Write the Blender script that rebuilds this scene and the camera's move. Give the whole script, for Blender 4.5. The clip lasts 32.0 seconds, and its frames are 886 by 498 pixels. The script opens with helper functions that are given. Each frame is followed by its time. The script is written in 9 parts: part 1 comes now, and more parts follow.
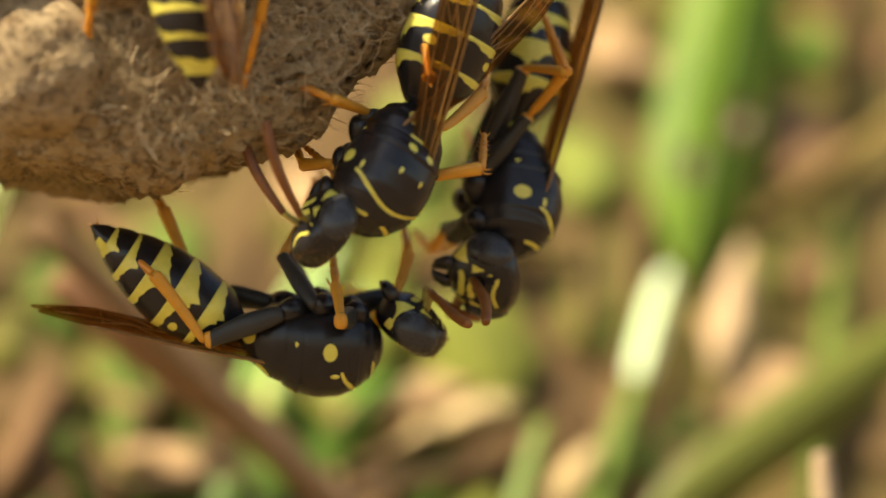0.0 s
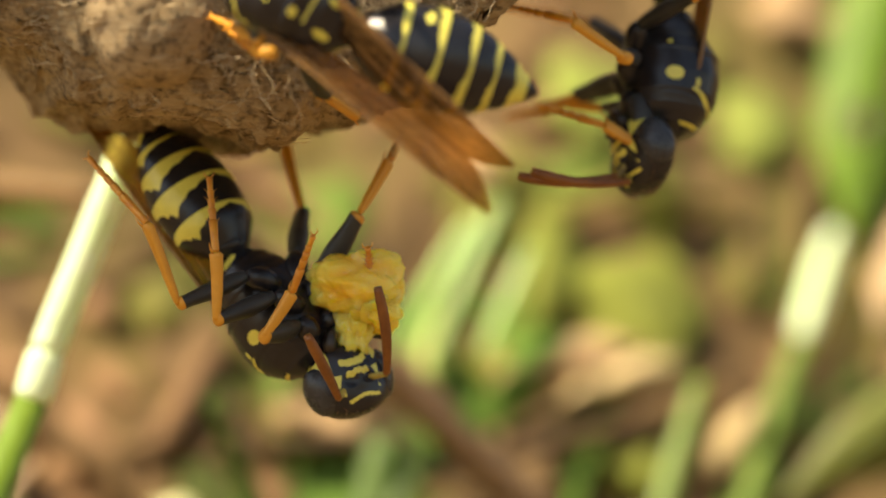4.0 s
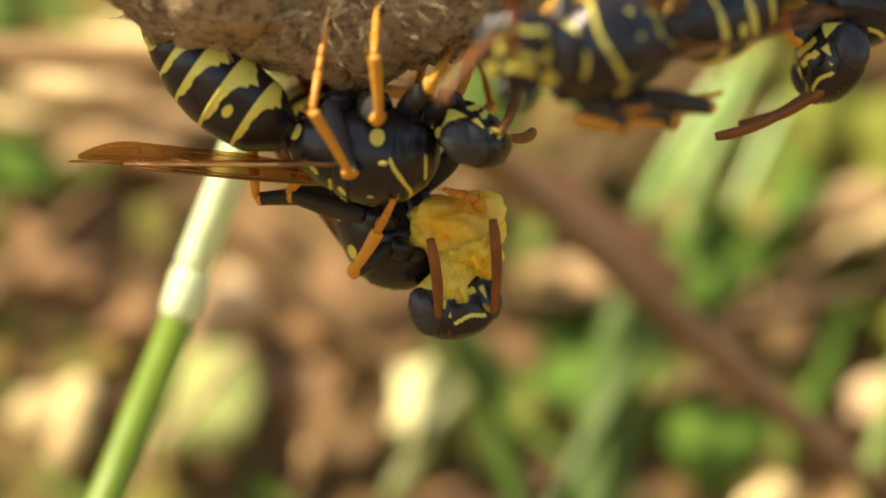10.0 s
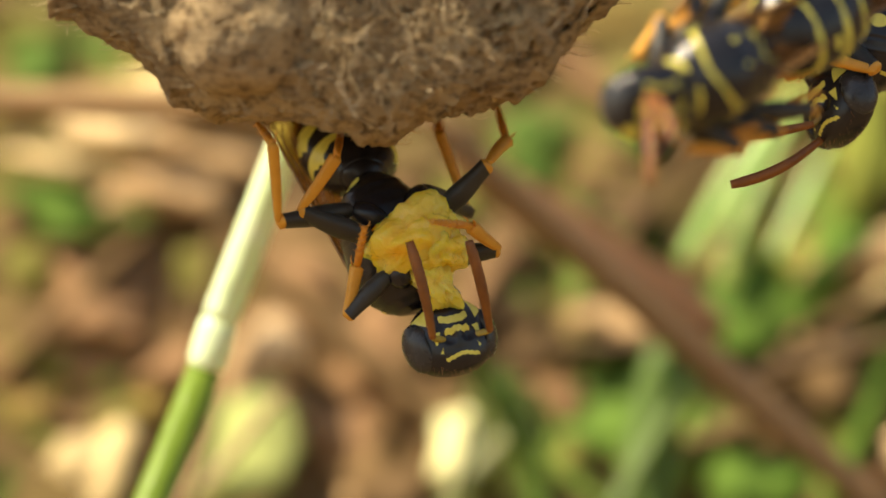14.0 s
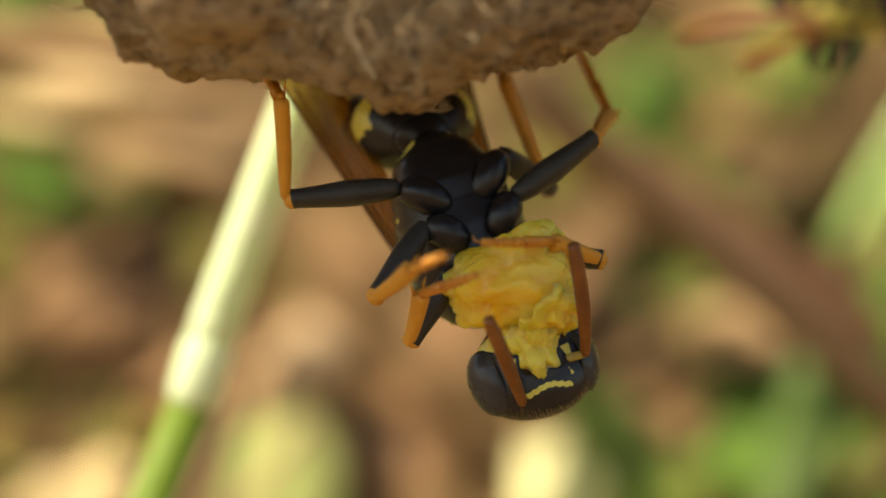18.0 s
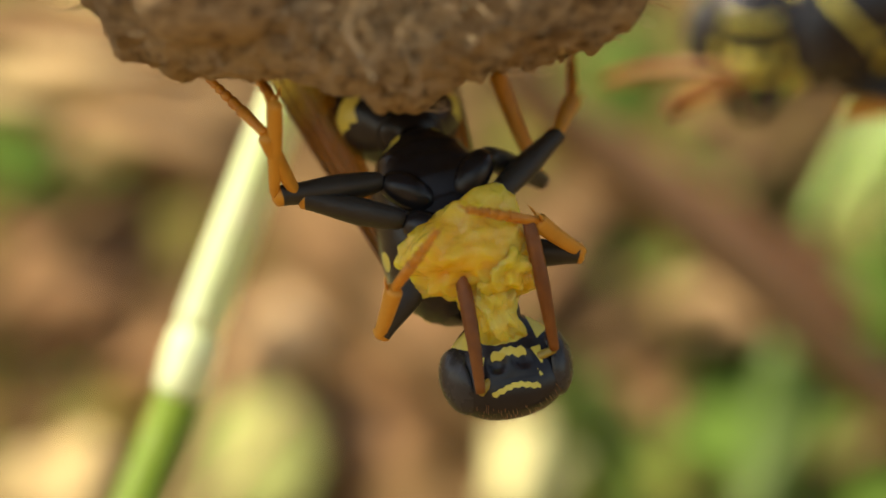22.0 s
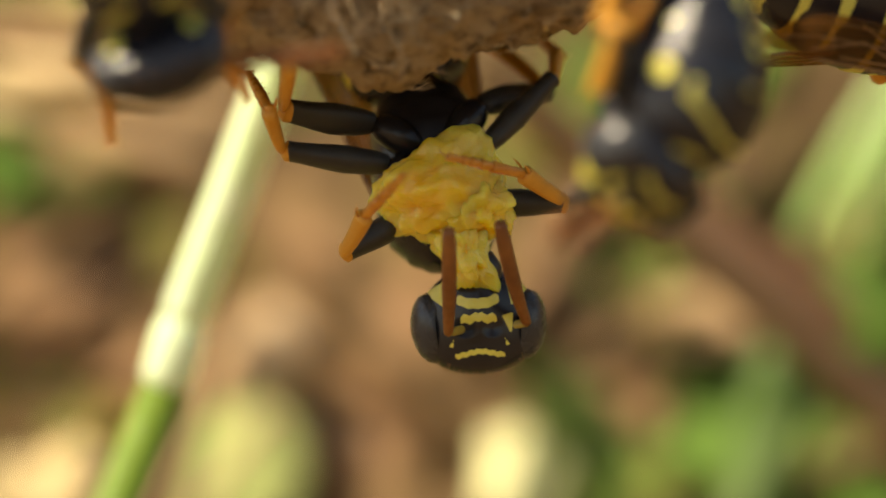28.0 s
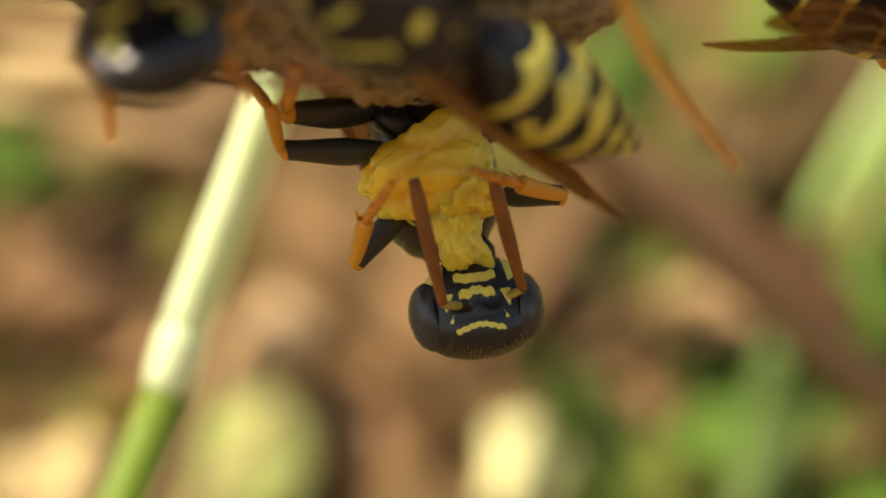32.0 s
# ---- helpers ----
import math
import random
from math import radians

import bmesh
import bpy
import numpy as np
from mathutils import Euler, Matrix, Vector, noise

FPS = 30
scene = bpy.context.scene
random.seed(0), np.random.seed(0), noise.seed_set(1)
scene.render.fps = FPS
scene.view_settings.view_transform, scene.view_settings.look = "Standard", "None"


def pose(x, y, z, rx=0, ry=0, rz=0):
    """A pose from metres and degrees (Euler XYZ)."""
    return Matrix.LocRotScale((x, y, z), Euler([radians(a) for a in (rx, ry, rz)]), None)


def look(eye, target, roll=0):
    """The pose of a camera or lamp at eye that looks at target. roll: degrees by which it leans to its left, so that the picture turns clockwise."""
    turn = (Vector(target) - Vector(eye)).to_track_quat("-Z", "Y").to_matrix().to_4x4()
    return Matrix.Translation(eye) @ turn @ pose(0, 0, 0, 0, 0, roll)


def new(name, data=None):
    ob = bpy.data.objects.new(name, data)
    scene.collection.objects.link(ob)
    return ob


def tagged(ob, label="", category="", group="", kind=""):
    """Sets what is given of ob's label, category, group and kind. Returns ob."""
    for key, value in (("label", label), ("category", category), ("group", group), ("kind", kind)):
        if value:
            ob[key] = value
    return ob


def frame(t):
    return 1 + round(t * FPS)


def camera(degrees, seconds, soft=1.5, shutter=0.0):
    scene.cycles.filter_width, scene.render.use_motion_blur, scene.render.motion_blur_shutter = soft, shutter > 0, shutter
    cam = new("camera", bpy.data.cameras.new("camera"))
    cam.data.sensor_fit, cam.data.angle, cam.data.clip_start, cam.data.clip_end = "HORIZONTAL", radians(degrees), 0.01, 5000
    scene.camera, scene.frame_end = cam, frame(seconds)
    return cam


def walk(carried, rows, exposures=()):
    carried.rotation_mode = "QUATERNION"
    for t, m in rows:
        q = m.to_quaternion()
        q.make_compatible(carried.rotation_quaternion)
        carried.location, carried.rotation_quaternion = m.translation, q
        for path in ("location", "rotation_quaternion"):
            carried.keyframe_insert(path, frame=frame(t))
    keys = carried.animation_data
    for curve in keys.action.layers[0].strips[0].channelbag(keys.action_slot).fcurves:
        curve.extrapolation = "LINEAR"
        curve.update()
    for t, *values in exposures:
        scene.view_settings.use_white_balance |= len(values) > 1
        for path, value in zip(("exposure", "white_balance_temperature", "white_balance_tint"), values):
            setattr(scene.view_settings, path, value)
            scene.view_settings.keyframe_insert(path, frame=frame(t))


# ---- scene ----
MM = 0.001
cam = camera(7.0, 32.0, soft=1.7)
cam.data.dof.use_dof = True
cam.data.dof.aperture_fstop = 31.0
cam.data.dof.aperture_blades = 7
walk(cam, [
    (0, pose(-0.05056, -0.26184, -0.02516, 95.870, 0, -13.171)),
    (0.5, pose(-0.04948, -0.26184, -0.02590, 95.972, 0, -12.905)),
    (1, pose(-0.04896, -0.26184, -0.02753, 96.284, 0, -12.719)),
    (1.5, pose(-0.04802, -0.26184, -0.02787, 96.399, 0, -12.297)),
    (2, pose(-0.04633, -0.26184, -0.02924, 96.862, 0, -11.857)),
    (2.5, pose(-0.04459, -0.26184, -0.03406, 97.823, 0, -11.476)),
    (3, pose(-0.04262, -0.26184, -0.03229, 97.516, 0, -11.020)),
    (3.5, pose(-0.03996, -0.26184, -0.02954, 96.561, 0, -10.254)),
    (4, pose(-0.04150, -0.26184, -0.02665, 95.841, 0, -10.286)),
    (4.5, pose(-0.04189, -0.26184, -0.01949, 94.200, 0, -10.282)),
    (6.5, pose(-0.00879, -0.26184, 0.00452, 88.958, 0, -2.952)),
    (7, pose(-0.00882, -0.26184, 0.00357, 89.163, 0, -2.931)),
    (7.5, pose(-0.00730, -0.26184, -0.00040, 89.994, 0, -2.609)),
    (8, pose(-0.00727, -0.26184, -0.01019, 92.027, 0, -2.588)),
    (8.5, pose(-0.00648, -0.26184, -0.01162, 92.347, 0, -2.337)),
    (9, pose(-0.00453, -0.26184, -0.01031, 92.079, 0, -1.803)),
    (9.5, pose(-0.00479, -0.26184, -0.00839, 91.655, 0, -1.654)),
    (10, pose(-0.00582, -0.26184, -0.00541, 90.825, 0, -1.743)),
    (10.5, pose(-0.00676, -0.26184, -0.00328, 90.478, 0, -2.079)),
    (11, pose(-0.00748, -0.26184, -0.00359, 90.417, 0, -2.279)),
    (11.5, pose(-0.00815, -0.26184, -0.00474, 90.752, 0, -2.562)),
    (12, pose(-0.00886, -0.26184, -0.00596, 90.580, 0, -2.812)),
    (12.2, pose(-0.00893, -0.26184, -0.00620, 90.945, 0, -2.778)),
    (12.5, pose(-0.00849, -0.26184, -0.00580, 91.130, 0, -2.627)),
    (13, pose(-0.00471, -0.26184, -0.00219, 90.343, 0, -1.428)),
    (13.5, pose(-0.00159, -0.26184, -0.00230, 90.409, 0, -0.688)),
    (14, pose(-0.00058, -0.26184, -0.00402, 90.930, 0, -0.444)),
    (14.5, pose(0.00059, -0.26184, -0.00554, 91.254, 0, -0.108)),
    (16.5, pose(0.00272, -0.19221, 0.00068, 89.764, 0, 0.811)),
    (17, pose(0.00312, -0.19221, -0.00038, 90.178, 0, 0.933)),
    (17.5, pose(0.00360, -0.19221, -0.00032, 90.165, 0, 1.090)),
    (18, pose(0.00416, -0.19221, -0.00010, 90.119, 0, 1.241)),
    (18.5, pose(0.00411, -0.19221, 0.00054, 89.859, 0, 1.220)),
    (19, pose(0.00407, -0.19221, 0.00038, 89.871, 0, 1.175)),
    (19.5, pose(0.00387, -0.19221, 0.00026, 89.859, 0, 1.131)),
    (20, pose(0.00421, -0.19221, -0.00045, 90.087, 0, 1.208)),
    (20.5, pose(0.00438, -0.19221, -0.00050, 90.163, 0, 1.254)),
    (21, pose(0.00334, -0.19221, 0.00028, 89.937, 0, 0.959)),
    (21.5, pose(0.00215, -0.19221, 0.00205, 89.471, 0, 0.627)),
    (22, pose(0.00156, -0.19221, 0.00263, 89.291, 0, 0.430)),
    (22.5, pose(0.00179, -0.19221, 0.00295, 89.208, 0, 0.487)),
    (23, pose(0.00216, -0.19221, 0.00188, 89.558, 0, 0.564)),
    (23.5, pose(0.00342, -0.19221, 0.00101, 89.794, 0, 0.944)),
    (24, pose(0.00564, -0.19221, 0.00060, 89.755, 0, 1.560)),
    (24.5, pose(0.00430, -0.19221, -0.00001, 90.056, 0, 1.194)),
    (25, pose(0.00316, -0.19221, -0.00206, 90.657, 0, 0.789)),
    (25.5, pose(0.00248, -0.19221, -0.00176, 90.430, 0, 0.579)),
    (27.5, pose(0.00215, -0.19221, -0.00103, 90.211, 0, 0.478)),
    (28, pose(0.00209, -0.19221, -0.00130, 90.313, 0, 0.461)),
    (28.5, pose(0.00265, -0.19221, -0.00209, 90.551, 0, 0.606)),
    (29, pose(0.00211, -0.19221, -0.00148, 90.448, 0, 0.469)),
    (29.5, pose(0.00229, -0.19221, 0.00025, 89.948, 0, 0.547)),
    (30, pose(0.00280, -0.19221, 0.00143, 89.604, 0, 0.690)),
    (30.5, pose(0.00293, -0.19221, 0.00167, 89.509, 0, 0.724)),
    (31, pose(0.00293, -0.19221, 0.00167, 89.494, 0, 0.729)),
    (31.5, pose(0.00294, -0.19221, 0.00167, 89.544, 0, 0.717)),
    (32, pose(0.00293, -0.19221, 0.00167, 89.521, 0, 0.717)),
], exposures=[(0, 0.78), (14.5, 0.71), (16.5, 0.58), (32, 0.58)])

# ---- world, sun, exposure ----
SUN_FROM = Vector((-0.55, -0.18, 0.82)).normalized()
world = bpy.data.worlds.new("world")
scene.world = world
world.use_nodes = True
wn = world.node_tree.nodes
sky = wn.new("ShaderNodeTexSky")
sky.sky_type = "NISHITA"
sky.sun_disc = False
sky.sun_elevation = math.asin(SUN_FROM.z)
sky.sun_rotation = math.atan2(SUN_FROM.x, SUN_FROM.y)
world.node_tree.links.new(sky.outputs[0], wn["Background"].inputs[0])
wn["Background"].inputs[1].default_value = 0.13
sun = new("sun", bpy.data.lights.new("sun", "SUN"))
sun.data.energy, sun.data.angle, sun.data.color = 5.0, radians(1.0), (1.0, 0.94, 0.82)
sun.matrix_world = look(SUN_FROM, (0, 0, 0))
scene.view_settings.use_white_balance = True
scene.view_settings.white_balance_temperature = 8600.0


# ---- materials ----
def material(name):
    m = bpy.data.materials.new(name)
    m.use_nodes = True
    nt = m.node_tree
    return m, nt, nt.nodes["Principled BSDF"]


def put(nt, kind, **values):
    n = nt.nodes.new(kind)
    for k, v in values.items():
        n.inputs[k.replace("_", " ")].default_value = v
    return n


def ramp(nt, fac, stops):
    r = nt.nodes.new("ShaderNodeValToRGB")
    e = r.color_ramp.elements
    while len(e) < len(stops):
        e.new(0.5)
    for el, (p, c) in zip(e, stops):
        el.position, el.color = p, (*c, 1)
    nt.links.new(fac, r.inputs[0])
    return r.outputs[0]


def coords(nt, scale=1.0, random_shift=True):
    """Object coordinates in millimetres, shifted from object to object."""
    tc = nt.nodes.new("ShaderNodeTexCoord")
    mp = nt.nodes.new("ShaderNodeMapping")
    mp.inputs["Scale"].default_value = (1000 * scale,) * 3
    nt.links.new(tc.outputs["Object"], mp.inputs["Vector"])
    if not random_shift:
        return mp.outputs[0]
    info = nt.nodes.new("ShaderNodeObjectInfo")
    mul = nt.nodes.new("ShaderNodeMath")
    mul.operation, mul.inputs[1].default_value = "MULTIPLY", 37.0
    add = nt.nodes.new("ShaderNodeVectorMath")
    nt.links.new(info.outputs["Random"], mul.inputs[0])
    nt.links.new(mp.outputs[0], add.inputs[0])
    nt.links.new(mul.outputs[0], add.inputs[1])
    return add.outputs[0]


def noise_tex(nt, vec, scale, detail=4.0, rough=0.55):
    n = put(nt, "ShaderNodeTexNoise", Scale=scale, Detail=detail, Roughness=rough)
    nt.links.new(vec, n.inputs["Vector"])
    return n.outputs[0]


def bump(nt, bsdf, height, strength, distance):
    b = put(nt, "ShaderNodeBump", Strength=strength, Distance=distance)
    nt.links.new(height, b.inputs["Height"])
    nt.links.new(b.outputs[0], bsdf.inputs["Normal"])


def mixed(nt, fac, a, b, mode="MIX"):
    m = nt.nodes.new("ShaderNodeMix")
    m.data_type, m.blend_type = "RGBA", mode
    for sock, v in ((m.inputs[0], fac), (m.inputs[6], a), (m.inputs[7], b)):
        if isinstance(v, (tuple, float, int)):
            sock.default_value = v if not isinstance(v, tuple) else (*v, 1)
        else:
            nt.links.new(v, sock)
    return m.outputs[2]


def chitin(name, dark, light, rough, hair=0.5):
    """Dark shell with pale marks, which the mesh carries as the field 'mark'."""
    m, nt, b = material(name)
    v = coords(nt)
    at = nt.nodes.new("ShaderNodeAttribute")
    at.attribute_name = "mark"
    fine = noise_tex(nt, v, 5.0, 3)
    wob = nt.nodes.new("ShaderNodeMath")
    wob.operation = "MULTIPLY_ADD"
    nt.links.new(fine, wob.inputs[0])
    wob.inputs[1].default_value = 0.12
    nt.links.new(at.outputs["Fac"], wob.inputs[2])
    edge = ramp(nt, wob.outputs[0], [(0.53, (0, 0, 0)), (0.59, (1, 1, 1))])
    grey = mixed(nt, noise_tex(nt, v, 1.3), dark, tuple(c * 2.2 + 0.004 for c in dark))
    pale = mixed(nt, noise_tex(nt, v, 2.6), light, tuple(c * 0.72 for c in light))
    nt.links.new(mixed(nt, edge, grey, pale), b.inputs["Base Color"])
    r = put(nt, "ShaderNodeMapRange")
    r.inputs[3].default_value, r.inputs[4].default_value = rough - 0.1, rough + 0.16
    nt.links.new(noise_tex(nt, v, 3.0), r.inputs[0])
    nt.links.new(r.outputs[0], b.inputs["Roughness"])
    b.inputs["Specular IOR Level"].default_value = 0.4
    bump(nt, b, noise_tex(nt, v, 24.0, 2), hair, 0.00003)
    return m


def plain(name, a, c, scale, rough, strength=0.3, dist=0.00003, sss=0.0, detail=4.0, bscale=None):
    m, nt, b = material(name)
    v = coords(nt)
    n = noise_tex(nt, v, scale, detail)
    nt.links.new(ramp(nt, n, [(0.3, a), (0.7, c)]), b.inputs["Base Color"])
    b.inputs["Roughness"].default_value = rough
    if sss:
        b.inputs["Subsurface Weight"].default_value = sss
        b.inputs["Subsurface Radius"].default_value = (0.0014, 0.0009, 0.00025)
        b.inputs["Subsurface Scale"].default_value = 1.0
    bump(nt, b, noise_tex(nt, v, bscale or scale * 6, 3), strength, dist)
    return m


BLACK = (0.008, 0.008, 0.010)
YELLOW = (0.80, 0.73, 0.15)
M_BODY = chitin("wasp_shell", BLACK, YELLOW, 0.15, 0.3)
M_EYE = chitin("wasp_eye", (0.020, 0.021, 0.023), YELLOW, 0.24, 0.15)
M_LEG = chitin("wasp_leg", (0.018, 0.018, 0.017), (0.74, 0.35, 0.05), 0.4, 0.4)
M_TARSUS = plain("wasp_foot", (0.52, 0.19, 0.025), (0.72, 0.32, 0.045), 1.6, 0.42, sss=0.1)
M_ANTENNA = plain("wasp_antenna", (0.14, 0.045, 0.010), (0.25, 0.09, 0.018), 1.2, 0.5, sss=0.08)
M_SCAPE = plain("wasp_scape", (0.05, 0.04, 0.02), (0.5, 0.38, 0.06), 1.1, 0.4)
M_JAW = plain("wasp_jaw", (0.01, 0.009, 0.008), (0.03, 0.02, 0.015), 2.0, 0.35)
M_VEIN = plain("wing_vein", (0.16, 0.08, 0.024), (0.27, 0.14, 0.04), 2.0, 0.4)
M_FOOD = plain("food_pulp", (0.85, 0.47, 0.025), (0.94, 0.72, 0.15), 0.5, 0.08, 0.45, 0.00007, 0.95, 5, 4.0)


def wing_material():
    m, nt, b = material("wing_membrane")
    v = coords(nt)
    n = noise_tex(nt, v, 0.5, 3)
    nt.links.new(ramp(nt, n, [(0.3, (0.08, 0.04, 0.014)), (0.7, (0.15, 0.075, 0.026))]), b.inputs["Base Color"])
    b.inputs["Roughness"].default_value = 0.3
    tr = put(nt, "ShaderNodeBsdfTransparent", Color=(0.82, 0.63, 0.38, 1))
    tl = put(nt, "ShaderNodeBsdfTranslucent", Color=(0.26, 0.145, 0.06, 1))
    mx1, mx2 = put(nt, "ShaderNodeMixShader", Fac=0.4), put(nt, "ShaderNodeMixShader", Fac=0.68)
    nt.links.new(b.outputs[0], mx1.inputs[1])
    nt.links.new(tl.outputs[0], mx1.inputs[2])
    nt.links.new(mx1.outputs[0], mx2.inputs[1])
    nt.links.new(tr.outputs[0], mx2.inputs[2])
    nt.links.new(mx2.outputs[0], nt.nodes["Material Output"].inputs[0])
    bump(nt, b, noise_tex(nt, v, 5.0, 3), 0.3, 0.00004)
    return m


def leaf_material(name, a, c, scale, glow, rough=0.45, stripes=0.0):
    """Thin plant matter that lets light through."""
    m, nt, b = material(name)
    v = coords(nt)
    n = noise_tex(nt, v, scale, 3)
    col = ramp(nt, n, [(0.3, a), (0.7, c)])
    nt.links.new(col, b.inputs["Base Color"])
    b.inputs["Roughness"].default_value = rough
    tl = put(nt, "ShaderNodeBsdfTranslucent")
    nt.links.new(col, tl.inputs[0])
    mx = put(nt, "ShaderNodeMixShader", Fac=glow)
    nt.links.new(b.outputs[0], mx.inputs[1])
    nt.links.new(tl.outputs[0], mx.inputs[2])
    nt.links.new(mx.outputs[0], nt.nodes["Material Output"].inputs[0])
    bump(nt, b, noise_tex(nt, v, 1.5, 3), 0.4, 0.0002)
    return m


def paper_material(name, a, c, d, fuzz):
    """Chewed wood fibre: grey-brown bands with pale and dark flecks."""
    m, nt, b = material(name)
    v = coords(nt, random_shift=False)
    big, mid = noise_tex(nt, v, 0.3, 5), noise_tex(nt, v, 2.4, 6, 0.7)
    st = nt.nodes.new("ShaderNodeMapping")
    st.inputs["Scale"].default_value = (0.35, 1.0, 3.2)
    nt.links.new(v, st.inputs[0])
    streak = noise_tex(nt, st.outputs[0], 2.2, 6, 0.7)
    col = mixed(nt, ramp(nt, big, [(0.35, (0, 0, 0)), (0.65, (1, 1, 1))]), a, c)
    col = mixed(nt, ramp(nt, streak, [(0.45, (0, 0, 0)), (0.7, (0.8, 0.8, 0.8))]), col, d)
    blot = noise_tex(nt, v, 0.95, 4, 0.6)
    col = mixed(nt, ramp(nt, blot, [(0.36, (0.7, 0.7, 0.7)), (0.46, (0, 0, 0))]), col, (0.15, 0.085, 0.035))
    col = mixed(nt, ramp(nt, mid, [(0.36, (0.75, 0.75, 0.75)), (0.5, (0, 0, 0))]), col, (0.06, 0.038, 0.016))
    nt.links.new(col, b.inputs["Base Color"])
    b.inputs["Roughness"].default_value = 0.85
    hsum = mixed(nt, 0.5, mid, streak)
    bump(nt, b, hsum, fuzz, 0.0009)
    return m


M_WING = wing_material()
M_PAPER = paper_material("nest_paper", (0.38, 0.262, 0.132), (0.53, 0.39, 0.21), (0.64, 0.50, 0.30), 0.9)
M_CAP = paper_material("cell_cap_paper", (0.36, 0.25, 0.13), (0.46, 0.34, 0.19), (0.54, 0.42, 0.26), 0.7)
M_FIBRE = plain("nest_fibre", (0.34, 0.24, 0.125), (0.66, 0.53, 0.34), 0.8, 0.7)
M_DROP = plain("dried_droplet", (0.40, 0.27, 0.11), (0.62, 0.47, 0.24), 2.0, 0.1)
# near-white green puts direct sun into the colour of these stem parts
M_SHEATH_LIT = leaf_material("sheath_sunlit", (0.70, 0.98, 0.50), (0.88, 1.0, 0.74), 0.5, 0.05, 0.2)
M_STEM = leaf_material("grass_stem", (0.16, 0.28, 0.03), (0.26, 0.40, 0.06), 0.12, 0.25)
M_BLADE = leaf_material("grass_blade", (0.15, 0.31, 0.016), (0.25, 0.42, 0.035), 0.25, 0.4)
M_OLIVE = leaf_material("olive_blade", (0.15, 0.18, 0.025), (0.22, 0.24, 0.04), 0.05, 0.3)
M_DRY = leaf_material("dry_grass", (0.34, 0.20, 0.09), (0.52, 0.34, 0.17), 0.15, 0.25)
M_STRAW = leaf_material("straw", (0.62, 0.46, 0.28), (0.80, 0.66, 0.46), 0.12, 0.3)
M_REDLEAF = leaf_material("reddish_leaf", (0.30, 0.15, 0.075), (0.40, 0.21, 0.11), 0.3, 0.2)
M_RUSTD = leaf_material("dark_stalk", (0.10, 0.06, 0.025), (0.15, 0.09, 0.04), 0.3, 0.1)
M_STRAWP = leaf_material("pinkish_straw", (0.50, 0.33, 0.18), (0.62, 0.44, 0.27), 0.3, 0.2)
# one grass in two tints, shade and sunlight put into the colour
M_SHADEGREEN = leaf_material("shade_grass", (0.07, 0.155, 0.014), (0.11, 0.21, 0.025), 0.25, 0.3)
M_GRASS_LIT = leaf_material("sunlit_grass", (0.30, 0.56, 0.10), (0.50, 0.74, 0.26), 0.2, 0.3, 0.3)
M_RUST = leaf_material("rusty_stalk", (0.19, 0.115, 0.055), (0.27, 0.165, 0.08), 0.25, 0.15)


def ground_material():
    """Litter whose cover (bare, brown, straw, moss) the mesh carries as colours, some with sun or shade in them."""
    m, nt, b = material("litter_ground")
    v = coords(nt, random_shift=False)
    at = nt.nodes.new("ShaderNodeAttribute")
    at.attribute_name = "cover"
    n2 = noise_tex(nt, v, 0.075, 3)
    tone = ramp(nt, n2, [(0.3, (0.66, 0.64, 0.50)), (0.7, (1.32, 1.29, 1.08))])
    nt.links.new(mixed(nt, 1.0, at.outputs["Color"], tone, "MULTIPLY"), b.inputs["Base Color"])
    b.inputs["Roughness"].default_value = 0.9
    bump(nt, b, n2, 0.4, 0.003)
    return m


M_GROUND = ground_material()


# ---- mesh helpers (all sizes in millimetres) ----
def mesh_of(name, verts, faces, mark=None, smooth=True):
    me = bpy.data.meshes.new(name)
    me.from_pydata([tuple(c * MM for c in v) for v in verts], [], faces)
    if smooth:
        me.polygons.foreach_set("use_smooth", [True] * len(me.polygons))
    if mark is not None:
        at = me.attributes.new("mark", "FLOAT", "POINT")
        at.data.foreach_set("value", [float(x) for x in mark])
    me.update()
    return me


def part(name, me, mat, parent=None, label=""):
    if not me.materials:
        me.materials.append(mat)
    ob = new(name, me)
    if parent is not None:
        ob.parent = parent
    return tagged(ob, label)


def grid_faces(nu, nv, wrap=True):
    out = []
    for i in range(nu - 1):
        for j in range(nv if wrap else nv - 1):
            k = (j + 1) % nv
            out.append((i * nv + j, i * nv + k, (i + 1) * nv + k, (i + 1) * nv + j))
    return out


def loft(name, ring, nu, nv, mark=None):
    """Closed skin: ring(u, a) gives the point at u in 0..1 along and angle a around."""
    vs, mk = [], []
    for i in range(nu):
        u = i / (nu - 1)
        for j in range(nv):
            p = ring(u, 2 * math.pi * j / nv)
            vs.append(p)
            if mark:
                mk.append(mark(u, 2 * math.pi * j / nv, p))
    fs = grid_faces(nu, nv)
    fs.append(tuple(range(nv))[::-1])
    fs.append(tuple((nu - 1) * nv + j for j in range(nv)))
    return mesh_of(name, vs, fs, mk if mark else None)


def lerp_keys(keys, x):
    for (x0, *a), (x1, *b) in zip(keys, keys[1:]):
        if x <= x1:
            f = max(0.0, (x - x0) / (x1 - x0))
            f = f * f * (3 - 2 * f) * 0.5 + f * 0.5
            return [p + (q - p) * f for p, q in zip(a, b)]
    return list(keys[-1][1:])


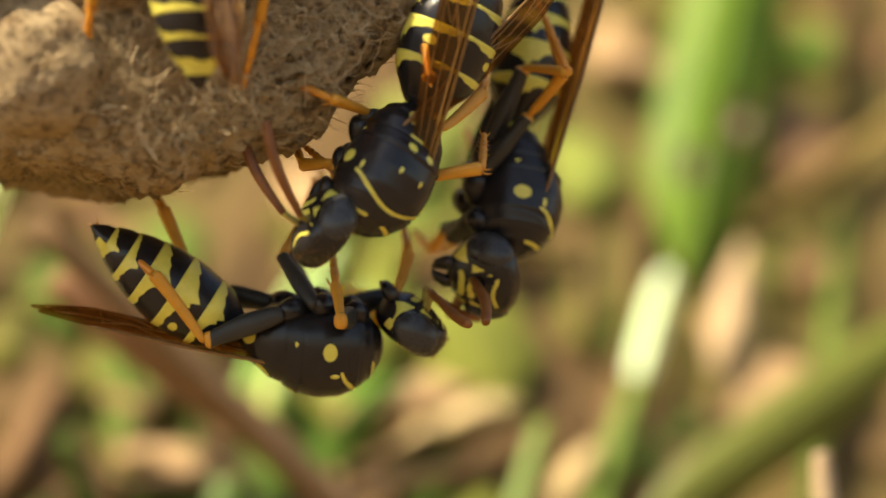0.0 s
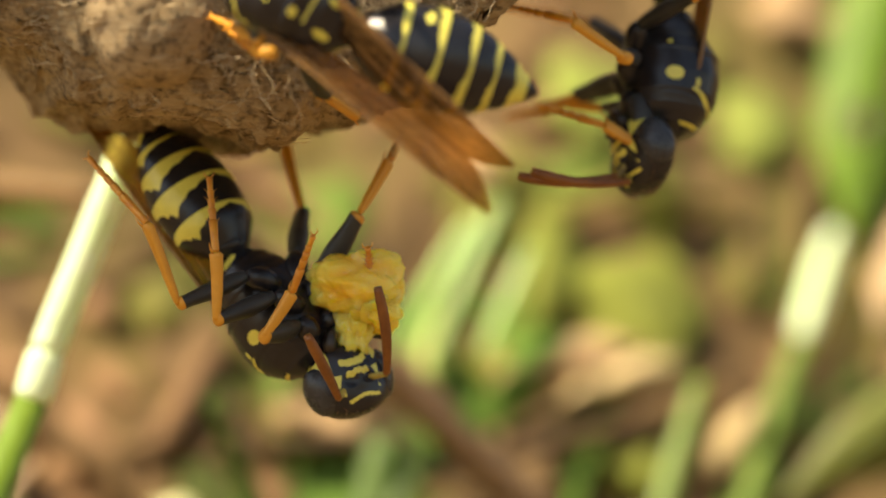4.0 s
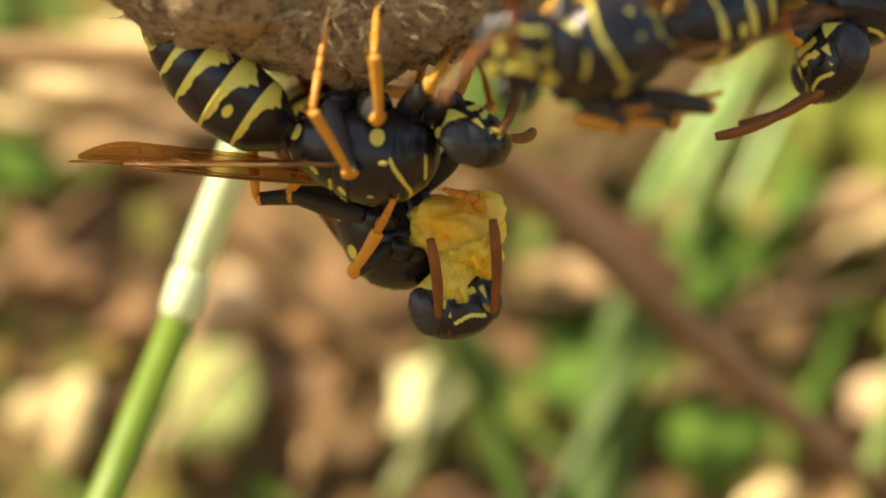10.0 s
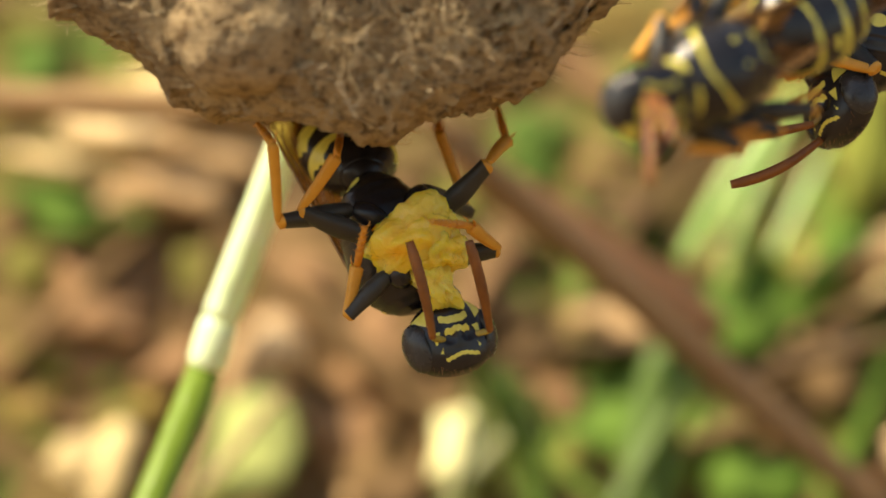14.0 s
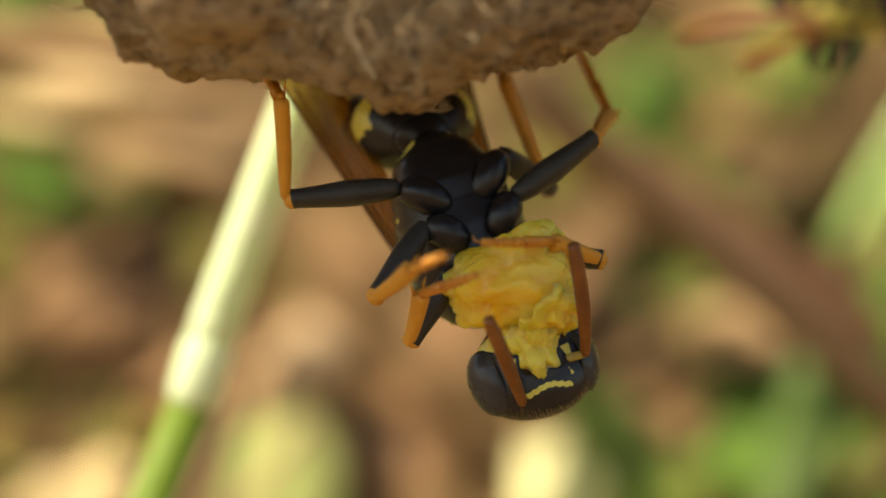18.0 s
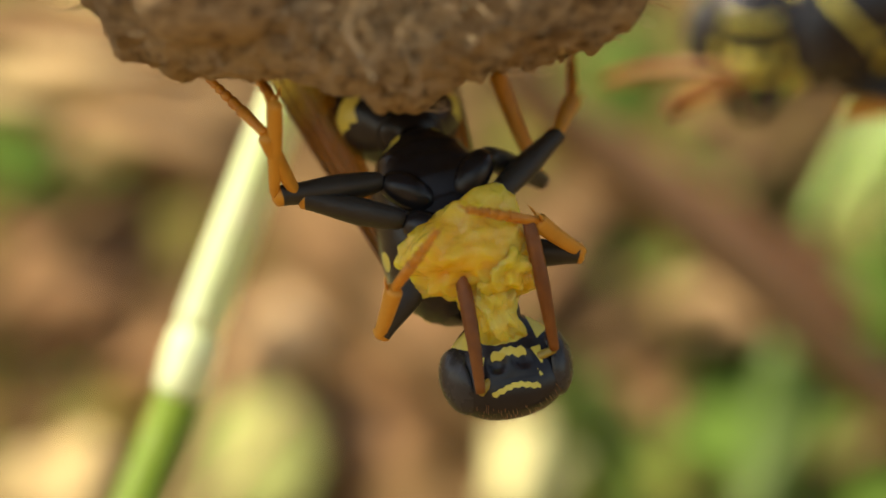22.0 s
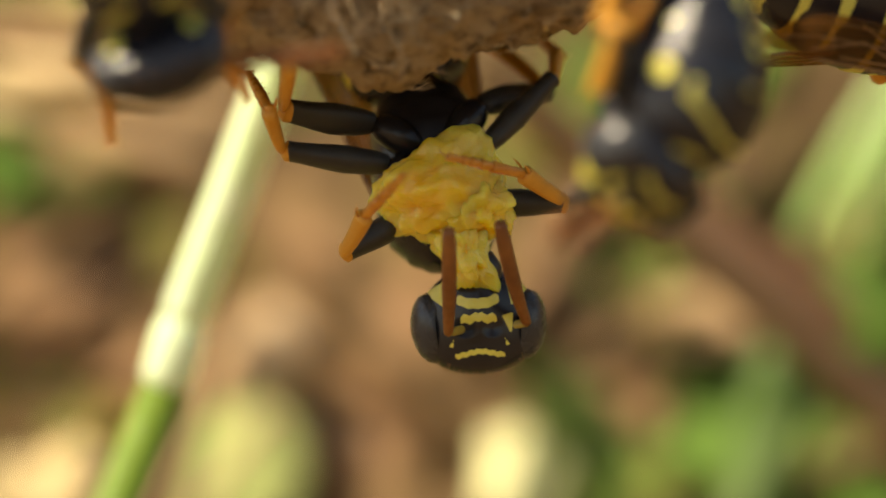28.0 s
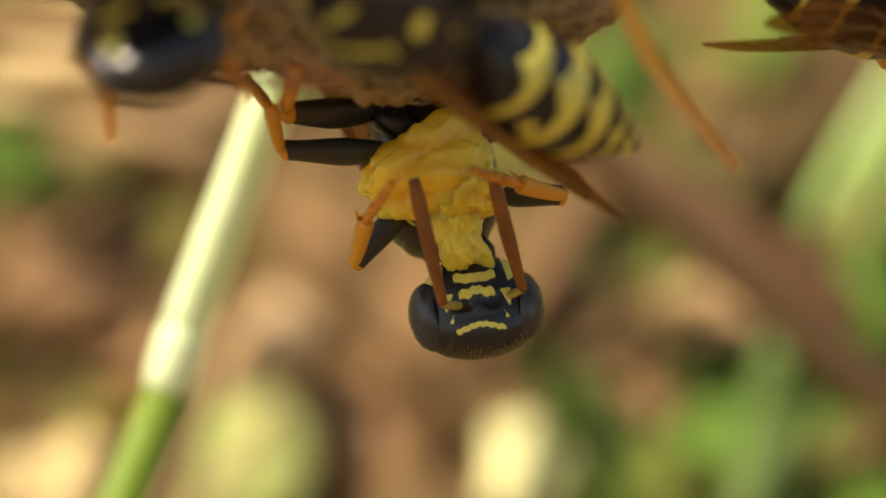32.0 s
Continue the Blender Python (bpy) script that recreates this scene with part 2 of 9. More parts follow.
def tube(path, radii, n=8):
    """Vertices and faces of a round tube along points."""
    path = [Vector(p) for p in path]
    vs, fs = [], []
    side = None
    for i, p in enumerate(path):
        d = (path[min(i + 1, len(path) - 1)] - path[max(i - 1, 0)]).normalized()
        if side is None:
            side = d.orthogonal().normalized()
        side = (side - d * side.dot(d)).normalized()
        up = d.cross(side)
        r = radii[i] if hasattr(radii, "__len__") else radii
        for j in range(n):
            a = 2 * math.pi * j / n
            vs.append(tuple(p + (side * math.cos(a) + up * math.sin(a)) * r))
    fs = grid_faces(len(path), n)
    fs.append(tuple(range(n))[::-1])
    fs.append(tuple((len(path) - 1) * n + j for j in range(n)))
    return vs, fs


def joined(pieces):
    vs, fs = [], []
    for v, f in pieces:
        o = len(vs)
        vs += v
        fs += [tuple(k + o for k in q) for q in f]
    return vs, fs


def blob(x, y, r):
    """A mark that is 1 well inside the radius and 0 outside."""
    return max(0.0, min(1.0, 1.5 - math.hypot(x, y) / r))


def band(x, w):
    return max(0.0, min(1.0, 1.5 - abs(x) / w))


def within(v, edge, soft=0.14):
    """1 below the edge, 0 above it, with a soft step."""
    return max(0.0, min(1.0, 0.5 + (edge - v) / soft))


def corner(x, y, a, b, c):
    """A three-cornered mark: above one half inside the triangle."""
    d = 9.0
    area = (b[0] - a[0]) * (c[1] - a[1]) - (b[1] - a[1]) * (c[0] - a[0])
    for p, q in ((a, b), (b, c), (c, a)):
        e = ((q[0] - p[0]) * (y - p[1]) - (q[1] - p[1]) * (x - p[0])) / math.hypot(q[0] - p[0], q[1] - p[1])
        d = min(d, math.copysign(1, area) * e)
    return max(0.0, min(1.0, 0.5 + d / 0.09))


# ---- wasps ----
THORAX = [(-2.75, 0.30, 0.30, 0.30, -0.35), (-2.55, 0.62, 0.50, 0.55, -0.33), (-2.1, 1.12, 0.85, 0.95, -0.25), (-1.5, 1.38, 1.18, 1.30, -0.15),
          (-1.12, 1.46, 1.28, 1.42, -0.12), (-1.02, 1.46, 1.38, 1.44, -0.1), (-0.5, 1.55, 1.58, 1.52, 0), (-0.42, 1.55, 1.53, 1.53, 0), (0.3, 1.62, 1.66, 1.58, 0),
          (1.0, 1.60, 1.60, 1.50, 0), (1.6, 1.45, 1.42, 1.34, -0.02), (1.7, 1.38, 1.33, 1.28, -0.03), (2.15, 1.1, 1.08, 1.05, -0.08), (2.5, 0.7, 0.66, 0.7, -0.13), (2.66, 0.32, 0.3, 0.32, -0.15)]


def thorax_mesh():
    def ring(u, a):
        x = -2.75 + 5.41 * u
        w, ht, hb, zc = lerp_keys(THORAX, x)
        w, ht, hb = w * 1.05, ht * 1.1, hb * 1.1
        c, s = math.cos(a), math.sin(a)
        h = ht if s > 0 else hb
        groove = 1 - max(0.0, min(1.0, s + 0.6)) * (0.026 * band(x + 0.46, 0.07) + 0.024 * band(x - 1.66 + 0.5 * abs(c) * abs(c), 0.06) + 0.024 * band(x + 1.08, 0.06))
        return (x, w * math.copysign(abs(c) ** 0.86, c) * groove, zc + h * math.copysign(abs(s) ** 0.9, s) * groove)

    def mark(u, a, p):
        x, y, z = p
        ay = abs(y)
        m = 0.0
        if z > 0.3:
            m = max(m, band(x - (1.72 - 0.62 * (ay / 1.45) ** 2), 0.06) * (z > 0.62))
            m = max(m, band(x - 2.22, 0.05) * (ay > 0.35))
        if z > 0.2:
            m = max(m, blob((x + 0.72) * 1.25, (ay - 0.42), 0.2))
            m = max(m, band(x + 1.16, 0.05) * within(ay, 0.6))
            m = max(m, band(ay - 0.42 - 0.22 * (0.6 - x), 0.03) * (-0.1 < x < 0.55))
        m = max(m, blob((x + 1.85) * 0.55, ay - 0.62, 0.16) * (z > -0.3))
        m = max(m, blob((x - 0.50), (z + 0.05) * 0.8, 0.27) * (ay > 1.1))
        m = max(m, blob((x + 0.75), (z + 0.3), 0.09) * (ay > 1.2))
        m = max(m, blob((x + 2.45), (z + 0.5) * 0.7, 0.22) * (ay > 0.3))
        return m

    return loft("thorax", ring, 150, 80, mark)


def head_mesh():
    """Face looks along +x, the crown is +z."""
    def ring(u, a):
        z = -1.38 + 2.86 * u
        f = math.sqrt(max(0.0, 1 - abs(2 * u - 1) ** 2.6))
        w = 1.62 * f * (1 - 0.16 * max(0, -z) / 1.4)
        d = 0.92 * f ** 0.7
        c, s = math.cos(a), math.sin(a)
        x = d * math.copysign(abs(c) ** 0.8, c) * (0.95 if c > 0 else 0.9)
        y = w * math.copysign(abs(s) ** 0.92, s)
        x += 0.14 * band(z + 0.35, 0.7) * max(0, c) * max(0, 1 - abs(y) / 0.8)
        x -= 0.10 * blob(abs(y) - 0.34, z - 0.26, 0.2) * (c > 0)
        return (x - 0.25 * (y / 1.7) ** 2, y, z)

    def mark(u, a, p):
        x, y, z = p
        ay = abs(y)
        m = 0.0
        if x > -0.15:
            m = max(m, band(z - 0.95 + 0.05 * math.cos(5 * y) + 0.02 * math.sin(31 * y), 0.07) * within(ay, 0.66))
            m = max(m, band(z - 0.05 + 0.03 * math.cos(4.4 * y) + 0.04 * math.sin(21 * ay), 0.115) * within(ay, 0.48))
            m = max(m, band(z + 0.40 - 0.06 * math.cos(5 * y) + 0.02 * math.sin(17 * ay), 0.14) * within(ay, 0.56))
            m = max(m, corner(ay, z, (0.62, -0.02), (0.92, -0.10), (0.86, 0.52)))
            m = max(m, corner(ay, z, (0.66, 0.52), (0.80, 0.74), (0.70, 0.78)))
            m = max(m, corner(ay, z, (0.76, -1.05), (1.40, -0.72), (0.88, -0.28)))
        else:
            m = max(m, blob(ay - 1.0, (z - 0.15) * 0.5, 0.2), band(z + 0.78, 0.14) * (ay > 0.8) * (x > -0.5))
        return m

    return loft("head", ring, 150, 150, mark)


def eye_mesh(side):
    def ring(u, a):
        t = 2 * u - 1
        f = math.sqrt(max(0.0, 1 - t * t))
        y = 0.52 * math.cos(a) * f
        x = 0.72 * math.sin(a) * f
        z = 0.94 * t
        notch = 0.20 * band(z - 0.1, 0.35) * max(0, math.sin(a)) * (math.cos(a) < 0.3)
        return (x - notch, side * (y - 0.02 * z), z)
    return loft("eye", ring, 34, 40, lambda u, a, p: 0.0)


def jaw_mesh(side):
    vs, fs = tube([(0, side * 0.42, 0), (0.12, side * 0.42, -0.3), (0.2, side * 0.28, -0.62), (0.22, side * 0.06, -0.82)], [0.26, 0.28, 0.2, 0.06], 10)
    return mesh_of("mandible", vs, fs)


def leg_mesh(kind, length, r0, r1, r2, tip=0.86):
    """A leg joint along +x: club shape, pale beyond the fraction tip."""
    def ring(u, a):
        r = lerp_keys([(0, r0 * 0.5), (0.04, r0), (0.18, r0 * 0.4 + r1 * 0.6), (0.42, r1), (0.9, r2), (0.97, r2 * 1.04), (1, r2 * 0.6)], u)[0]
        return (u * length, r * math.copysign(abs(math.cos(a)) ** 0.8, math.cos(a)) * 0.8, r * math.copysign(abs(math.sin(a)) ** 0.8, math.sin(a)) + 0.04 * length * math.sin(math.pi * u) * 0.4)

    def mark(u, a, p):
        return max(0.0, min(1.0, (u - tip) * 9 + 0.5 + 0.3 * math.sin(a)))
    return loft(kind, ring, 26, 16, mark)


def spur_mesh():
    return mesh_of("spur", *joined([tube([(0, s * 0.14, -0.08), (0.2, s * 0.22, -0.17), (0.42, s * 0.26, -0.2)], [0.045, 0.035, 0.006], 6) for s in (-1, 1)]))


def foot_mesh(length):
    pieces = []
    cuts = [0, 0.42, 0.58, 0.71, 0.82, 1.0]
    for i, (a, b) in enumerate(zip(cuts, cuts[1:])):
        r = 0.165 - 0.012 * i
        pieces.append(tube([(a * length, 0, 0), ((a + 0.02) * length, 0, 0), ((a + b) / 2 * length, 0, 0), ((b - 0.015) * length, 0, 0), (b * length, 0, 0)],
                           [r * 0.6, r * 0.84, r * 0.88, r * 1.02, r * 0.7], 8))
        if i < 4:
            for s in (-1, 1):
                pieces.append(tube([((b - 0.02) * length, s * r * 0.6, 0), ((b + 0.03) * length, s * (r + 0.10), -0.02)], [0.022, 0.006], 4))
    for s in (-1, 1):
        pieces.append(tube([(length, s * 0.04, 0), (length + 0.14, s * 0.16, 0.03), (length + 0.22, s * 0.2, -0.1)], [0.035, 0.025, 0.008], 5))
    return mesh_of("tarsus", *joined(pieces))


def flagellum_mesh():
    n = 11
    path, rad = [], []
    L = 3.7
    for i in range(n):
        for f, r in ((0.02, 0.95), (0.5, 1.0), (0.95, 0.98)):
            u = (i + f) / n
            path.append((u * L, 0, 0.34 * math.sin(math.pi * u * 0.9)))
            rad.append((0.135 + 0.07 * min(1, u * 2) - 0.05 * max(0, u - 0.85) / 0.15) * r)
    return mesh_of("flagellum", *tube(path, rad, 12))


SEGS = [(0, 0.45, 0.30, 0.85), (0.45, 1.75, 0.90, 1.68), (1.75, 3.1, 1.68, 1.82), (3.1, 4.3, 1.79, 1.58), (4.3, 5.25, 1.55, 1.18), (5.25, 6.1, 1.14, 0.68), (6.1, 6.9, 0.64, 0.05)]


def tergite_mesh(i):
    """One ring of the abdomen, reaching back along -x, with a pale hind margin."""
    a, b, r0, r1 = SEGS[i]
    L = b - a

    def ring(u, ang):
        x = a + u * (L + 0.08)
        r = r0 + (r1 - r0) * math.sin(u * math.pi / 2) ** (1.2 if r1 > r0 else 1.0) if r1 > r0 else r0 + (r1 - r0) * u ** 1.5
        r += 0.035 * math.sin(math.pi * u) + 0.02 * (u > 0.9)
        c, s = math.cos(ang), math.sin(ang)
        bend = -0.028 * x * x * 0.5
        return (-x, r * c, 0.06 * x - 0.02 + bend + r * 0.80 * s)

    def mark(u, ang, p):
        s, c = math.sin(ang), math.cos(ang)
        if i == 0:
            return 0.0
        if i == 6:
            return 0.9 if (u < 0.5 and s > 0.2) else 0.0
        w = 0.11 + 0.20 * abs(c) ** 2 + 0.045 * math.cos(6 * ang) + 0.02 * math.sin(17 * ang)
        if s < 0.1:
            w += 0.5 * max(0, abs(c) - 0.6)
        if s < -0.2:
            w *= 1.45 if i < 4 else 0.6
        m = band(u - 1.0, w + 0.03) if i > 1 else band(u - 0.95, w * 0.75)
        if i == 2 and s > 0:
            m = max(m, blob((u - 0.5) * L, (abs(c) - 0.72) * 1.4, 0.17))
        return m
    return loft("tergite", ring, 26, 56, mark)


def wing_mesh(side):
    """Folded forewing reaching back along -x, a long pleated blade."""
    vs = []
    nu, nv = 40, 9
    for k in (1, -1):
        for i in range(nu):
            u = i / (nu - 1)
            w = 1.3 * (0.45 + 0.55 * min(1, u * 2.2)) * (1 - max(0, u - 0.8) ** 2 / 0.0465)
            for j in range(nv):
                f = j / (nv - 1)
                y = -side * (f - 0.12) * w
                z = 0.10 * math.sin(u * 3.0) + 0.09 * math.sin(f * 7.0) * (1 - u * 0.7) + k * 0.008
                vs.append((-11.2 * u, y, z))
    fs = grid_faces(nu, nv, False)
    o = nu * nv
    fs += [tuple(v + o for v in q[::-1]) for q in grid_faces(nu, nv, False)]
    rim = [i * nv for i in range(nu)] + [(nu - 1) * nv + j for j in range(1, nv)] + [i * nv + nv - 1 for i in range(nu - 2, -1, -1)] + [j for j in range(nv - 2, 0, -1)]
    for a, b in zip(rim, rim[1:] + rim[:1]):
        fs.append((a, b, b + o, a + o))
    return mesh_of("wing", vs, fs)


def vein_mesh(side):
    def at(u, f):
        w = 1.3 * (0.45 + 0.55 * min(1, u * 2.2)) * (1 - max(0, u - 0.8) ** 2 / 0.0465)
        return (-11.2 * u, -side * (f - 0.12) * w, 0.10 * math.sin(u * 3.0) + 0.09 * math.sin(f * 7.0) * (1 - u * 0.7) + 0.01)
    pieces = []
    for f0, f1, u0, u1, r in ((0.0, 0.0, 0.0, 0.82, 0.075), (0.2, 0.14, 0.02, 0.75, 0.045), (0.45, 0.5, 0.05, 0.95, 0.028), (0.7, 0.85, 0.05, 0.9, 0.024), (0.14, 0.55, 0.55, 0.7, 0.03),
                              (0.5, 0.2, 0.7, 0.85, 0.03), (0.55, 0.9, 0.62, 0.72, 0.028), (0.3, 0.75, 0.78, 0.8, 0.025)):
        pieces.append(tube([at(u0 + (u1 - u0) * k / 9, f0 + (f1 - f0) * k / 9) for k in range(10)], [r * (1 - 0.04 * k) for k in range(10)], 6))
    return mesh_of("wing_vein", *joined(pieces))


def hair_mesh(seed, n, place):
    rnd = random.Random(seed)
    pieces = []
    for _ in range(n):
        p, d, L = place(rnd)
        p, d = Vector(p), Vector(d).normalized()
        q = p + d * L
        pieces.append(tube([p, q], [0.012, 0.004], 3))
    return mesh_of("hair", *joined(pieces), smooth=False)


def crown_hair(rnd):
    y = rnd.uniform(-1.1, 1.1)
    z = 1.30 - 0.28 * y * y
    return (rnd.uniform(-0.5, 0.45), y, z), (rnd.uniform(-0.2, 0.4), y * 0.3, 1), rnd.uniform(0.12, 0.3)


HIP = {"f": (1.3, 0.95, -1.4), "m": (-0.05, 1.25, -1.65), "h": (-1.3, 1.45, -1.45)}
LEN = {"f": (2.3, 1.9, 2.6), "m": (2.9, 2.5, 3.2), "h": (3.1, 3.2, 3.8)}
SHAPES = {}


def shape(key, make, *args):
    if key not in SHAPES:
        SHAPES[key] = make(*args)
    return SHAPES[key]


def coxa_mesh(side, g):
    """Stout basal joint from the underside of the thorax out to the hip."""
    x, y, z = HIP[g]
    fore = {"f": 0.55, "m": 0.8, "h": 0.95}[g]
    a, e = Vector((fore, -side * (y - 0.40), 0.12)), Vector((-0.02, side * 0.02, 0))
    m = a.lerp(e, 0.5) + Vector((-0.08, side * 0.04, -0.14))
    vs, fs = tube([a, a.lerp(m, 0.3), a.lerp(m, 0.7), m, m.lerp(e, 0.45), m.lerp(e, 0.8), e], [0.30, 0.42, 0.47, 0.47, 0.43, 0.34, 0.22], 20)
    return mesh_of("coxa", vs, fs, [0] * len(vs))


def wasp(label):
    w = {}
    root = new("wasp")
    tagged(root, label, "wasp", "paper wasps on the nest")
    w["root"] = root
    part("thorax", shape("thorax", thorax_mesh), M_BODY, root, "glossy black thorax with yellow spots")
    ab = part("abdomen", shape("waist", tergite_mesh, 0), M_BODY, root, "black abdomen with yellow bands")
    for i in range(1, 7):
        part("tergite", shape(("terg", i), tergite_mesh, i), M_BODY, ab)
    w["abdomen"] = ab
    hd = part("head", shape("head", head_mesh), M_BODY, root, "black head with yellow face marks")
    w["head"] = hd
    part("hair", shape("crown", hair_mesh, 3, 140, crown_hair), M_ANTENNA, hd, "short brownish hairs on the crown")
    for s, k in ((1, "l"), (-1, "r")):
        e = part("eye", shape(("eye", k), eye_mesh, s), M_EYE, hd, "dark grey compound eye")
        e.matrix_basis = pose(-0.02 * MM, s * 1.24 * MM, 0.2 * MM, s * 5, 0, -s * 22)
        j = part("mandible", shape(("jaw", k), jaw_mesh, s), M_JAW, hd, "black mandible")
        j.location = (0.42 * MM, 0, -1.0 * MM)
        w["scape_" + k] = part("scape", shape("scape", leg_mesh, "scape", 1.0, 0.10, 0.12, 0.11, 2.0), M_SCAPE, hd, "short black and yellow scape")
        w["flagellum_" + k] = part("flagellum", shape("flag", flagellum_mesh), M_ANTENNA, hd, "orange-brown antenna")
        wing = part("wing", shape(("wing", k), wing_mesh, s), M_WING, root, "folded amber wing")
        part("wing_vein", shape(("vein", k), vein_mesh, s), M_VEIN, wing)
        w["wing_" + k] = wing
        tg = part("tegula", shape("tegula", loft, "tegula", lambda u, a: (0.34 * (2 * u - 1), 0.2 * math.sin(math.pi * u) ** 0.5 * math.cos(a), 0.14 * math.sin(math.pi * u) ** 0.5 * math.sin(a)), 14, 14, lambda u, a, p: blob(u - 0.5, 0, 0.42)), M_BODY, root, "yellow-rimmed wing base")
        tg.matrix_basis = pose(0.72 * MM, s * 1.40 * MM, 0.78 * MM, s * 40, 0, 0)
        for g in "fmh":
            a, b, c = LEN[g]
            x, y, z = HIP[g]
            cx = part("coxa", shape(("coxa", k, g), coxa_mesh, s, g), M_BODY, root)
            cx.location = (x * MM, s * y * MM, z * MM)
            w[f"femur_{k}{g}"] = part("femur", shape(("femur", g), leg_mesh, "femur", a, 0.30, 0.43, 0.31, 0.93), M_LEG, root, "black femur with orange knee")
            w[f"tibia_{k}{g}"] = part("tibia", shape(("tibia", g), leg_mesh, "tibia", b, 0.14, 0.21, 0.25, -1), M_LEG, root, "orange-yellow tibia")
            sp = part("spur", shape("spur", spur_mesh), M_TARSUS, w[f"tibia_{k}{g}"], "two sharp orange spurs")
            sp.location = (b * 0.97 * MM, 0, 0)
            w[f"tarsus_{k}{g}"] = part("tarsus", shape(("tarsus", g), foot_mesh, c), M_TARSUS, root, "spiny orange tarsus with claws")
    return w


WASPS = {
    "feeder": wasp("black and yellow paper wasp hanging under the nest, chewing a lump"),
    "walker": wasp("paper wasp with amber wings walking over the nest"),
    "hanger": wasp("paper wasp hanging head down beside the nest edge"),
    "climber": wasp("paper wasp climbing across the front of the nest"),
    "guard": wasp("paper wasp standing guard at the nest side"),
}


def food_lump():
    """A chewed caterpillar lump and the shred drawn out to the mouth; +x aims at the mouth."""
    rnd = random.Random(5)
    root = new("food_lump")
    tagged(root, "moist yellow chewed caterpillar pulp held by a wasp", "food")

    def lump(name, rx, ry, rz, cx, seed, amp, cy=0.0, cz=0.0):
        bm = bmesh.new()
        bmesh.ops.create_icosphere(bm, subdivisions=6, radius=1.0)
        for v in bm.verts:
            d = v.co.normalized()
            q = d * 1.5 + Vector((seed, 0, 0))
            n = noise.noise(q) * amp * 1.1 + noise.noise(q * 2.1) * amp * 0.5 - abs(noise.noise(q * 2.6)) * amp * 0.30 + 0.08 * amp - abs(noise.noise(q * 5.0)) * amp * 0.12 + noise.noise(q * 9) * amp * 0.06
            k = 1 + n
            v.co = Vector((cx + d.x * rx * k, cy + d.y * ry * k, cz + d.z * rz * k)) * MM
        me = bpy.data.meshes.new(name)
        bm.to_mesh(me)
        bm.free()
        me.polygons.foreach_set("use_smooth", [True] * len(me.polygons))
        return part(name, me, M_FOOD, root)
    lump("lump", 1.3, 1.75, 1.1, -0.25, 3.0, 0.3)
    lump("lobe", 0.85, 0.95, 0.85, 0.65, 6.0, 0.45, 0.75, 0.15)
    lump("shred", 1.05, 0.66, 0.55, 1.5, 9.0, 0.6)
    return root


cam.data.dof.focus_object = WASPS["feeder"]["tibia_lf"]


FOOD = food_lump()


# ---- nest ----
def nest_bottom(x):
    """Height of the nest's lower rim along its width."""
    keys = [(-24, 11.0), (-12.3, 8.6), (-9.6, 7.3), (-9.0, 6.6), (-8.3, 5.6), (-6.7, 5.1), (-5.2, 4.9), (-3.8, 4.8), (-2.2, 4.4), (-1.4, 4.15), (-0.2, 4.2), (0.8, 4.85), (1.8, 5.1), (3.2, 5.4), (4.0, 5.7), (5.06, 6.3), (5.7, 7.4), (6.6, 8.3), (8.0, 9.5), (9.7, 11.8), (11, 15.5), (12.6, 24.0)]
    return lerp_keys(keys, x)[0] + 0.05 * math.sin(x * 2.1) + 0.03 * math.sin(x * 5.7 + 1)


CELLS = []
for row in range(5):
    for col in range(9):
        cx, cz = -21.9 + col * 5.3 + (row % 2) * 2.65, 8.4 + row * 4.4
        if cz - 1.9 > nest_bottom(cx) and -12 < cx < -1.5 + 0.35 * (cz - 9):
            CELLS.append((cx + 0.3 * math.sin(col * 5 + row), cz + 0.3 * math.cos(col * 3 + row)))


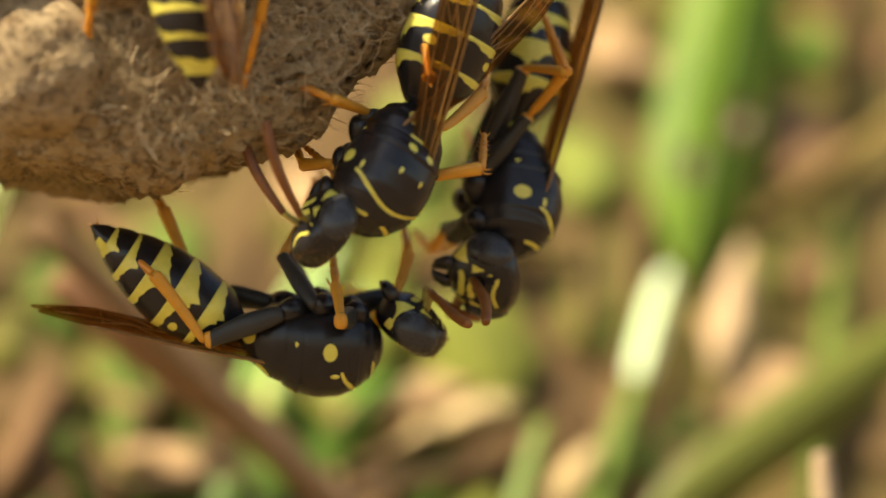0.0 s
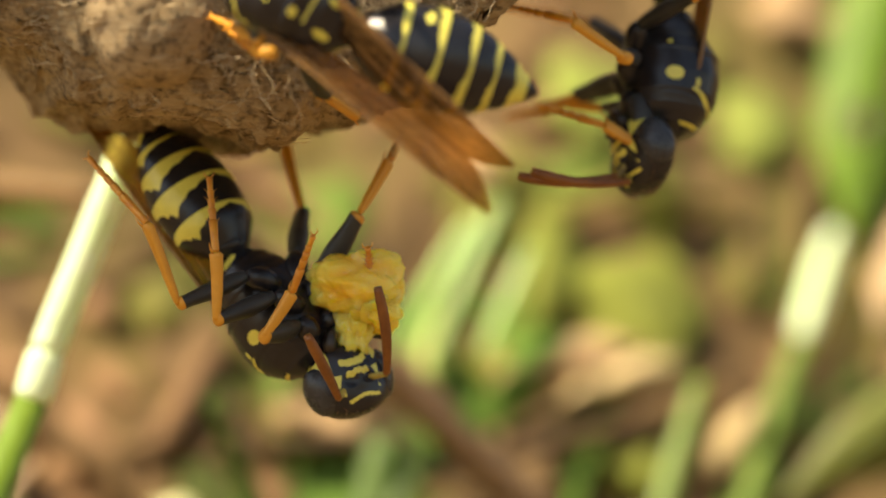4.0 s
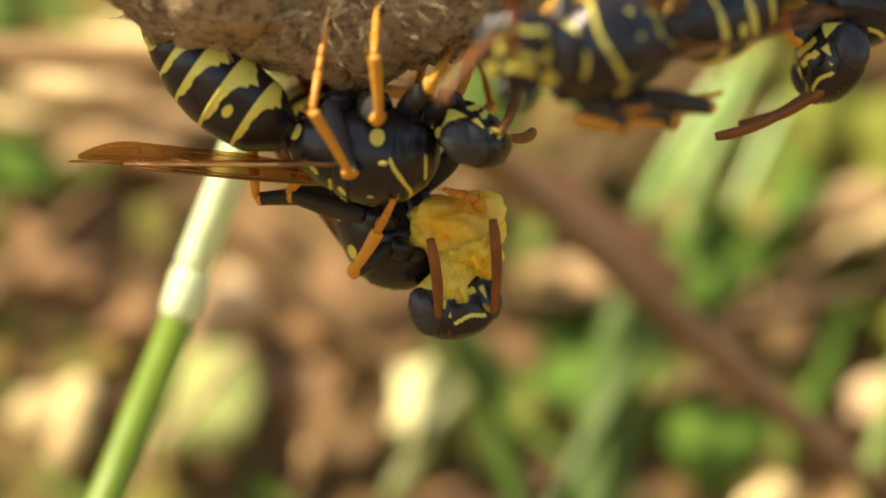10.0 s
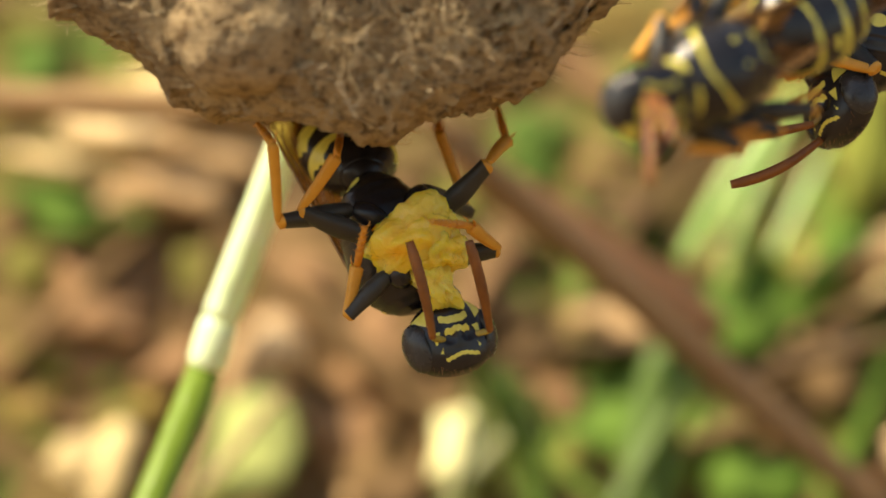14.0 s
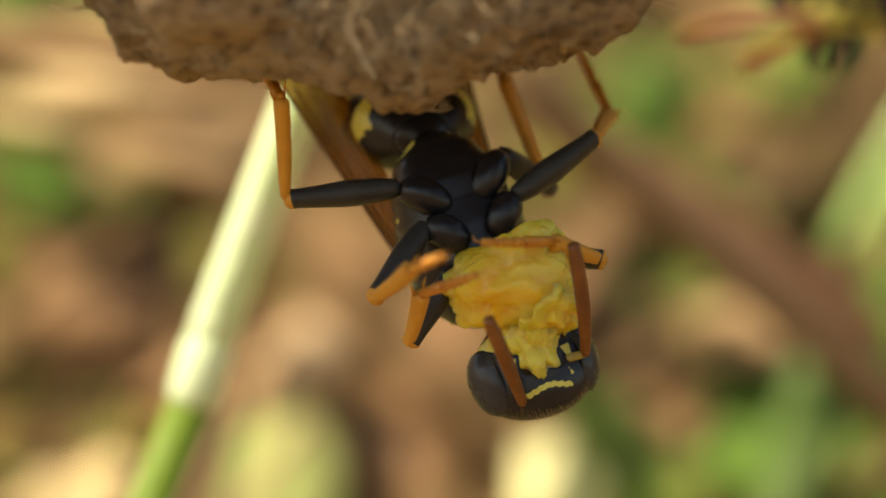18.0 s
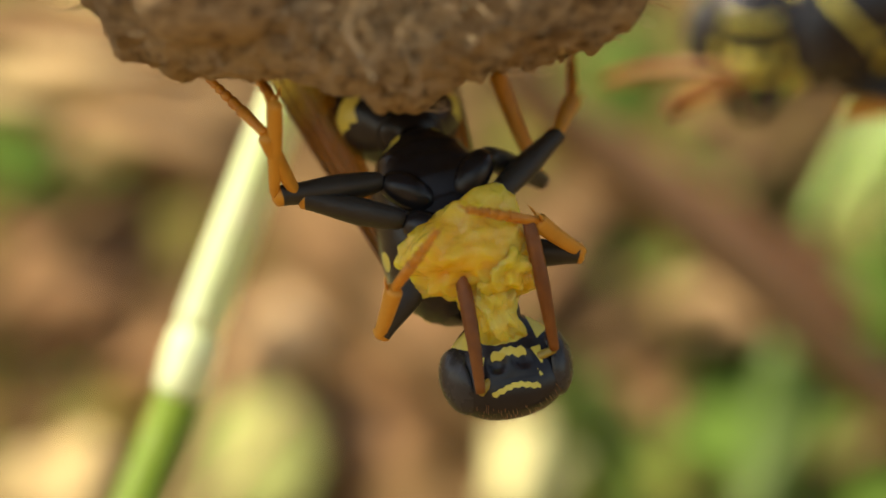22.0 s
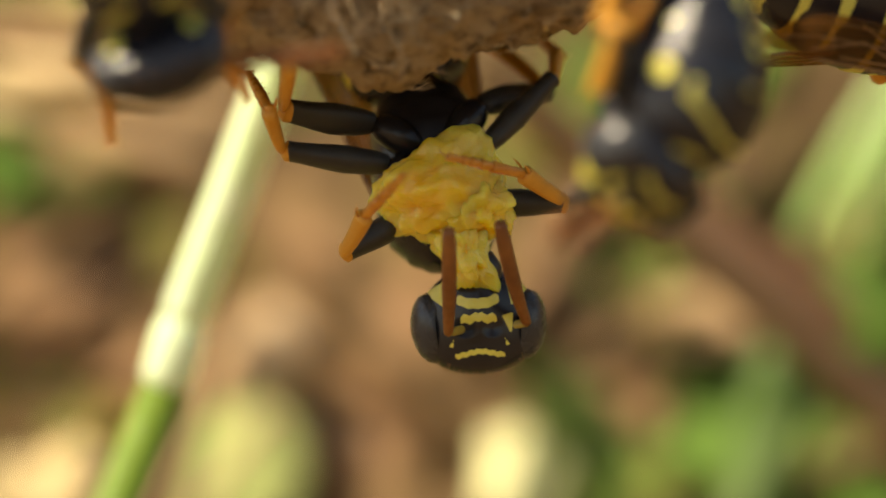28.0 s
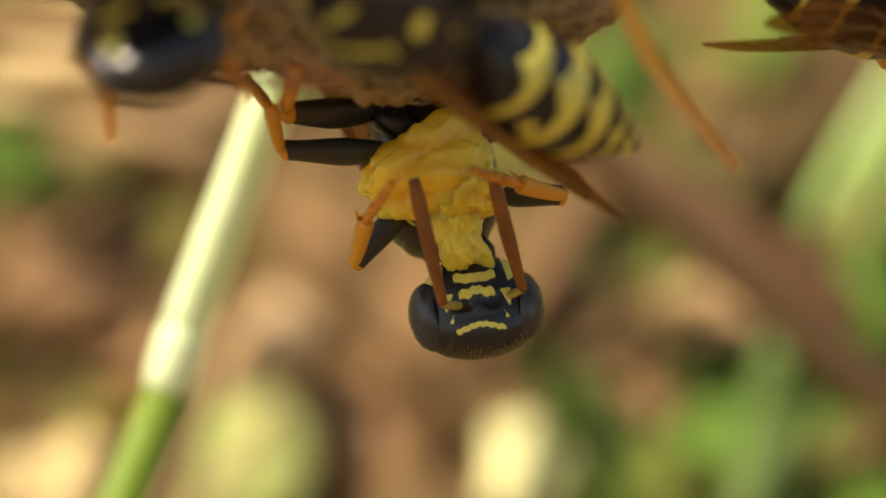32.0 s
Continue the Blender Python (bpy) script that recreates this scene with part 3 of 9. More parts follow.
def nest():
    root = new("wasp_nest")
    tagged(root, "grey-brown paper wasp nest with fibrous rim and capped cells", "nest")
    # comb body: front face, rounded lower rim and underside in one skin
    vs = []
    nu, nv = 340, 140
    for i in range(nu):
        x = -12.6 + 26.1 * i / (nu - 1)
        zb = nest_bottom(x)
        for j in range(nv):
            v = j / (nv - 1)
            if v < 0.62:
                f = v / 0.62
                y, z = -7.0, 34 - (34 - zb - 2.8) * f ** 0.6
                nx, ny, nz = 0, -1, 0
            elif v < 0.82:
                a = (v - 0.62) / 0.20 * math.pi / 2
                y, z = -4.2 - 2.8 * math.cos(a), zb + 2.8 - 2.8 * math.sin(a)
                nx, ny, nz = 0, -math.cos(a), -math.sin(a)
            else:
                f = (v - 0.82) / 0.18
                y, z = -4.2 + 10.8 * f, zb + 0.5 * f
                nx, ny, nz = 0, 0.1, -1
            q = Vector((x, y, z))
            d = 0.3 * noise.noise(q * 0.32) + 0.28 * noise.noise(q * 0.9) + 0.22 * abs(noise.noise(Vector((x * 1.6, y * 1.6, z * 2.6)))) + 0.12 * noise.noise(q * 5.5) + 0.22 * noise.noise(q * 2.3) - 0.9 * max(0.0, noise.noise(q * 1.7 + Vector((9, 0, 4))) - 0.28)
            if v < 0.66:
                for cx, cz in CELLS:
                    r = math.hypot(x - cx, z - cz)
                    if r < 3.0:
                        d -= 1.1 * (1 - max(0, r - 2.4) / 0.6)
                        break
                else:
                    hollow = noise.noise(Vector((x * 0.75, 3.0, z * 0.75))) + 0.35 * noise.noise(Vector((x * 2.2, 8.0, z * 2.2)))
                    d -= 1.3 * max(0.0, min(1.0, (hollow - 0.10) * 4)) * max(0.0, min(1.0, (z - zb - 2.2) / 1.2))
            vs.append((x + nx * d, y + ny * d, z + nz * d))
    fs = grid_faces(nu, nv, False)
    # back skin closes the comb
    o = len(vs)
    for i in range(nu):
        x = -12.6 + 26.1 * i / (nu - 1)
        vs.append((x, 6.6, 34))
    for i in range(nu - 1):
        fs.append((i * nv + nv - 1, (i + 1) * nv + nv - 1, o + i + 1, o + i))
        fs.append((i * nv, o + i, o + i + 1, (i + 1) * nv))
    part("comb", mesh_of("comb", vs, fs), M_PAPER, root, "grey-brown layered nest paper")
    # cell caps with woven rims
    for k, (cx, cz) in enumerate(CELLS):
        def ring(u, a, k=k, cx=cx, cz=cz):
            r = 2.62 * math.sin(u * math.pi * 0.5 + 0.02)
            h = 2.1 * math.cos(u * math.pi * 0.5) ** 0.8
            q = Vector((cx + r * math.cos(a), k * 3.1, cz + r * math.sin(a)))
            d = 0.22 * noise.noise(q * 0.9) + 0.09 * noise.noise(q * 3) + 0.04 * noise.noise(q * 8)
            hexa = 1 + 0.035 * math.cos(6 * a)
            return (cx + r * hexa * math.cos(a), -6.0 - h * 1.2 - d, cz + r * hexa * math.sin(a))
        part("cell_cap", loft("cell_cap", ring, 22, 40), M_CAP, root, "domed silk cell cap")
    # thin shells of chewed paper that overlap along the lower rim
    rnd = random.Random(11)
    vs, fs = [], []
    for _ in range(110):
        x0, a0 = rnd.uniform(-11.5, 9.5), rnd.uniform(-0.6, 1.25)
        w, h, seed, out = rnd.uniform(0.35, 1.1), rnd.uniform(0.15, 0.42), rnd.uniform(0, 90), rnd.uniform(0.1, 0.3)
        tilt = rnd.uniform(-0.25, 0.25)
        for side in (0.0, -0.05):
            for i in range(11):
                p = i / 5 - 1
                rag = 1 + 0.5 * noise.noise(Vector((p * 1.6, seed, 0))) + 0.4 * noise.noise(Vector((p * 5, seed, 4)))
                for j in range(7):
                    q = j / 6
                    x, a = x0 + w * p, a0 + h * (q * rag * (1 - 0.3 * p * p) + tilt * p)
                    r = 2.85 + side + (1 - p * p) * (0.05 + out * q) + 0.12 * noise.noise(Vector((x * 2, a * 4, seed)))
                    zb = nest_bottom(x)
                    if a < 0:
                        vs.append((x, -4.2 - r, zb + 2.8 - 2.8 * a))
                    else:
                        vs.append((x, -4.2 - r * math.cos(a), zb + 2.8 - r * math.sin(a)))
        o = len(vs) - 154
        fs += [tuple(o + k for k in f) for f in grid_faces(11, 7, False)] + [tuple(o + 77 + k for k in f[::-1]) for f in grid_faces(11, 7, False)]
        fs += [(o + i * 7 + 6, o + i * 7 + 13, o + i * 7 + 90, o + i * 7 + 83) for i in range(10)]
    tagged(part("paper_shell", mesh_of("paper_shell", vs, fs), M_PAPER, root, "thin pale overlapping paper edges"), kind="stuff")
    # loose wood fibres along rims and lower edge
    pieces = []

    def fibre(p, d, L, r):
        p, d = Vector(p), Vector(d).normalized()
        s = Vector((rnd.uniform(-1, 1), rnd.uniform(-1, 1), rnd.uniform(-1, 1)))
        pts = [p + d * L * f + s * (0.28 * L * math.sin(f * 2.6)) for f in (0, 0.33, 0.66, 1)]
        pieces.append(tube(pts, [r, r, r * 0.8, r * 0.4], 3))
    for _ in range(1500):
        x = rnd.uniform(-12.4, 12)
        zb = nest_bottom(x)
        a = rnd.uniform(-0.5, 1.7)
        y, z = -4.2 - 2.85 * math.cos(a), zb + 2.8 - 2.85 * math.sin(a)
        if a < 0:
            z = zb + 2.8 + rnd.uniform(0, 3)
            y = -7.05
        fibre((x, y, z), (rnd.uniform(-1.4, 1.4), 0.6 * math.sin(a) * rnd.uniform(-1, 1) - 0.1, -0.6 * math.cos(a) * rnd.uniform(-1, 1)), rnd.uniform(0.3, 1.2), rnd.uniform(0.010, 0.024))
    for _ in range(120):
        x, z = rnd.uniform(-3.0, 11), rnd.uniform(5, 17)
        if z > nest_bottom(x) + 2:
            fibre((x, -7.05 + rnd.uniform(-0.3, 0.2), z), (rnd.uniform(-1, 1), rnd.uniform(-0.5, 0.1), rnd.uniform(-1, 1)), rnd.uniform(0.8, 2.6), rnd.uniform(0.010, 0.026))

    def curl(p, L, r):
        """A fine fibre that winds about over the paper between the caps."""
        if any(math.hypot(p[0] - cx, p[2] - cz) < 2.35 for cx, cz in CELLS):
            return
        p = Vector(p)
        d = Vector((rnd.uniform(-1, 1), rnd.uniform(-0.25, 0.1), rnd.uniform(-1, 1))).normalized()
        pts = [p]
        for _ in range(7):
            d = (d + Vector((rnd.uniform(-0.7, 0.7), rnd.uniform(-0.45, 0.4), rnd.uniform(-0.7, 0.7)))).normalized()
            p = p + d * L / 7
            p.y = max(-7.7, min(p.y, -6.9))
            pts.append(p.copy())
        pieces.append(tube(pts, [r, r, r, r, r, r, r * 0.8, r * 0.4], 3))
    for cx, cz in CELLS:
        tufts = [(rnd.uniform(0, 2 * math.pi), rnd.uniform(2.5, 3.4)) for _ in range(10)]
        for a, r in tufts:
            if cz + r * math.sin(a) < nest_bottom(cx + r * math.cos(a)) + 2.4:
                continue
            for _ in range(36):
                curl((cx + r * math.cos(a) + rnd.gauss(0, 0.42), -7.0 + rnd.gauss(0, 0.2), cz + r * math.sin(a) + rnd.gauss(0, 0.42)), rnd.uniform(0.8, 2.2), rnd.uniform(0.009, 0.022))
    for _ in range(190):
        x, z = rnd.uniform(-9.0, 9), rnd.uniform(5.5, 16)
        if z > nest_bottom(x) + 2.4:
            for _ in range(32):
                curl((x + rnd.gauss(0, 0.55), -7.05 + rnd.gauss(0, 0.2), z + rnd.gauss(0, 0.5)), rnd.uniform(0.8, 2.2), rnd.uniform(0.009, 0.022))
    tagged(part("fibre_mat", mesh_of("fibre_mat", *joined(pieces), smooth=False), M_FIBRE, root, "frayed pale wood fibres"), kind="stuff")
    pieces = []
    for _ in range(14):
        x = rnd.uniform(-12, 6)
        a = rnd.uniform(0.1, 1.4)
        c = Vector((x, -4.2 - 2.85 * math.cos(a), nest_bottom(x) + 2.8 - 2.9 * math.sin(a)))
        r = rnd.uniform(0.05, 0.12)
        pieces.append(tube([c + Vector((0, -r, 0)), c + Vector((0, -r * 0.6, 0)), c, c + Vector((0, r, 0))], [r * 0.3, r * 0.85, r, r * 0.3], 8))
    tagged(part("resin_crust", mesh_of("resin_crust", *joined(pieces)), M_DROP, root, "tiny shiny dried droplets"), kind="stuff")
    return root


nest()


def strap(name, a, b, width, mat, label, category, bend=3.0, face=(0, -1, 0), taper=0.6):
    """A plant with one blade or stalk from a to b whose flat side looks towards face."""
    a, b = Vector(a), Vector(b)
    root = new(name)
    root.location = a * MM
    d = b - a
    z = d.normalized()
    y = -Vector(face)
    y = (y - z * y.dot(z)).normalized()
    x = y.cross(z)
    n, vs, spine = 18, [], []
    for k in (1, -1):
        for i in range(n):
            u = i / (n - 1)
            w = width * 0.5 * (1 - (1 - taper) * abs(2 * u - 1) ** 2.5) * (min(1.0, 0.15 + 4 * u) if width > 3 else 1.0)
            mid = z * (d.length * u) + y * (bend * math.sin(math.pi * u))
            if k < 0:
                spine.append(mid - y * 0.12)
            for s in (-1, 0, 1):
                vs.append(tuple(mid + x * (s * w) + y * ((0.3 * w if s else 0) + k * 0.10)))
    fs = grid_faces(n, 3, False)
    o = n * 3
    fs += [tuple(v + o for v in q[::-1]) for q in grid_faces(n, 3, False)]
    rim = [i * 3 for i in range(n)] + [(n - 1) * 3 + 1] + [i * 3 + 2 for i in range(n - 1, -1, -1)] + [1]
    for p, q in zip(rim, rim[1:] + rim[:1]):
        fs.append((p, q, q + o, p + o))
    part("blade", mesh_of("blade", vs, fs), mat, root)
    part("midrib", mesh_of("midrib", *tube(spine, 0.16, 6)), mat, root)
    if "fleck" in label:
        for u, s, r in ((0.30, -0.3, 0.8), (0.44, 0.3, 1.1)):
            c = z * (d.length * u) + y * (bend * math.sin(math.pi * u) - 0.2) + x * (s * width * 0.5)
            ring = [tuple(c + (x * math.cos(k * 0.6283) * 0.7 + z * math.sin(k * 0.6283)) * r * (1 + 0.25 * math.sin(k * 3)) + y * e) for e in (0, 0.5) for k in range(10)]
            part("fleck", mesh_of("fleck", ring, grid_faces(2, 10) + [tuple(range(10))]), M_RUSTD, root, "brown withered fleck")
    return tagged(root, label, category)


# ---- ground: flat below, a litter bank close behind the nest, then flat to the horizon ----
# the palest tints hold sunlight and the darkest shade, besides the litter's own colour
FRESH_LIT, STRAWGREEN_LIT, LIME, LIMED, GREEN, GREENL = (0.52, 0.66, 0.26), (0.36, 0.42, 0.17), (0.24, 0.30, 0.07), (0.17, 0.20, 0.032), (0.08, 0.17, 0.02), (0.115, 0.19, 0.03)
FERN, MOSSD, OLIVE, UMBER = (0.05, 0.085, 0.01), (0.05, 0.07, 0.006), (0.17, 0.165, 0.036), (0.125, 0.074, 0.035)
CREAMP, PINK, PINKPALE, TANPINK, PALE, CREAM = (0.80, 0.62, 0.42), (0.52, 0.35, 0.22), (0.66, 0.48, 0.34), (0.28, 0.16, 0.092), (0.74, 0.58, 0.36), (0.78, 0.78, 0.50)
BROWN, HUMUS_SHADE, STRAWBROWN = (0.165, 0.10, 0.047), (0.078, 0.045, 0.021), (0.30, 0.21, 0.07)


def bank_y(z):
    """Depth of the litter bank at a height."""
    return 50 + 0.6 * z


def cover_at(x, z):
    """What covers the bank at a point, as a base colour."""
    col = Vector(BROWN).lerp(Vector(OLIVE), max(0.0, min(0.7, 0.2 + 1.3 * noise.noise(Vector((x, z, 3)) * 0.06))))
    return col.lerp(Vector(HUMUS_SHADE), max(0.0, min(0.4, 1.2 * noise.noise(Vector((x, z, 40)) * 0.16))))


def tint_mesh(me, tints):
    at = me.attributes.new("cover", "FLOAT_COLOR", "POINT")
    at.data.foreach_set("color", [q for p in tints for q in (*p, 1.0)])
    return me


def ground():
    zs = [-60 + 1.1 * k for k in range(164)]
    front = [-4e6, -4e5, -4e4, -4000, -600, -200, -60, -20]
    back = [135, 160, 250, 600, 4000, 4e4, 4e5, 4e6]
    xs = [-4e6, -4e5, -4e4, -4000, -400, -150, -80] + [-60 + 1.3 * k for k in range(116)] + [110, 200, 500, 4000, 4e4, 4e5, 4e6]
    line = [(y, -60.0) for y in front] + [(bank_y(z), z) for z in zs] + [(y, 119.3) for y in back]
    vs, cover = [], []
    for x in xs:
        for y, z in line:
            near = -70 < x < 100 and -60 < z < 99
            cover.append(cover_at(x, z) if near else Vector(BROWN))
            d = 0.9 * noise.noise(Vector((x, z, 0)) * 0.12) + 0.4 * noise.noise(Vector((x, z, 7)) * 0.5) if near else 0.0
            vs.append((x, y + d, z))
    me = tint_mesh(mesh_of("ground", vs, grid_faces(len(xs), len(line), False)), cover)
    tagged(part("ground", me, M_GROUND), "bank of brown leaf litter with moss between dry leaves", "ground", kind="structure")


# grass stem whose node and sheath hold direct sunlight in their pale tint
def bright_stem():
    root = new("grass")
    tagged(root, "upright grass stem with swollen node and sheath, tinted pale as if sunlit", "grass stem")
    foot, n2, n1, top = Vector((-23.14, 16.29, -43.00)), Vector((-7.51, 14.00, -4.13)), Vector((-6.96, 14.00, -2.26)), Vector((-2.64, 12.50, 9.09))

    def piece(name, ps, rs, mat, label):
        part(name, mesh_of(name, *tube(ps, rs, 16)), mat, root, label)
    piece("lower_stem", [foot, foot.lerp(n2, 0.5), n2], [0.74, 0.71, 0.66], M_STEM, "green lower stem")
    piece("node", [n2, n2.lerp(n1, 0.12), n2.lerp(n1, 0.5), n2.lerp(n1, 0.9), n1], [0.64, 0.74, 0.77, 0.74, 0.66], M_SHEATH_LIT, "swollen node with sunlight in its pale tint")
    piece("sheath", [n1, n1.lerp(top, 0.03), n1.lerp(top, 0.3), n1.lerp(top, 0.7), top], [0.66, 0.71, 0.69, 0.68, 0.66], M_SHEATH_LIT, "cream-green sheath with sunlight in its pale tint")
    return root


bright_stem()


# ---- plants and litter behind the nest ----
FLAKES = {}


def flake(x, z, w, h, turn, tint, lift):
    """A piece of leaf, moss or blade, w by h millimetres, curling off the bank."""
    vs, fs, tints = FLAKES.setdefault(("green" if tint[1] > tint[0] else "dry"), ([], [], []))
    rnd = random.Random(int(x * 131 + z * 977))
    a, o, n, rings = radians(turn), len(vs), 24, (0.0, 0.45, 0.8, 1.0)
    curl, seed = rnd.uniform(0.4, 1.4), rnd.uniform(0, 50)
    for k, f in enumerate(rings):
        for i in range(n):
            b = 2 * math.pi * i / n
            wob = 1 + 0.45 * noise.noise(Vector((math.cos(b) * 1.3, math.sin(b) * 1.3, seed))) + 0.35 * noise.noise(Vector((math.cos(b) * 3.1, math.sin(b) * 3.1, seed + 9)))
            p = math.copysign(abs(math.cos(b)) ** 0.9, math.cos(b)) * w * 0.52 * f * wob
            q = math.copysign(abs(math.sin(b)) ** 1.35, math.sin(b)) * h * 0.55 * f * wob
            dx, dz = p * math.cos(a) - q * math.sin(a), p * math.sin(a) + q * math.cos(a)
            vs.append((x + dx, bank_y(z + dz) - lift + curl * f * f - 0.25 * math.sin(p * 1.7 + seed), z + dz))
            tints.append(Vector(tint) * (0.9 + 0.25 * noise.noise(Vector((p * 0.9, q * 0.9, seed)))))
    for i in range(n):
        dx, dy, dz = vs[o + 3 * n + i]
        vs.append((dx, dy + 0.35, dz))
        tints.append(Vector(tint) * 0.8)
    fs += [tuple(o + v for v in q[::-1]) for q in grid_faces(5, n)] + [tuple(o + i for i in range(n))]


# palest and darkest pieces stand in for sunlit spots and shaded gaps
flake(2.3, -7.5, 3.6, 2.0, 88, CREAM, 3.2)
flake(-6.0, -7.4, 4.5, 3.1, 60, STRAWGREEN_LIT, 3.2)
flake(-5.7, -3.8, 3.6, 2.0, -10, PINK, 2.5)
flake(8.9, -1.9, 4.1, 1.1, 0, PINK, 3.2)
flake(9.0, -3.1, 6.2, 0.7, 3, HUMUS_SHADE, 3.5)
flake(18.8, -2.5, 5.3, 2.2, 20, PINK, 2)
flake(9.9, -5.0, 3.8, 6.5, 15, GREEN, 1)
flake(12.1, -7.4, 1.4, 4.1, -18, GREENL, 2)
flake(4.4, -7.4, 2.6, 5.5, 18, MOSSD, 1.5)
flake(6.0, -4.3, 2.2, 2.6, 0, TANPINK, 1)
flake(7.2, -7.9, 1.5, 1.3, 0, OLIVE, 2)
flake(-11.1, 6.0, 3.2, 0.8, 0, PINKPALE, 4)
flake(-9.9, 3.6, 5.3, 1.5, -12, PINK, 2.5)
flake(-13.8, 3.0, 6.6, 1.5, -15, GREEN, 2)
flake(-16.0, 0.3, 2.9, 2.2, 0, OLIVE, 1)
flake(-12.0, -0.2, 4.8, 2.2, 20, TANPINK, 1)
flake(-13.1, -2.3, 3.9, 1.4, 30, TANPINK, 1)
flake(-15.6, -3.8, 3.4, 1.9, 0, OLIVE, 1)
flake(-12.4, -8.3, 2.0, 3.3, -20, PALE, 3.2)
flake(-15.6, -5.7, 3.4, 1.7, 20, STRAWBROWN, 1)
flake(-10.3, -5.0, 1.7, 2.2, 0, TANPINK, 1)
flake(-1.7, -4.3, 2.2, 1.9, 0, TANPINK, 1)
flake(-3.1, -6.7, 2.6, 2.2, 0, TANPINK, 1)
flake(-1.2, -8.3, 3.1, 2.9, 0, BROWN, 1)
flake(20.3, 5.7, 2.7, 6.4, -10, LIMED, 2)
flake(17.7, 7.5, 3.4, 3.2, 20, OLIVE, 1.5)
flake(20.1, 0.6, 1.7, 1.7, 0, LIME, 2)
flake(16.6, -4.0, 3.6, 1.7, 20, UMBER, 1)
flake(18.9, -6.7, 3.4, 1.9, 20, OLIVE, 1)
flake(5.2, 5.9, 2.5, 2.9, 0, GREEN, 1)
flake(15.1, 0.1, 1.7, 3.4, -20, GREEN, 1)
flake(7.5, 9.8, 2.2, 2.0, 0, TANPINK, 1)
flake(17.3, 10.3, 2.0, 2.5, 30, PINK, 2)
flake(18.4, 0.3, 4.8, 1.2, 40, GREEN, 3)
flake(8.6, 5.8, 3.9, 1.5, -20, TANPINK, 1)
flake(13.0, -3.8, 3.1, 2.2, 30, FERN, 1)
flake(-16.1, 10.8, 3.7, 1.5, 0, OLIVE, 1)
flake(3.6, -2.2, 5.5, 2.2, 20, UMBER, 1.5)
flake(9.7, 1.1, 4.9, 1.9, 0, GREENL, 1.5)
flake(3.1, 3.3, 3.7, 2.9, 0, OLIVE, 1.5)
flake(11.8, -3.0, 2.9, 3.1, 0, HUMUS_SHADE, 1.5)
flake(14.3, -8.8, 3.1, 6.2, 15, GREEN, 2)
flake(7.9, -10.5, 3.6, 1.9, 20, UMBER, 1.5)
flake(20.6, -11.9, 5.7, 1.4, 52, TANPINK, 2)
flake(3.8, -12.1, 4.0, 1.9, 10, TANPINK, 1.5)
flake(16.3, -12.5, 4.7, 1.4, 52, PALE, 3.2)
flake(-0.2, -9.5, 3.6, 2.1, -20, UMBER, 1.5)
flake(-9.0, -12.1, 3.5, 1.9, 0, OLIVE, 1.5)
flake(17.1, -12.1, 2.8, 2.8, 0, OLIVE, 1.5)
flake(10.7, -12.6, 3.8, 1.7, 30, HUMUS_SHADE, 1.5)
flake(0.7, -12.6, 2.6, 1.4, 0, OLIVE, 1.5)
flake(-11.3, 8.5, 3.9, 1.2, -5, OLIVE, 1.5)
flake(-15.8, 9.3, 2.7, 2.7, 0, GREEN, 1)
flake(16.0, -9.0, 2.9, 2.1, 0, GREEN, 1)
flake(19.3, -8.8, 2.6, 1.7, 20, TANPINK, 1)
flake(-14.8, 4.7, 4.9, 0.9, -12, PALE, 3.2)
flake(-12.5, 5.9, 4.0, 1.5, -8, CREAMP, 12)
flake(-13.0, 3.2, 4.3, 1.3, -12, PINK, 2)
flake(-13.5, -0.2, 3.8, 2.1, 10, TANPINK, 1)
flake(-14.2, 1.9, 3.2, 0.8, -18, GREEN, 2.5)
flake(14.3, 1.2, 1.1, 3.2, -15, FRESH_LIT, 3.2)
flake(10.0, -2.5, 3.1, 1.1, -8, PINK, 3.2)
flake(6.8, -3.3, 2.1, 1.5, 0, HUMUS_SHADE, 1)
flake(10.0, -6.5, 6.1, 4.4, 10, GREEN, 2)
flake(4.9, -1.5, 2.2, 3.7, 15, GREENL, 1)
flake(-5.9, -4.9, 4.1, 2.2, -20, PINK, 2)
flake(-6.5, -7.8, 4.8, 1.6, 40, STRAWGREEN_LIT, 3.2)
flake(-4.4, -2.6, 3.4, 2.6, 0, TANPINK, 1)
flake(-13.4, -4.0, 3.5, 2.0, 10, TANPINK, 1)
flake(-12.0, -6.2, 3.0, 1.3, 40, OLIVE, 1.5)
flake(-13.3, -7.8, 3.5, 1.5, 10, PALE, 3.2)
flake(7.3, -5.5, 2.0, 2.0, 0, TANPINK, 1.5)
flake(-2.0, -6.9, 3.5, 2.8, 0, TANPINK, 1)
flake(4.9, -6.2, 2.0, 4.4, 18, MOSSD, 1.5)
flake(8.8, 4.4, 3.0, 1.1, -10, TANPINK, 1.5)
flake(5.9, 4.6, 2.3, 2.1, 0, GREEN, 1)
flake(13.3, 3.2, 2.5, 1.9, 0, UMBER, 1)
flake(13.0, -6.9, 2.2, 2.0, 20, GREENL, 1)
flake(8.3, 0.4, 3.6, 0.9, -25, TANPINK, 2)
flake(23.2, 13.6, 4.5, 3.7, 20, LIME, 2)
flake(24.2, 3.5, 6.1, 4.9, 30, LIMED, 2)
flake(22.6, 0.1, 5.8, 1.0, 20, PALE, 3.5)
flake(35.8, 5.0, 1.8, 6.8, -22, PINKPALE, 3.2)
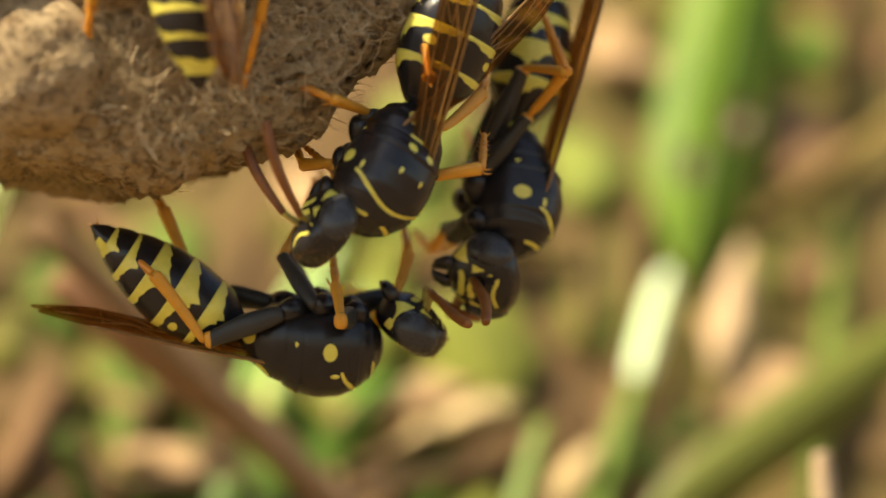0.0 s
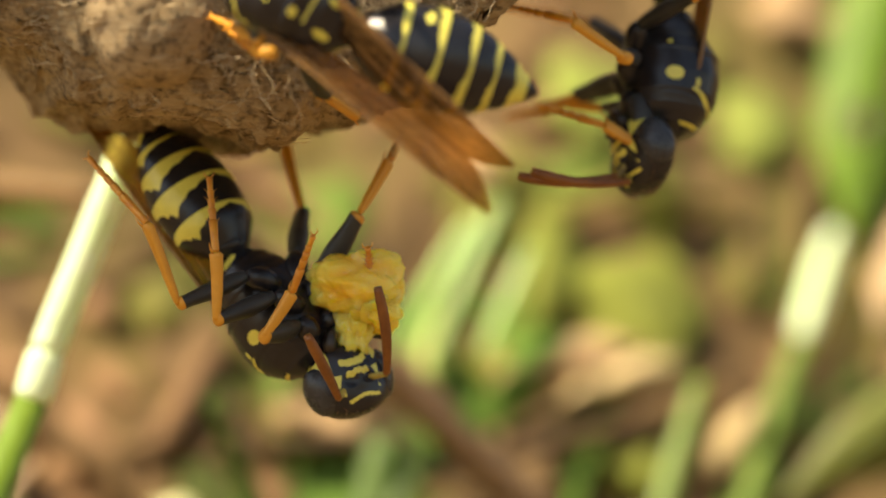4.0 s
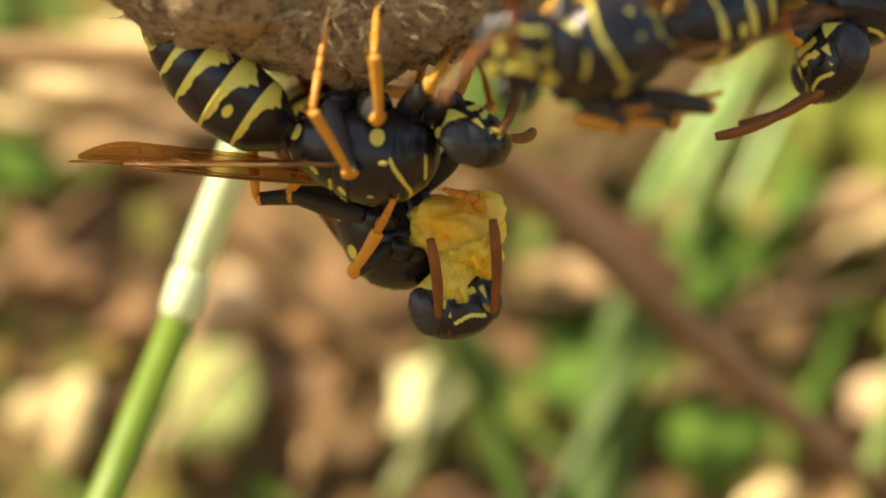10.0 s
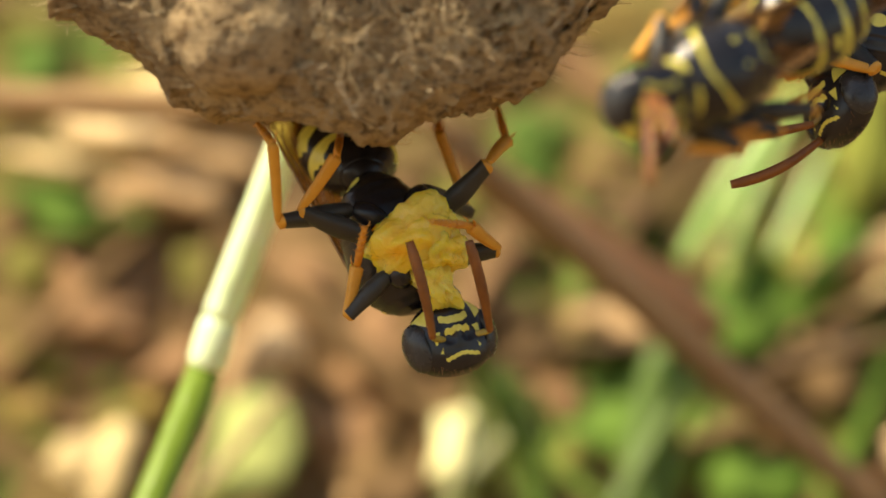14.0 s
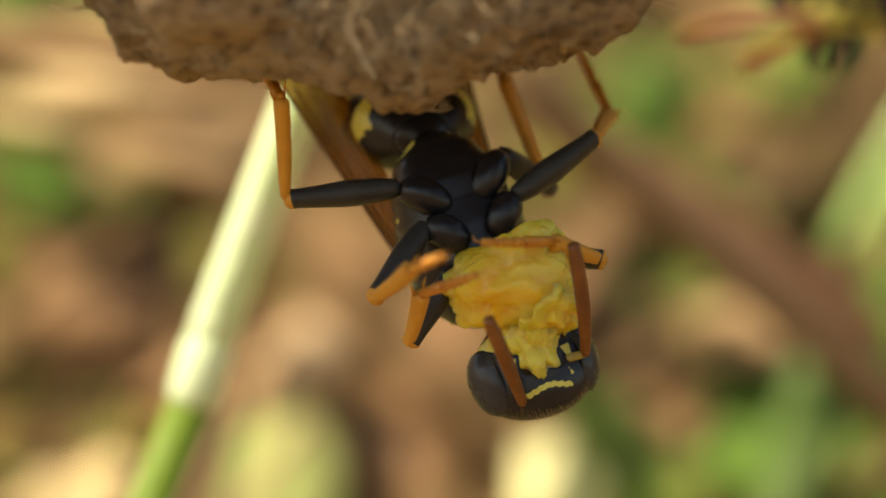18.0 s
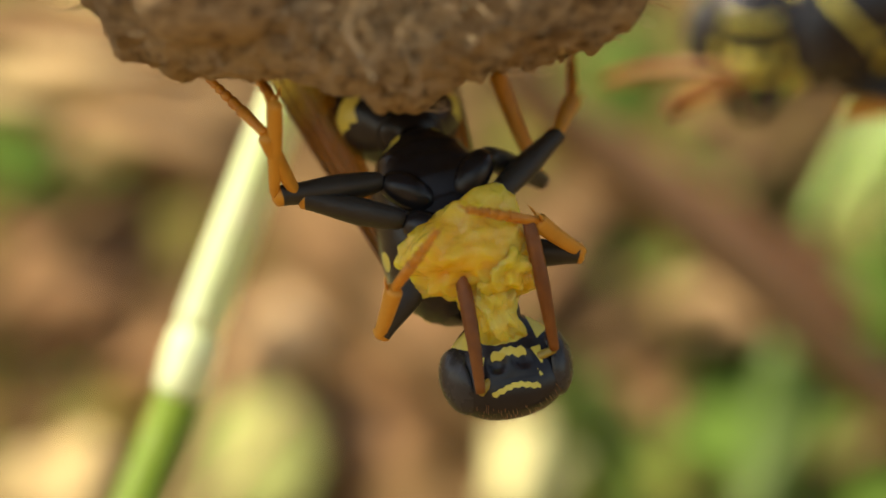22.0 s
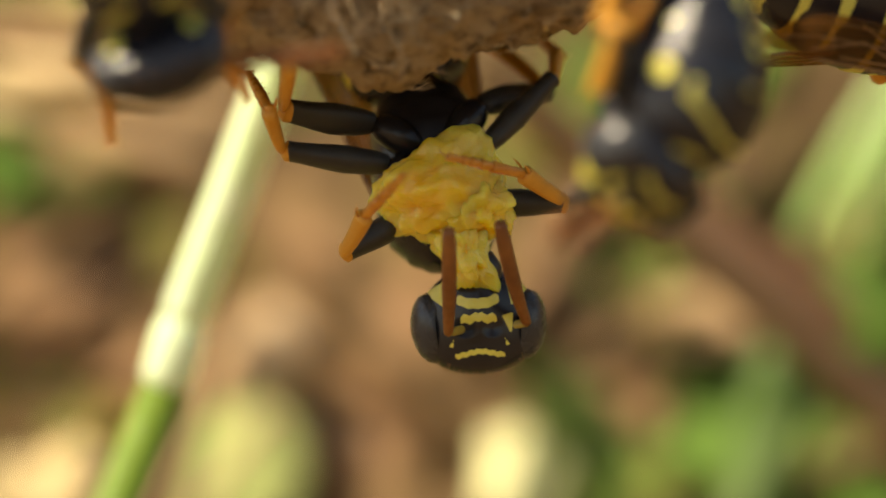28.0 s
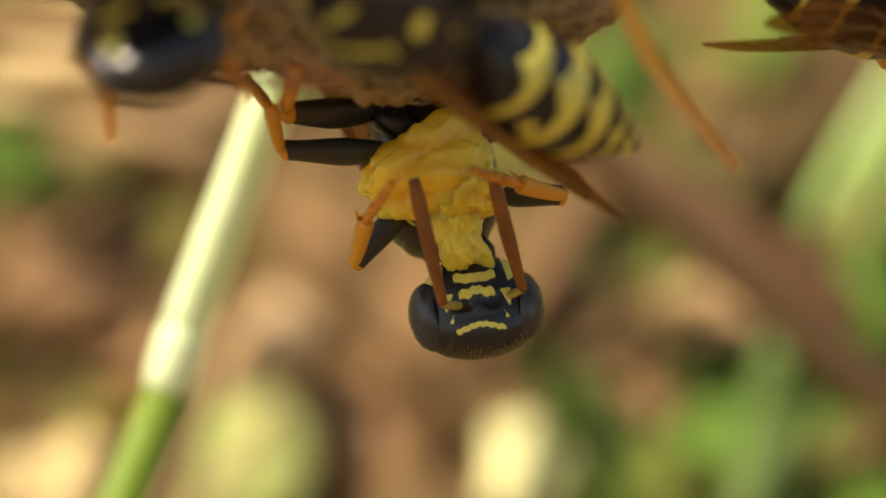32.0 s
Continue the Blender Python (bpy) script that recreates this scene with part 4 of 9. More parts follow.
flake(41.2, 13.6, 3.7, 4.2, 20, TANPINK, 1.5)
flake(43.0, 18.6, 3.3, 3.3, 0, GREEN, 1)
flake(33.2, 17.8, 4.5, 2.8, -20, PINK, 2)
flake(37.4, 1.6, 4.1, 2.7, 25, PINK, 2)
flake(15.2, -1.4, 5.6, 3.4, 0, GREEN, 1.5)
flake(9.3, -3.0, 3.9, 2.9, 0, BROWN, 1)
flake(5.5, -3.4, 3.4, 1.4, 20, UMBER, 1.5)
flake(19.2, -2.6, 4.3, 2.7, 20, UMBER, 1)
flake(13.5, 0.9, 4.9, 1.9, 0, TANPINK, 1.5)
flake(26.2, 8.6, 5.6, 0.7, -8, OLIVE, 3)
flake(25.2, -0.9, 6.7, 0.8, 22, BROWN, 3.5)
flake(27.3, -2.7, 4.1, 1.0, 50, PALE, 3.5)
flake(29.7, 5.6, 3.4, 3.4, 0, OLIVE, 1)
flake(30.9, 12.2, 4.5, 3.2, 0, LIME, 1)
flake(29.0, 15.6, 2.5, 3.0, 0, OLIVE, 1)
flake(8.9, 4.6, 3.2, 5.9, 10, OLIVE, 1)
flake(10.5, 7.8, 4.9, 3.9, 0, GREENL, 1)
flake(38.9, 7.5, 3.0, 3.0, 0, OLIVE, 1)
flake(17.8, 0.5, 3.9, 2.2, 0, OLIVE, 1)
flake(12.2, -1.1, 3.6, 2.2, -25, UMBER, 1.5)
flake(-12.8, -2.0, 4.8, 2.0, -15, TANPINK, 2.4)
flake(-9.7, -4.0, 3.5, 1.9, 20, TANPINK, 2.4)
flake(-4.4, -0.1, 3.0, 1.5, -20, TANPINK, 2)
flake(7.2, 1.7, 2.8, 1.7, 0, OLIVE, 1)
flake(9.5, 2.7, 4.5, 1.3, -20, UMBER, 1.5)
flake(10.1, 5.7, 5.0, 2.3, 0, BROWN, 1.2)
flake(1.2, -3.3, 2.9, 1.4, 0, BROWN, 1)
flake(-8.0, 0.1, 3.9, 2.2, 0, OLIVE, 1)
flake(7.9, -0.8, 1.7, 6.0, 5, GREENL, 2)
flake(3.8, 1.0, 4.1, 3.6, 0, BROWN, 1)
flake(34.2, -1.8, 4.8, 2.7, 30, BROWN, 1)
flake(40.5, 7.5, 3.7, 2.2, 30, TANPINK, 1)
flake(39.1, 11.6, 2.0, 5.0, -20, OLIVE, 1)
flake(-6.2, -6.5, 3.6, 2.6, 60, STRAWGREEN_LIT, 3.2)
flake(-5.2, -2.9, 2.6, 1.9, -25, PINKPALE, 3.2)
flake(-9.8, 8.0, 6.4, 1.7, -6, PALE, 3.2)
flake(-9.1, 5.3, 6.8, 1.2, -10, PINK, 1.5)
flake(-10.8, 3.6, 3.7, 1.5, -10, OLIVE, 1)
flake(10.8, 6.4, 2.7, 2.7, -20, GREENL, 1.5)
flake(20.2, 0.8, 6.8, 1.3, 16, PINK, 3)
flake(20.1, -1.2, 5.8, 1.0, 24, UMBER, 3)
flake(20.8, 4.9, 4.4, 3.2, 0, LIMED, 1)
flake(21.9, -7.5, 2.6, 1.9, 0, PINKPALE, 3.2)
flake(13.2, -7.0, 2.1, 4.1, 15, LIMED, 1.5)
flake(10.1, -7.0, 3.3, 5.0, 0, GREEN, 1)
flake(5.3, -7.5, 3.1, 5.0, 0, MOSSD, 1.5)
flake(9.5, -2.1, 3.9, 2.9, 0, GREEN, 1)
flake(-1.4, -3.6, 4.1, 6.3, 10, TANPINK, 1)
flake(9.7, 2.9, 2.4, 2.9, 0, UMBER, 1)
flake(18.6, 9.7, 4.4, 2.5, 0, OLIVE, 1.5)
flake(25.8, 9.2, 3.0, 4.7, 10, LIMED, 1.5)
flake(17.8, -4.1, 3.6, 2.2, -40, BROWN, 2.5)
flake(23.4, -4.1, 3.6, 1.7, 30, LIMED, 1.5)
flake(-11.3, -0.6, 2.2, 3.1, 0, TANPINK, 1)
flake(-10.7, -5.5, 1.9, 1.9, 0, STRAWBROWN, 1)


def scatter():
    """Small bits of leaf and grass between the larger pieces."""
    rnd = random.Random(21)
    for _ in range(760):
        x, z = rnd.uniform(-34, 56), rnd.uniform(-42, 50)
        tint = rnd.choice((BROWN, UMBER, TANPINK, TANPINK, TANPINK, BROWN, OLIVE, GREENL, GREEN, STRAWBROWN, PINK))
        flake(x, z, rnd.uniform(1.5, 6.5), rnd.uniform(0.5, 1.5), rnd.choice((-35, 20, 50, 75, 0)) + rnd.uniform(-18, 18), tint, rnd.uniform(0.3, 1.0))

    for _ in range(120):
        x, z = rnd.uniform(-34, 56), rnd.uniform(-36, 50)
        tint = rnd.choice((BROWN, UMBER, BROWN, TANPINK, OLIVE, GREENL, GREEN, STRAWBROWN, TANPINK, BROWN, LIMED))
        flake(x, z, rnd.uniform(6, 15), rnd.uniform(0.45, 1.1), rnd.choice((-38, -38, 42, 62, 14, 80)) + rnd.uniform(-12, 12), tint, rnd.uniform(1.0, 2.8))


def litter():
    labels = {"green": "loose green blades, moss and leaves on the bank, some tinted sunlit", "dry": "loose dry brown, pink and straw-coloured leaf pieces, some tinted sunlit or shaded"}
    for kind, (vs, fs, tints) in FLAKES.items():
        me = tint_mesh(mesh_of(kind + "_litter", vs, fs), tints)
        tagged(part(kind + "_litter", me, M_GROUND), labels[kind], "leaf litter", kind="stuff")


scatter()
ground()
litter()
strap("grass", (34.3, 53.0, 6.9), (39.2, 57.0, 25.1), 5.28, M_BLADE, "broad bright green grass blade with a brown fleck before the litter bank", "grass", 0.6)
# one stalk in two pieces: the upper one's pale tint stands in for sunlight
strap("grass", (31.0, 49.0, 1.8), (33.3, 52.0, 7.2), 1.16, M_SHEATH_LIT, "grass stalk below a blade before the litter bank, tinted pale as sunlit", "grass", 0.05)
strap("grass", (27.0, 43.0, -6.5), (31.1, 49.0, 2.1), 1.14, M_STEM, "green grass stalk rising from the litter in the shade", "grass", 0.1)
strap("grass", (27.8, 40.0, -6.0), (43.5, 44.0, 4.6), 3.06, M_OLIVE, "slanting olive-green grass blade before the litter bank", "grass", -0.4)
strap("straw", (30.3, 16.0, -7.5), (30.0, 16.0, -3.6), 0.95, M_STRAW, "broken pale straw stub standing in the litter", "straw", 0.05)
strap("stalk", (0.7, 30.0, 6.3), (21.5, 34.0, -11.5), 1.41, M_RUST, "long rusty-brown dry stalk slanting before the litter bank", "dry stalk", 0.3)
strap("dry_leaf", (2.3, 36.0, 4.6), (13.3, 38.0, -2.6), 1.95, M_REDLEAF, "reddish-brown dry leaf strap behind a slanting stalk", "dry leaf", -0.3)
strap("dry_leaf", (-19.4, 38.0, 7.1), (-1.6, 38.0, 6.5), 1.50, M_DRY, "broad brown dry leaf strap on the litter bank", "dry leaf", -0.4)
strap("dry_stalk", (12.4, 38.0, -5.0), (21.9, 40.0, -2.5), 0.70, M_RUSTD, "thin dark dry stalk lying across the litter bank", "dry stalk", 0.2)
strap("straw", (-9.4, 32.0, -11.1), (-7.4, 32.0, -4.0), 0.46, M_STRAWP, "thin pinkish straw blade standing before the bank", "straw", 0.2)
strap("straw", (-8.3, 34.0, -9.3), (-4.8, 34.0, -5.0), 0.46, M_STRAWP, "thin pinkish straw blade leaning before the bank", "straw", 0.2)
strap("dry_stalk", (1.1, 40.0, -11.7), (4.9, 42.0, -6.5), 1.41, M_OLIVE, "short olive stalk leaning out of the litter bank", "dry stalk", 0.2)
# dark blades have shade in their tint, the bright ones sunlight
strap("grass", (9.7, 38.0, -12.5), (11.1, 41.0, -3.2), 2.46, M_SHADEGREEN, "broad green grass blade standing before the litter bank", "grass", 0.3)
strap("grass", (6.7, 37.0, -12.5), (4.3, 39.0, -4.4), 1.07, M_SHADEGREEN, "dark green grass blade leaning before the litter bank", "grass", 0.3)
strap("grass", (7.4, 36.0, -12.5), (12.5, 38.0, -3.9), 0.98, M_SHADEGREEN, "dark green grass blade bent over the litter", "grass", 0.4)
strap("grass", (12.0, 44.0, 0.4), (15.9, 47.0, 6.7), 1.00, M_GRASS_LIT, "pale green grass blade with sunlight in its tint before the litter bank", "grass", 0.3)
strap("grass", (15.8, 44.0, 0.6), (18.3, 46.0, 5.5), 0.67, M_GRASS_LIT, "pale green grass blade with sunlight in its tint among others", "grass", 0.2)
strap("grass", (13.8, 45.0, 0.6), (17.1, 47.0, 7.7), 0.81, M_GRASS_LIT, "narrow green grass blade with sunlight in its tint among others", "grass", 0.2)
strap("grass", (20.5, 36.0, -11.6), (24.5, 40.0, -0.7), 1.02, M_STEM, "green grass stalk with a lit edge before the bank", "grass", 0.2)
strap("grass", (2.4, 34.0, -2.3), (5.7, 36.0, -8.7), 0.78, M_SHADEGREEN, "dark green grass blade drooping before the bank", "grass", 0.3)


# ---- what moves ----
def go(ob, rows):
    """Rows of seconds, place in millimetres and turn in degrees."""
    walk(ob, [(t, pose(x * MM, y * MM, z * MM, a, b, c)) for t, x, y, z, a, b, c in rows])


def motions():
    w = WASPS["feeder"]
    go(w["root"], [(0, 5.66, -0.07, -1.32, -167.1, 0.9, -3.9), (1, 5.44, -0.08, -1.53, -166.3, 2.7, -3.6), (2, 3.7, -0.06, -2.35, -164.9, 10.7, -3.9), (2.5, 1.84, 0.09, -2.67, -152.7, 31.4, -9), (3, 1.16, 0.21, -2.39, -153.2, 33.8, -13.3), (3.5, 0.5, 0.38, -1.94, -151.1, 49.9, -21.9), (4, -0.22, 0.41, -1.98, -148.8, 50.6, -26.1), (7, 0.83, 0.38, -1.24, -149.2, 54.3, -23.6), (8, 0.36, 0.36, -1.72, -147.8, 59.4, -23), (9, 0.44, 0.37, -1.75, -148.4, 59.6, -23.3), (9.5, 0.19, 0.38, -1.74, -150.9, 60.5, -24.8), (10, 0, 0.38, -0.7, -135.1, 55.8, -25.9), (11, 0.33, 0.39, -0.43, -137.7, 59.6, -27.3), (12, -0.07, 0.4, -0.25, -137.4, 58.7, -27.8), (12.5, -0.33, 0.39, 0.13, -142.3, 61.6, -31.5), (13, -0.09, 0.36, 0.4, -139.5, 61.2, -30.8), (14, -0.48, 0.36, 0.33, -143.1, 64.3, -33.1), (17, 0.26, 0.45, 0.82, -139.6, 66.2, -36.3), (18, 0.44, 0.42, 0.73, -136.2, 64.4, -32.3), (19, 0.39, 0.43, 0.64, -136.4, 65.4, -32.6), (20, 0.51, 0.42, 0.72, -135.2, 64.4, -31.1), (21, 0.28, 0.42, 0.63, -139.4, 67.3, -35.9), (22, 0.02, 0.41, 0.75, -142.5, 67, -38.7), (23, -0.16, 0.41, 0.71, -143.2, 68, -39.7), (24, -0.67, 0.38, 0.24, -139.2, 68.7, -35.9), (25, -0.88, 0.4, 0.79, -144.1, 69.4, -41.4), (28, 0.3, 0.43, 1.68, -148.4, 71.2, -53), (29, 0.22, 0.43, 1.78, -151.8, 72, -55.7), (30, 0.18, 0.43, 1.88, -151.8, 71.5, -56.5), (31, 0.41, 0.45, 2, -155.9, 71.2, -59.2), (32, 0.23, 0.42, 2.27, -153.6, 69.9, -57.1)])
    go(w["abdomen"], [(0, -2.5, 0, -0.35, 0, -31, 9), (1, -2.5, 0, -0.35, 0, -32, 9), (2, -2.5, 0, -0.35, 0, -31, 10), (2.5, -2.5, 0, -0.35, 0, -13, 5), (3, -2.5, 0, -0.35, 0, -5, 0), (3.5, -2.5, 0, -0.35, 0, 2, 4), (4, -2.5, 0, -0.35, 0, 3, 9), (7, -2.5, 0, -0.35, 0, 9, 13), (8, -2.5, 0, -0.35, 0, 9, 11), (9, -2.5, 0, -0.35, 0, 10, 11), (9.5, -2.5, 0, -0.35, 0, 11, 10), (10, -2.5, 0, -0.35, 0, 43, 21), (11, -2.5, 0, -0.35, 0, 43, 20), (12, -2.5, 0, -0.35, 0, 44, 20), (12.5, -2.5, 0, -0.35, 0, 44, 19), (13, -2.5, 0, -0.35, 0, 43, 16), (14, -2.5, 0, -0.35, 0, 44, 14), (17, -2.5, 0, -0.35, 0, 52, 11), (18, -2.5, 0, -0.35, 0, 51, 12), (19, -2.5, 0, -0.35, 0, 52, 12), (20, -2.5, 0, -0.35, 0, 51, 12), (21, -2.5, 0, -0.35, 0, 51, 11), (22, -2.5, 0, -0.35, 0, 51, 10), (23, -2.5, 0, -0.35, 0, 51, 10), (24, -2.5, 0, -0.35, 0, 50, 7), (25, -2.5, 0, -0.35, 0, 50, 7), (28, -2.5, 0, -0.35, 0, 52, -2), (29, -2.5, 0, -0.35, 0, 52, -2), (30, -2.5, 0, -0.35, 0, 52, -2), (31, -2.5, 0, -0.35, 0, 52, -2), (32, -2.5, 0, -0.35, 0, 52, -2)])
    go(w["head"], [(0, 3.68, -0.01, -0.99, 1, 57, 7), (1, 3.5, -0.04, -1.08, 2, 59, 7), (2, 3.51, -0.01, -1.02, 3, 64, 14), (2.5, 3.33, -0.16, -1, -24, 70, -8), (3, 3.38, -0.17, -0.85, 29.1, 68.4, 45.1), (3.5, 3.33, -0.21, -0.92, 54.7, 67.5, 62.1), (4, 3.66, -0.26, -0.7, 49.4, 66.7, 58.6), (7, 3.8, -0.48, -0.92, -8, 73.2, -2.6), (8, 3.88, -0.47, -0.84, -5.4, 76.8, -2.8), (9, 3.86, -0.44, -0.78, -9.2, 75.8, -6.5), (9.5, 3.81, -0.43, -0.79, -7.7, 76.8, -7.1), (10, 3.86, -0.58, -0.59, -12, 81, -2), (11, 3.87, -0.64, -0.7, -4, 84, 4), (12, 3.75, -0.66, -0.71, -5, 83, 3), (12.5, 3.78, -0.65, -0.68, -17, 87, -13), (13, 4, -0.63, -0.57, 14, 80, 21), (14, 4.01, -0.62, -0.59, 37, 87, 40), (17, 4.05, -0.27, -0.43, 176, 88, 176), (18, 4.12, -0.4, -0.43, -168, 88, -166), (19, 4.08, -0.4, -0.45, -171, 88, -169), (20, 4.08, -0.49, -0.48, -157, 83, -157), (21, 4.16, -0.33, -0.43, 152, 84, 153), (22, 4.1, -0.45, -0.44, 133, 82, 137), (23, 4.18, -0.29, -0.39, 107, 80, 114), (24, 4.23, -0.43, -0.42, 37, 73, 42), (25, 4.19, -0.49, -0.46, 35, 73, 42), (28, 4.15, -0.36, -0.37, 17, 76, 25), (29, 4.12, -0.35, -0.37, 17, 77, 26), (30, 4.11, -0.34, -0.36, 162, 82, 163), (31, 4.08, -0.36, -0.39, 27, 79, 28), (32, 4.08, -0.39, -0.35, 160, 83, 163)])
    go(w["scape_l"], [(0, 0.55, 0.32, 0.25, 0, 21, -2), (1, 0.55, 0.32, 0.25, -1, 23, -3), (2, 0.55, 0.32, 0.25, -1, -36, 2), (2.5, 0.55, 0.32, 0.25, 2, -17, -15), (3, 0.55, 0.32, 0.25, -6, -23, 27), (3.5, 0.55, 0.32, 0.25, 0, -2, 6), (4, 0.55, 0.32, 0.25, -23, -32, 72), (7, 0.55, 0.32, 0.25, -19, -62, 32), (8, 0.55, 0.32, 0.25, -131, -81, 138), (9, 0.55, 0.32, 0.25, -51, -61, 78), (9.5, 0.55, 0.32, 0.25, -65, -87, 67), (10, 0.55, 0.32, 0.25, -50, -32, 117), (11, 0.55, 0.32, 0.25, -15, -21, 69), (12, 0.55, 0.32, 0.25, -12, -17, 72), (12.5, 0.55, 0.32, 0.25, 1, 1, 50), (13, 0.55, 0.32, 0.25, -59, -43, 110), (14, 0.55, 0.32, 0.25, 1, 3, 52), (17, 0.55, 0.32, 0.25, -54, -40, 109), (18, 0.55, 0.32, 0.25, -88, -61, 117), (19, 0.55, 0.32, 0.25, -35, -41, 80), (20, 0.55, 0.32, 0.25, 6, 10, 60), (21, 0.55, 0.32, 0.25, 3, 31, 11), (22, 0.55, 0.32, 0.25, -32, -44, 70), (23, 0.55, 0.32, 0.25, -115, -75, 128), (24, 0.55, 0.32, 0.25, -48, -64, 71), (25, 0.55, 0.32, 0.25, -30, -44, 67), (28, 0.55, 0.32, 0.25, -2, -8, 32), (29, 0.55, 0.32, 0.25, -39, -41, 87), (30, 0.55, 0.32, 0.25, -4, -9, 51), (31, 0.55, 0.32, 0.25, -7, -16, 45), (32, 0.55, 0.32, 0.25, -3, -9, 42)])
    go(w["flagellum_l"], [(0, 1.44, 0.29, -0.09, -20, -21, 87), (1, 1.42, 0.27, -0.12, -15, -22, 71), (2, 1.32, 0.34, 0.81, 14, 23, 62), (2.5, 1.42, 0.08, 0.53, 6, 62, 10), (3, 1.33, 0.71, 0.62, 11, 43, 28), (3.5, 1.49, 0.41, 0.28, 12, 47, 27), (4, 0.8, 1.09, 0.75, 10, 36, 30), (7, 0.93, 0.56, 1.09, 77, 87, 80), (8, 0.44, 0.42, 1.19, 26, 65, 40), (9, 0.65, 0.77, 1.08, -11, 74, -14), (9.5, 0.57, 0.37, 1.2, 22, 41, 55), (10, 0.18, 1.04, 0.75, 3, 45, 8), (11, 0.87, 1.14, 0.6, 10, 53, 20), (12, 0.84, 1.18, 0.53, 6, 57, 10), (12.5, 1.16, 1.05, 0.23, 19, 59, 32), (13, 0.31, 0.98, 0.89, -1, 72, -2), (14, 1.13, 1.07, 0.21, 7, 64, 11), (17, 0.31, 1.01, 0.86, 68, 36, 128), (18, 0.34, 0.73, 1.08, 4, 27, 17), (19, 0.68, 1.02, 0.88, 1, 52, 2), (20, 1.02, 1.13, 0.09, 15, 52, 30), (21, 1.35, 0.48, -0.23, 5, 61, 9), (22, 0.78, 0.96, 0.91, -4, 70, -6), (23, 0.4, 0.51, 1.17, 4, 43, 9), (24, 0.68, 0.71, 1.11, -2, 56, -4), (25, 0.82, 0.95, 0.91, -4, 55, -8), (28, 1.35, 0.81, 0.39, -1, 46, -3), (29, 0.59, 1.04, 0.87, 1, 40, 3), (30, 1.14, 1.05, 0.4, 1, 38, 3), (31, 1.2, 0.97, 0.51, 3, 39, 8), (32, 1.25, 0.95, 0.39, 4, 43, 10)])
    go(w["scape_r"], [(0, 0.55, -0.32, 0.25, -1, 32, -4), (1, 0.55, -0.32, 0.25, -3, -39, 9), (2, 0.55, -0.32, 0.25, 26, -40, -64), (2.5, 0.55, -0.32, 0.25, 2, -14, -14), (3, 0.55, -0.32, 0.25, 5, -26, -20), (3.5, 0.55, -0.32, 0.25, 13, -40, -35), (4, 0.55, -0.32, 0.25, 6, -17, -37), (7, 0.55, -0.32, 0.25, -5, 25, -21), (8, 0.55, -0.32, 0.25, 1, -7, -21), (9, 0.55, -0.32, 0.25, 2, -8, -22), (9.5, 0.55, -0.32, 0.25, -1, 4, -22), (10, 0.55, -0.32, 0.25, 34, -48, -68), (11, 0.55, -0.32, 0.25, -1, 2, -62), (12, 0.55, -0.32, 0.25, 8, -8, -86), (12.5, 0.55, -0.32, 0.25, -11, 21, -57), (13, 0.55, -0.32, 0.25, 25, -36, -69), (14, 0.55, -0.32, 0.25, 5, -7, -68), (17, 0.55, -0.32, 0.25, 15, -28, -56), (18, 0.55, -0.32, 0.25, 5, -7, -71), (19, 0.55, -0.32, 0.25, 5, -7, -72), (20, 0.55, -0.32, 0.25, 9, -13, -70), (21, 0.55, -0.32, 0.25, -3, 4, -72), (22, 0.55, -0.32, 0.25, -4, 6, -76), (23, 0.55, -0.32, 0.25, 60, -55, -96), (24, 0.55, -0.32, 0.25, 14, -16, -81), (25, 0.55, -0.32, 0.25, 18, -21, -81), (28, 0.55, -0.32, 0.25, -3, 3, -85), (29, 0.55, -0.32, 0.25, 10, -20, -53), (30, 0.55, -0.32, 0.25, 1, -3, -34), (31, 0.55, -0.32, 0.25, 19, -21, -84), (32, 0.55, -0.32, 0.25, -11, 13, -78)])
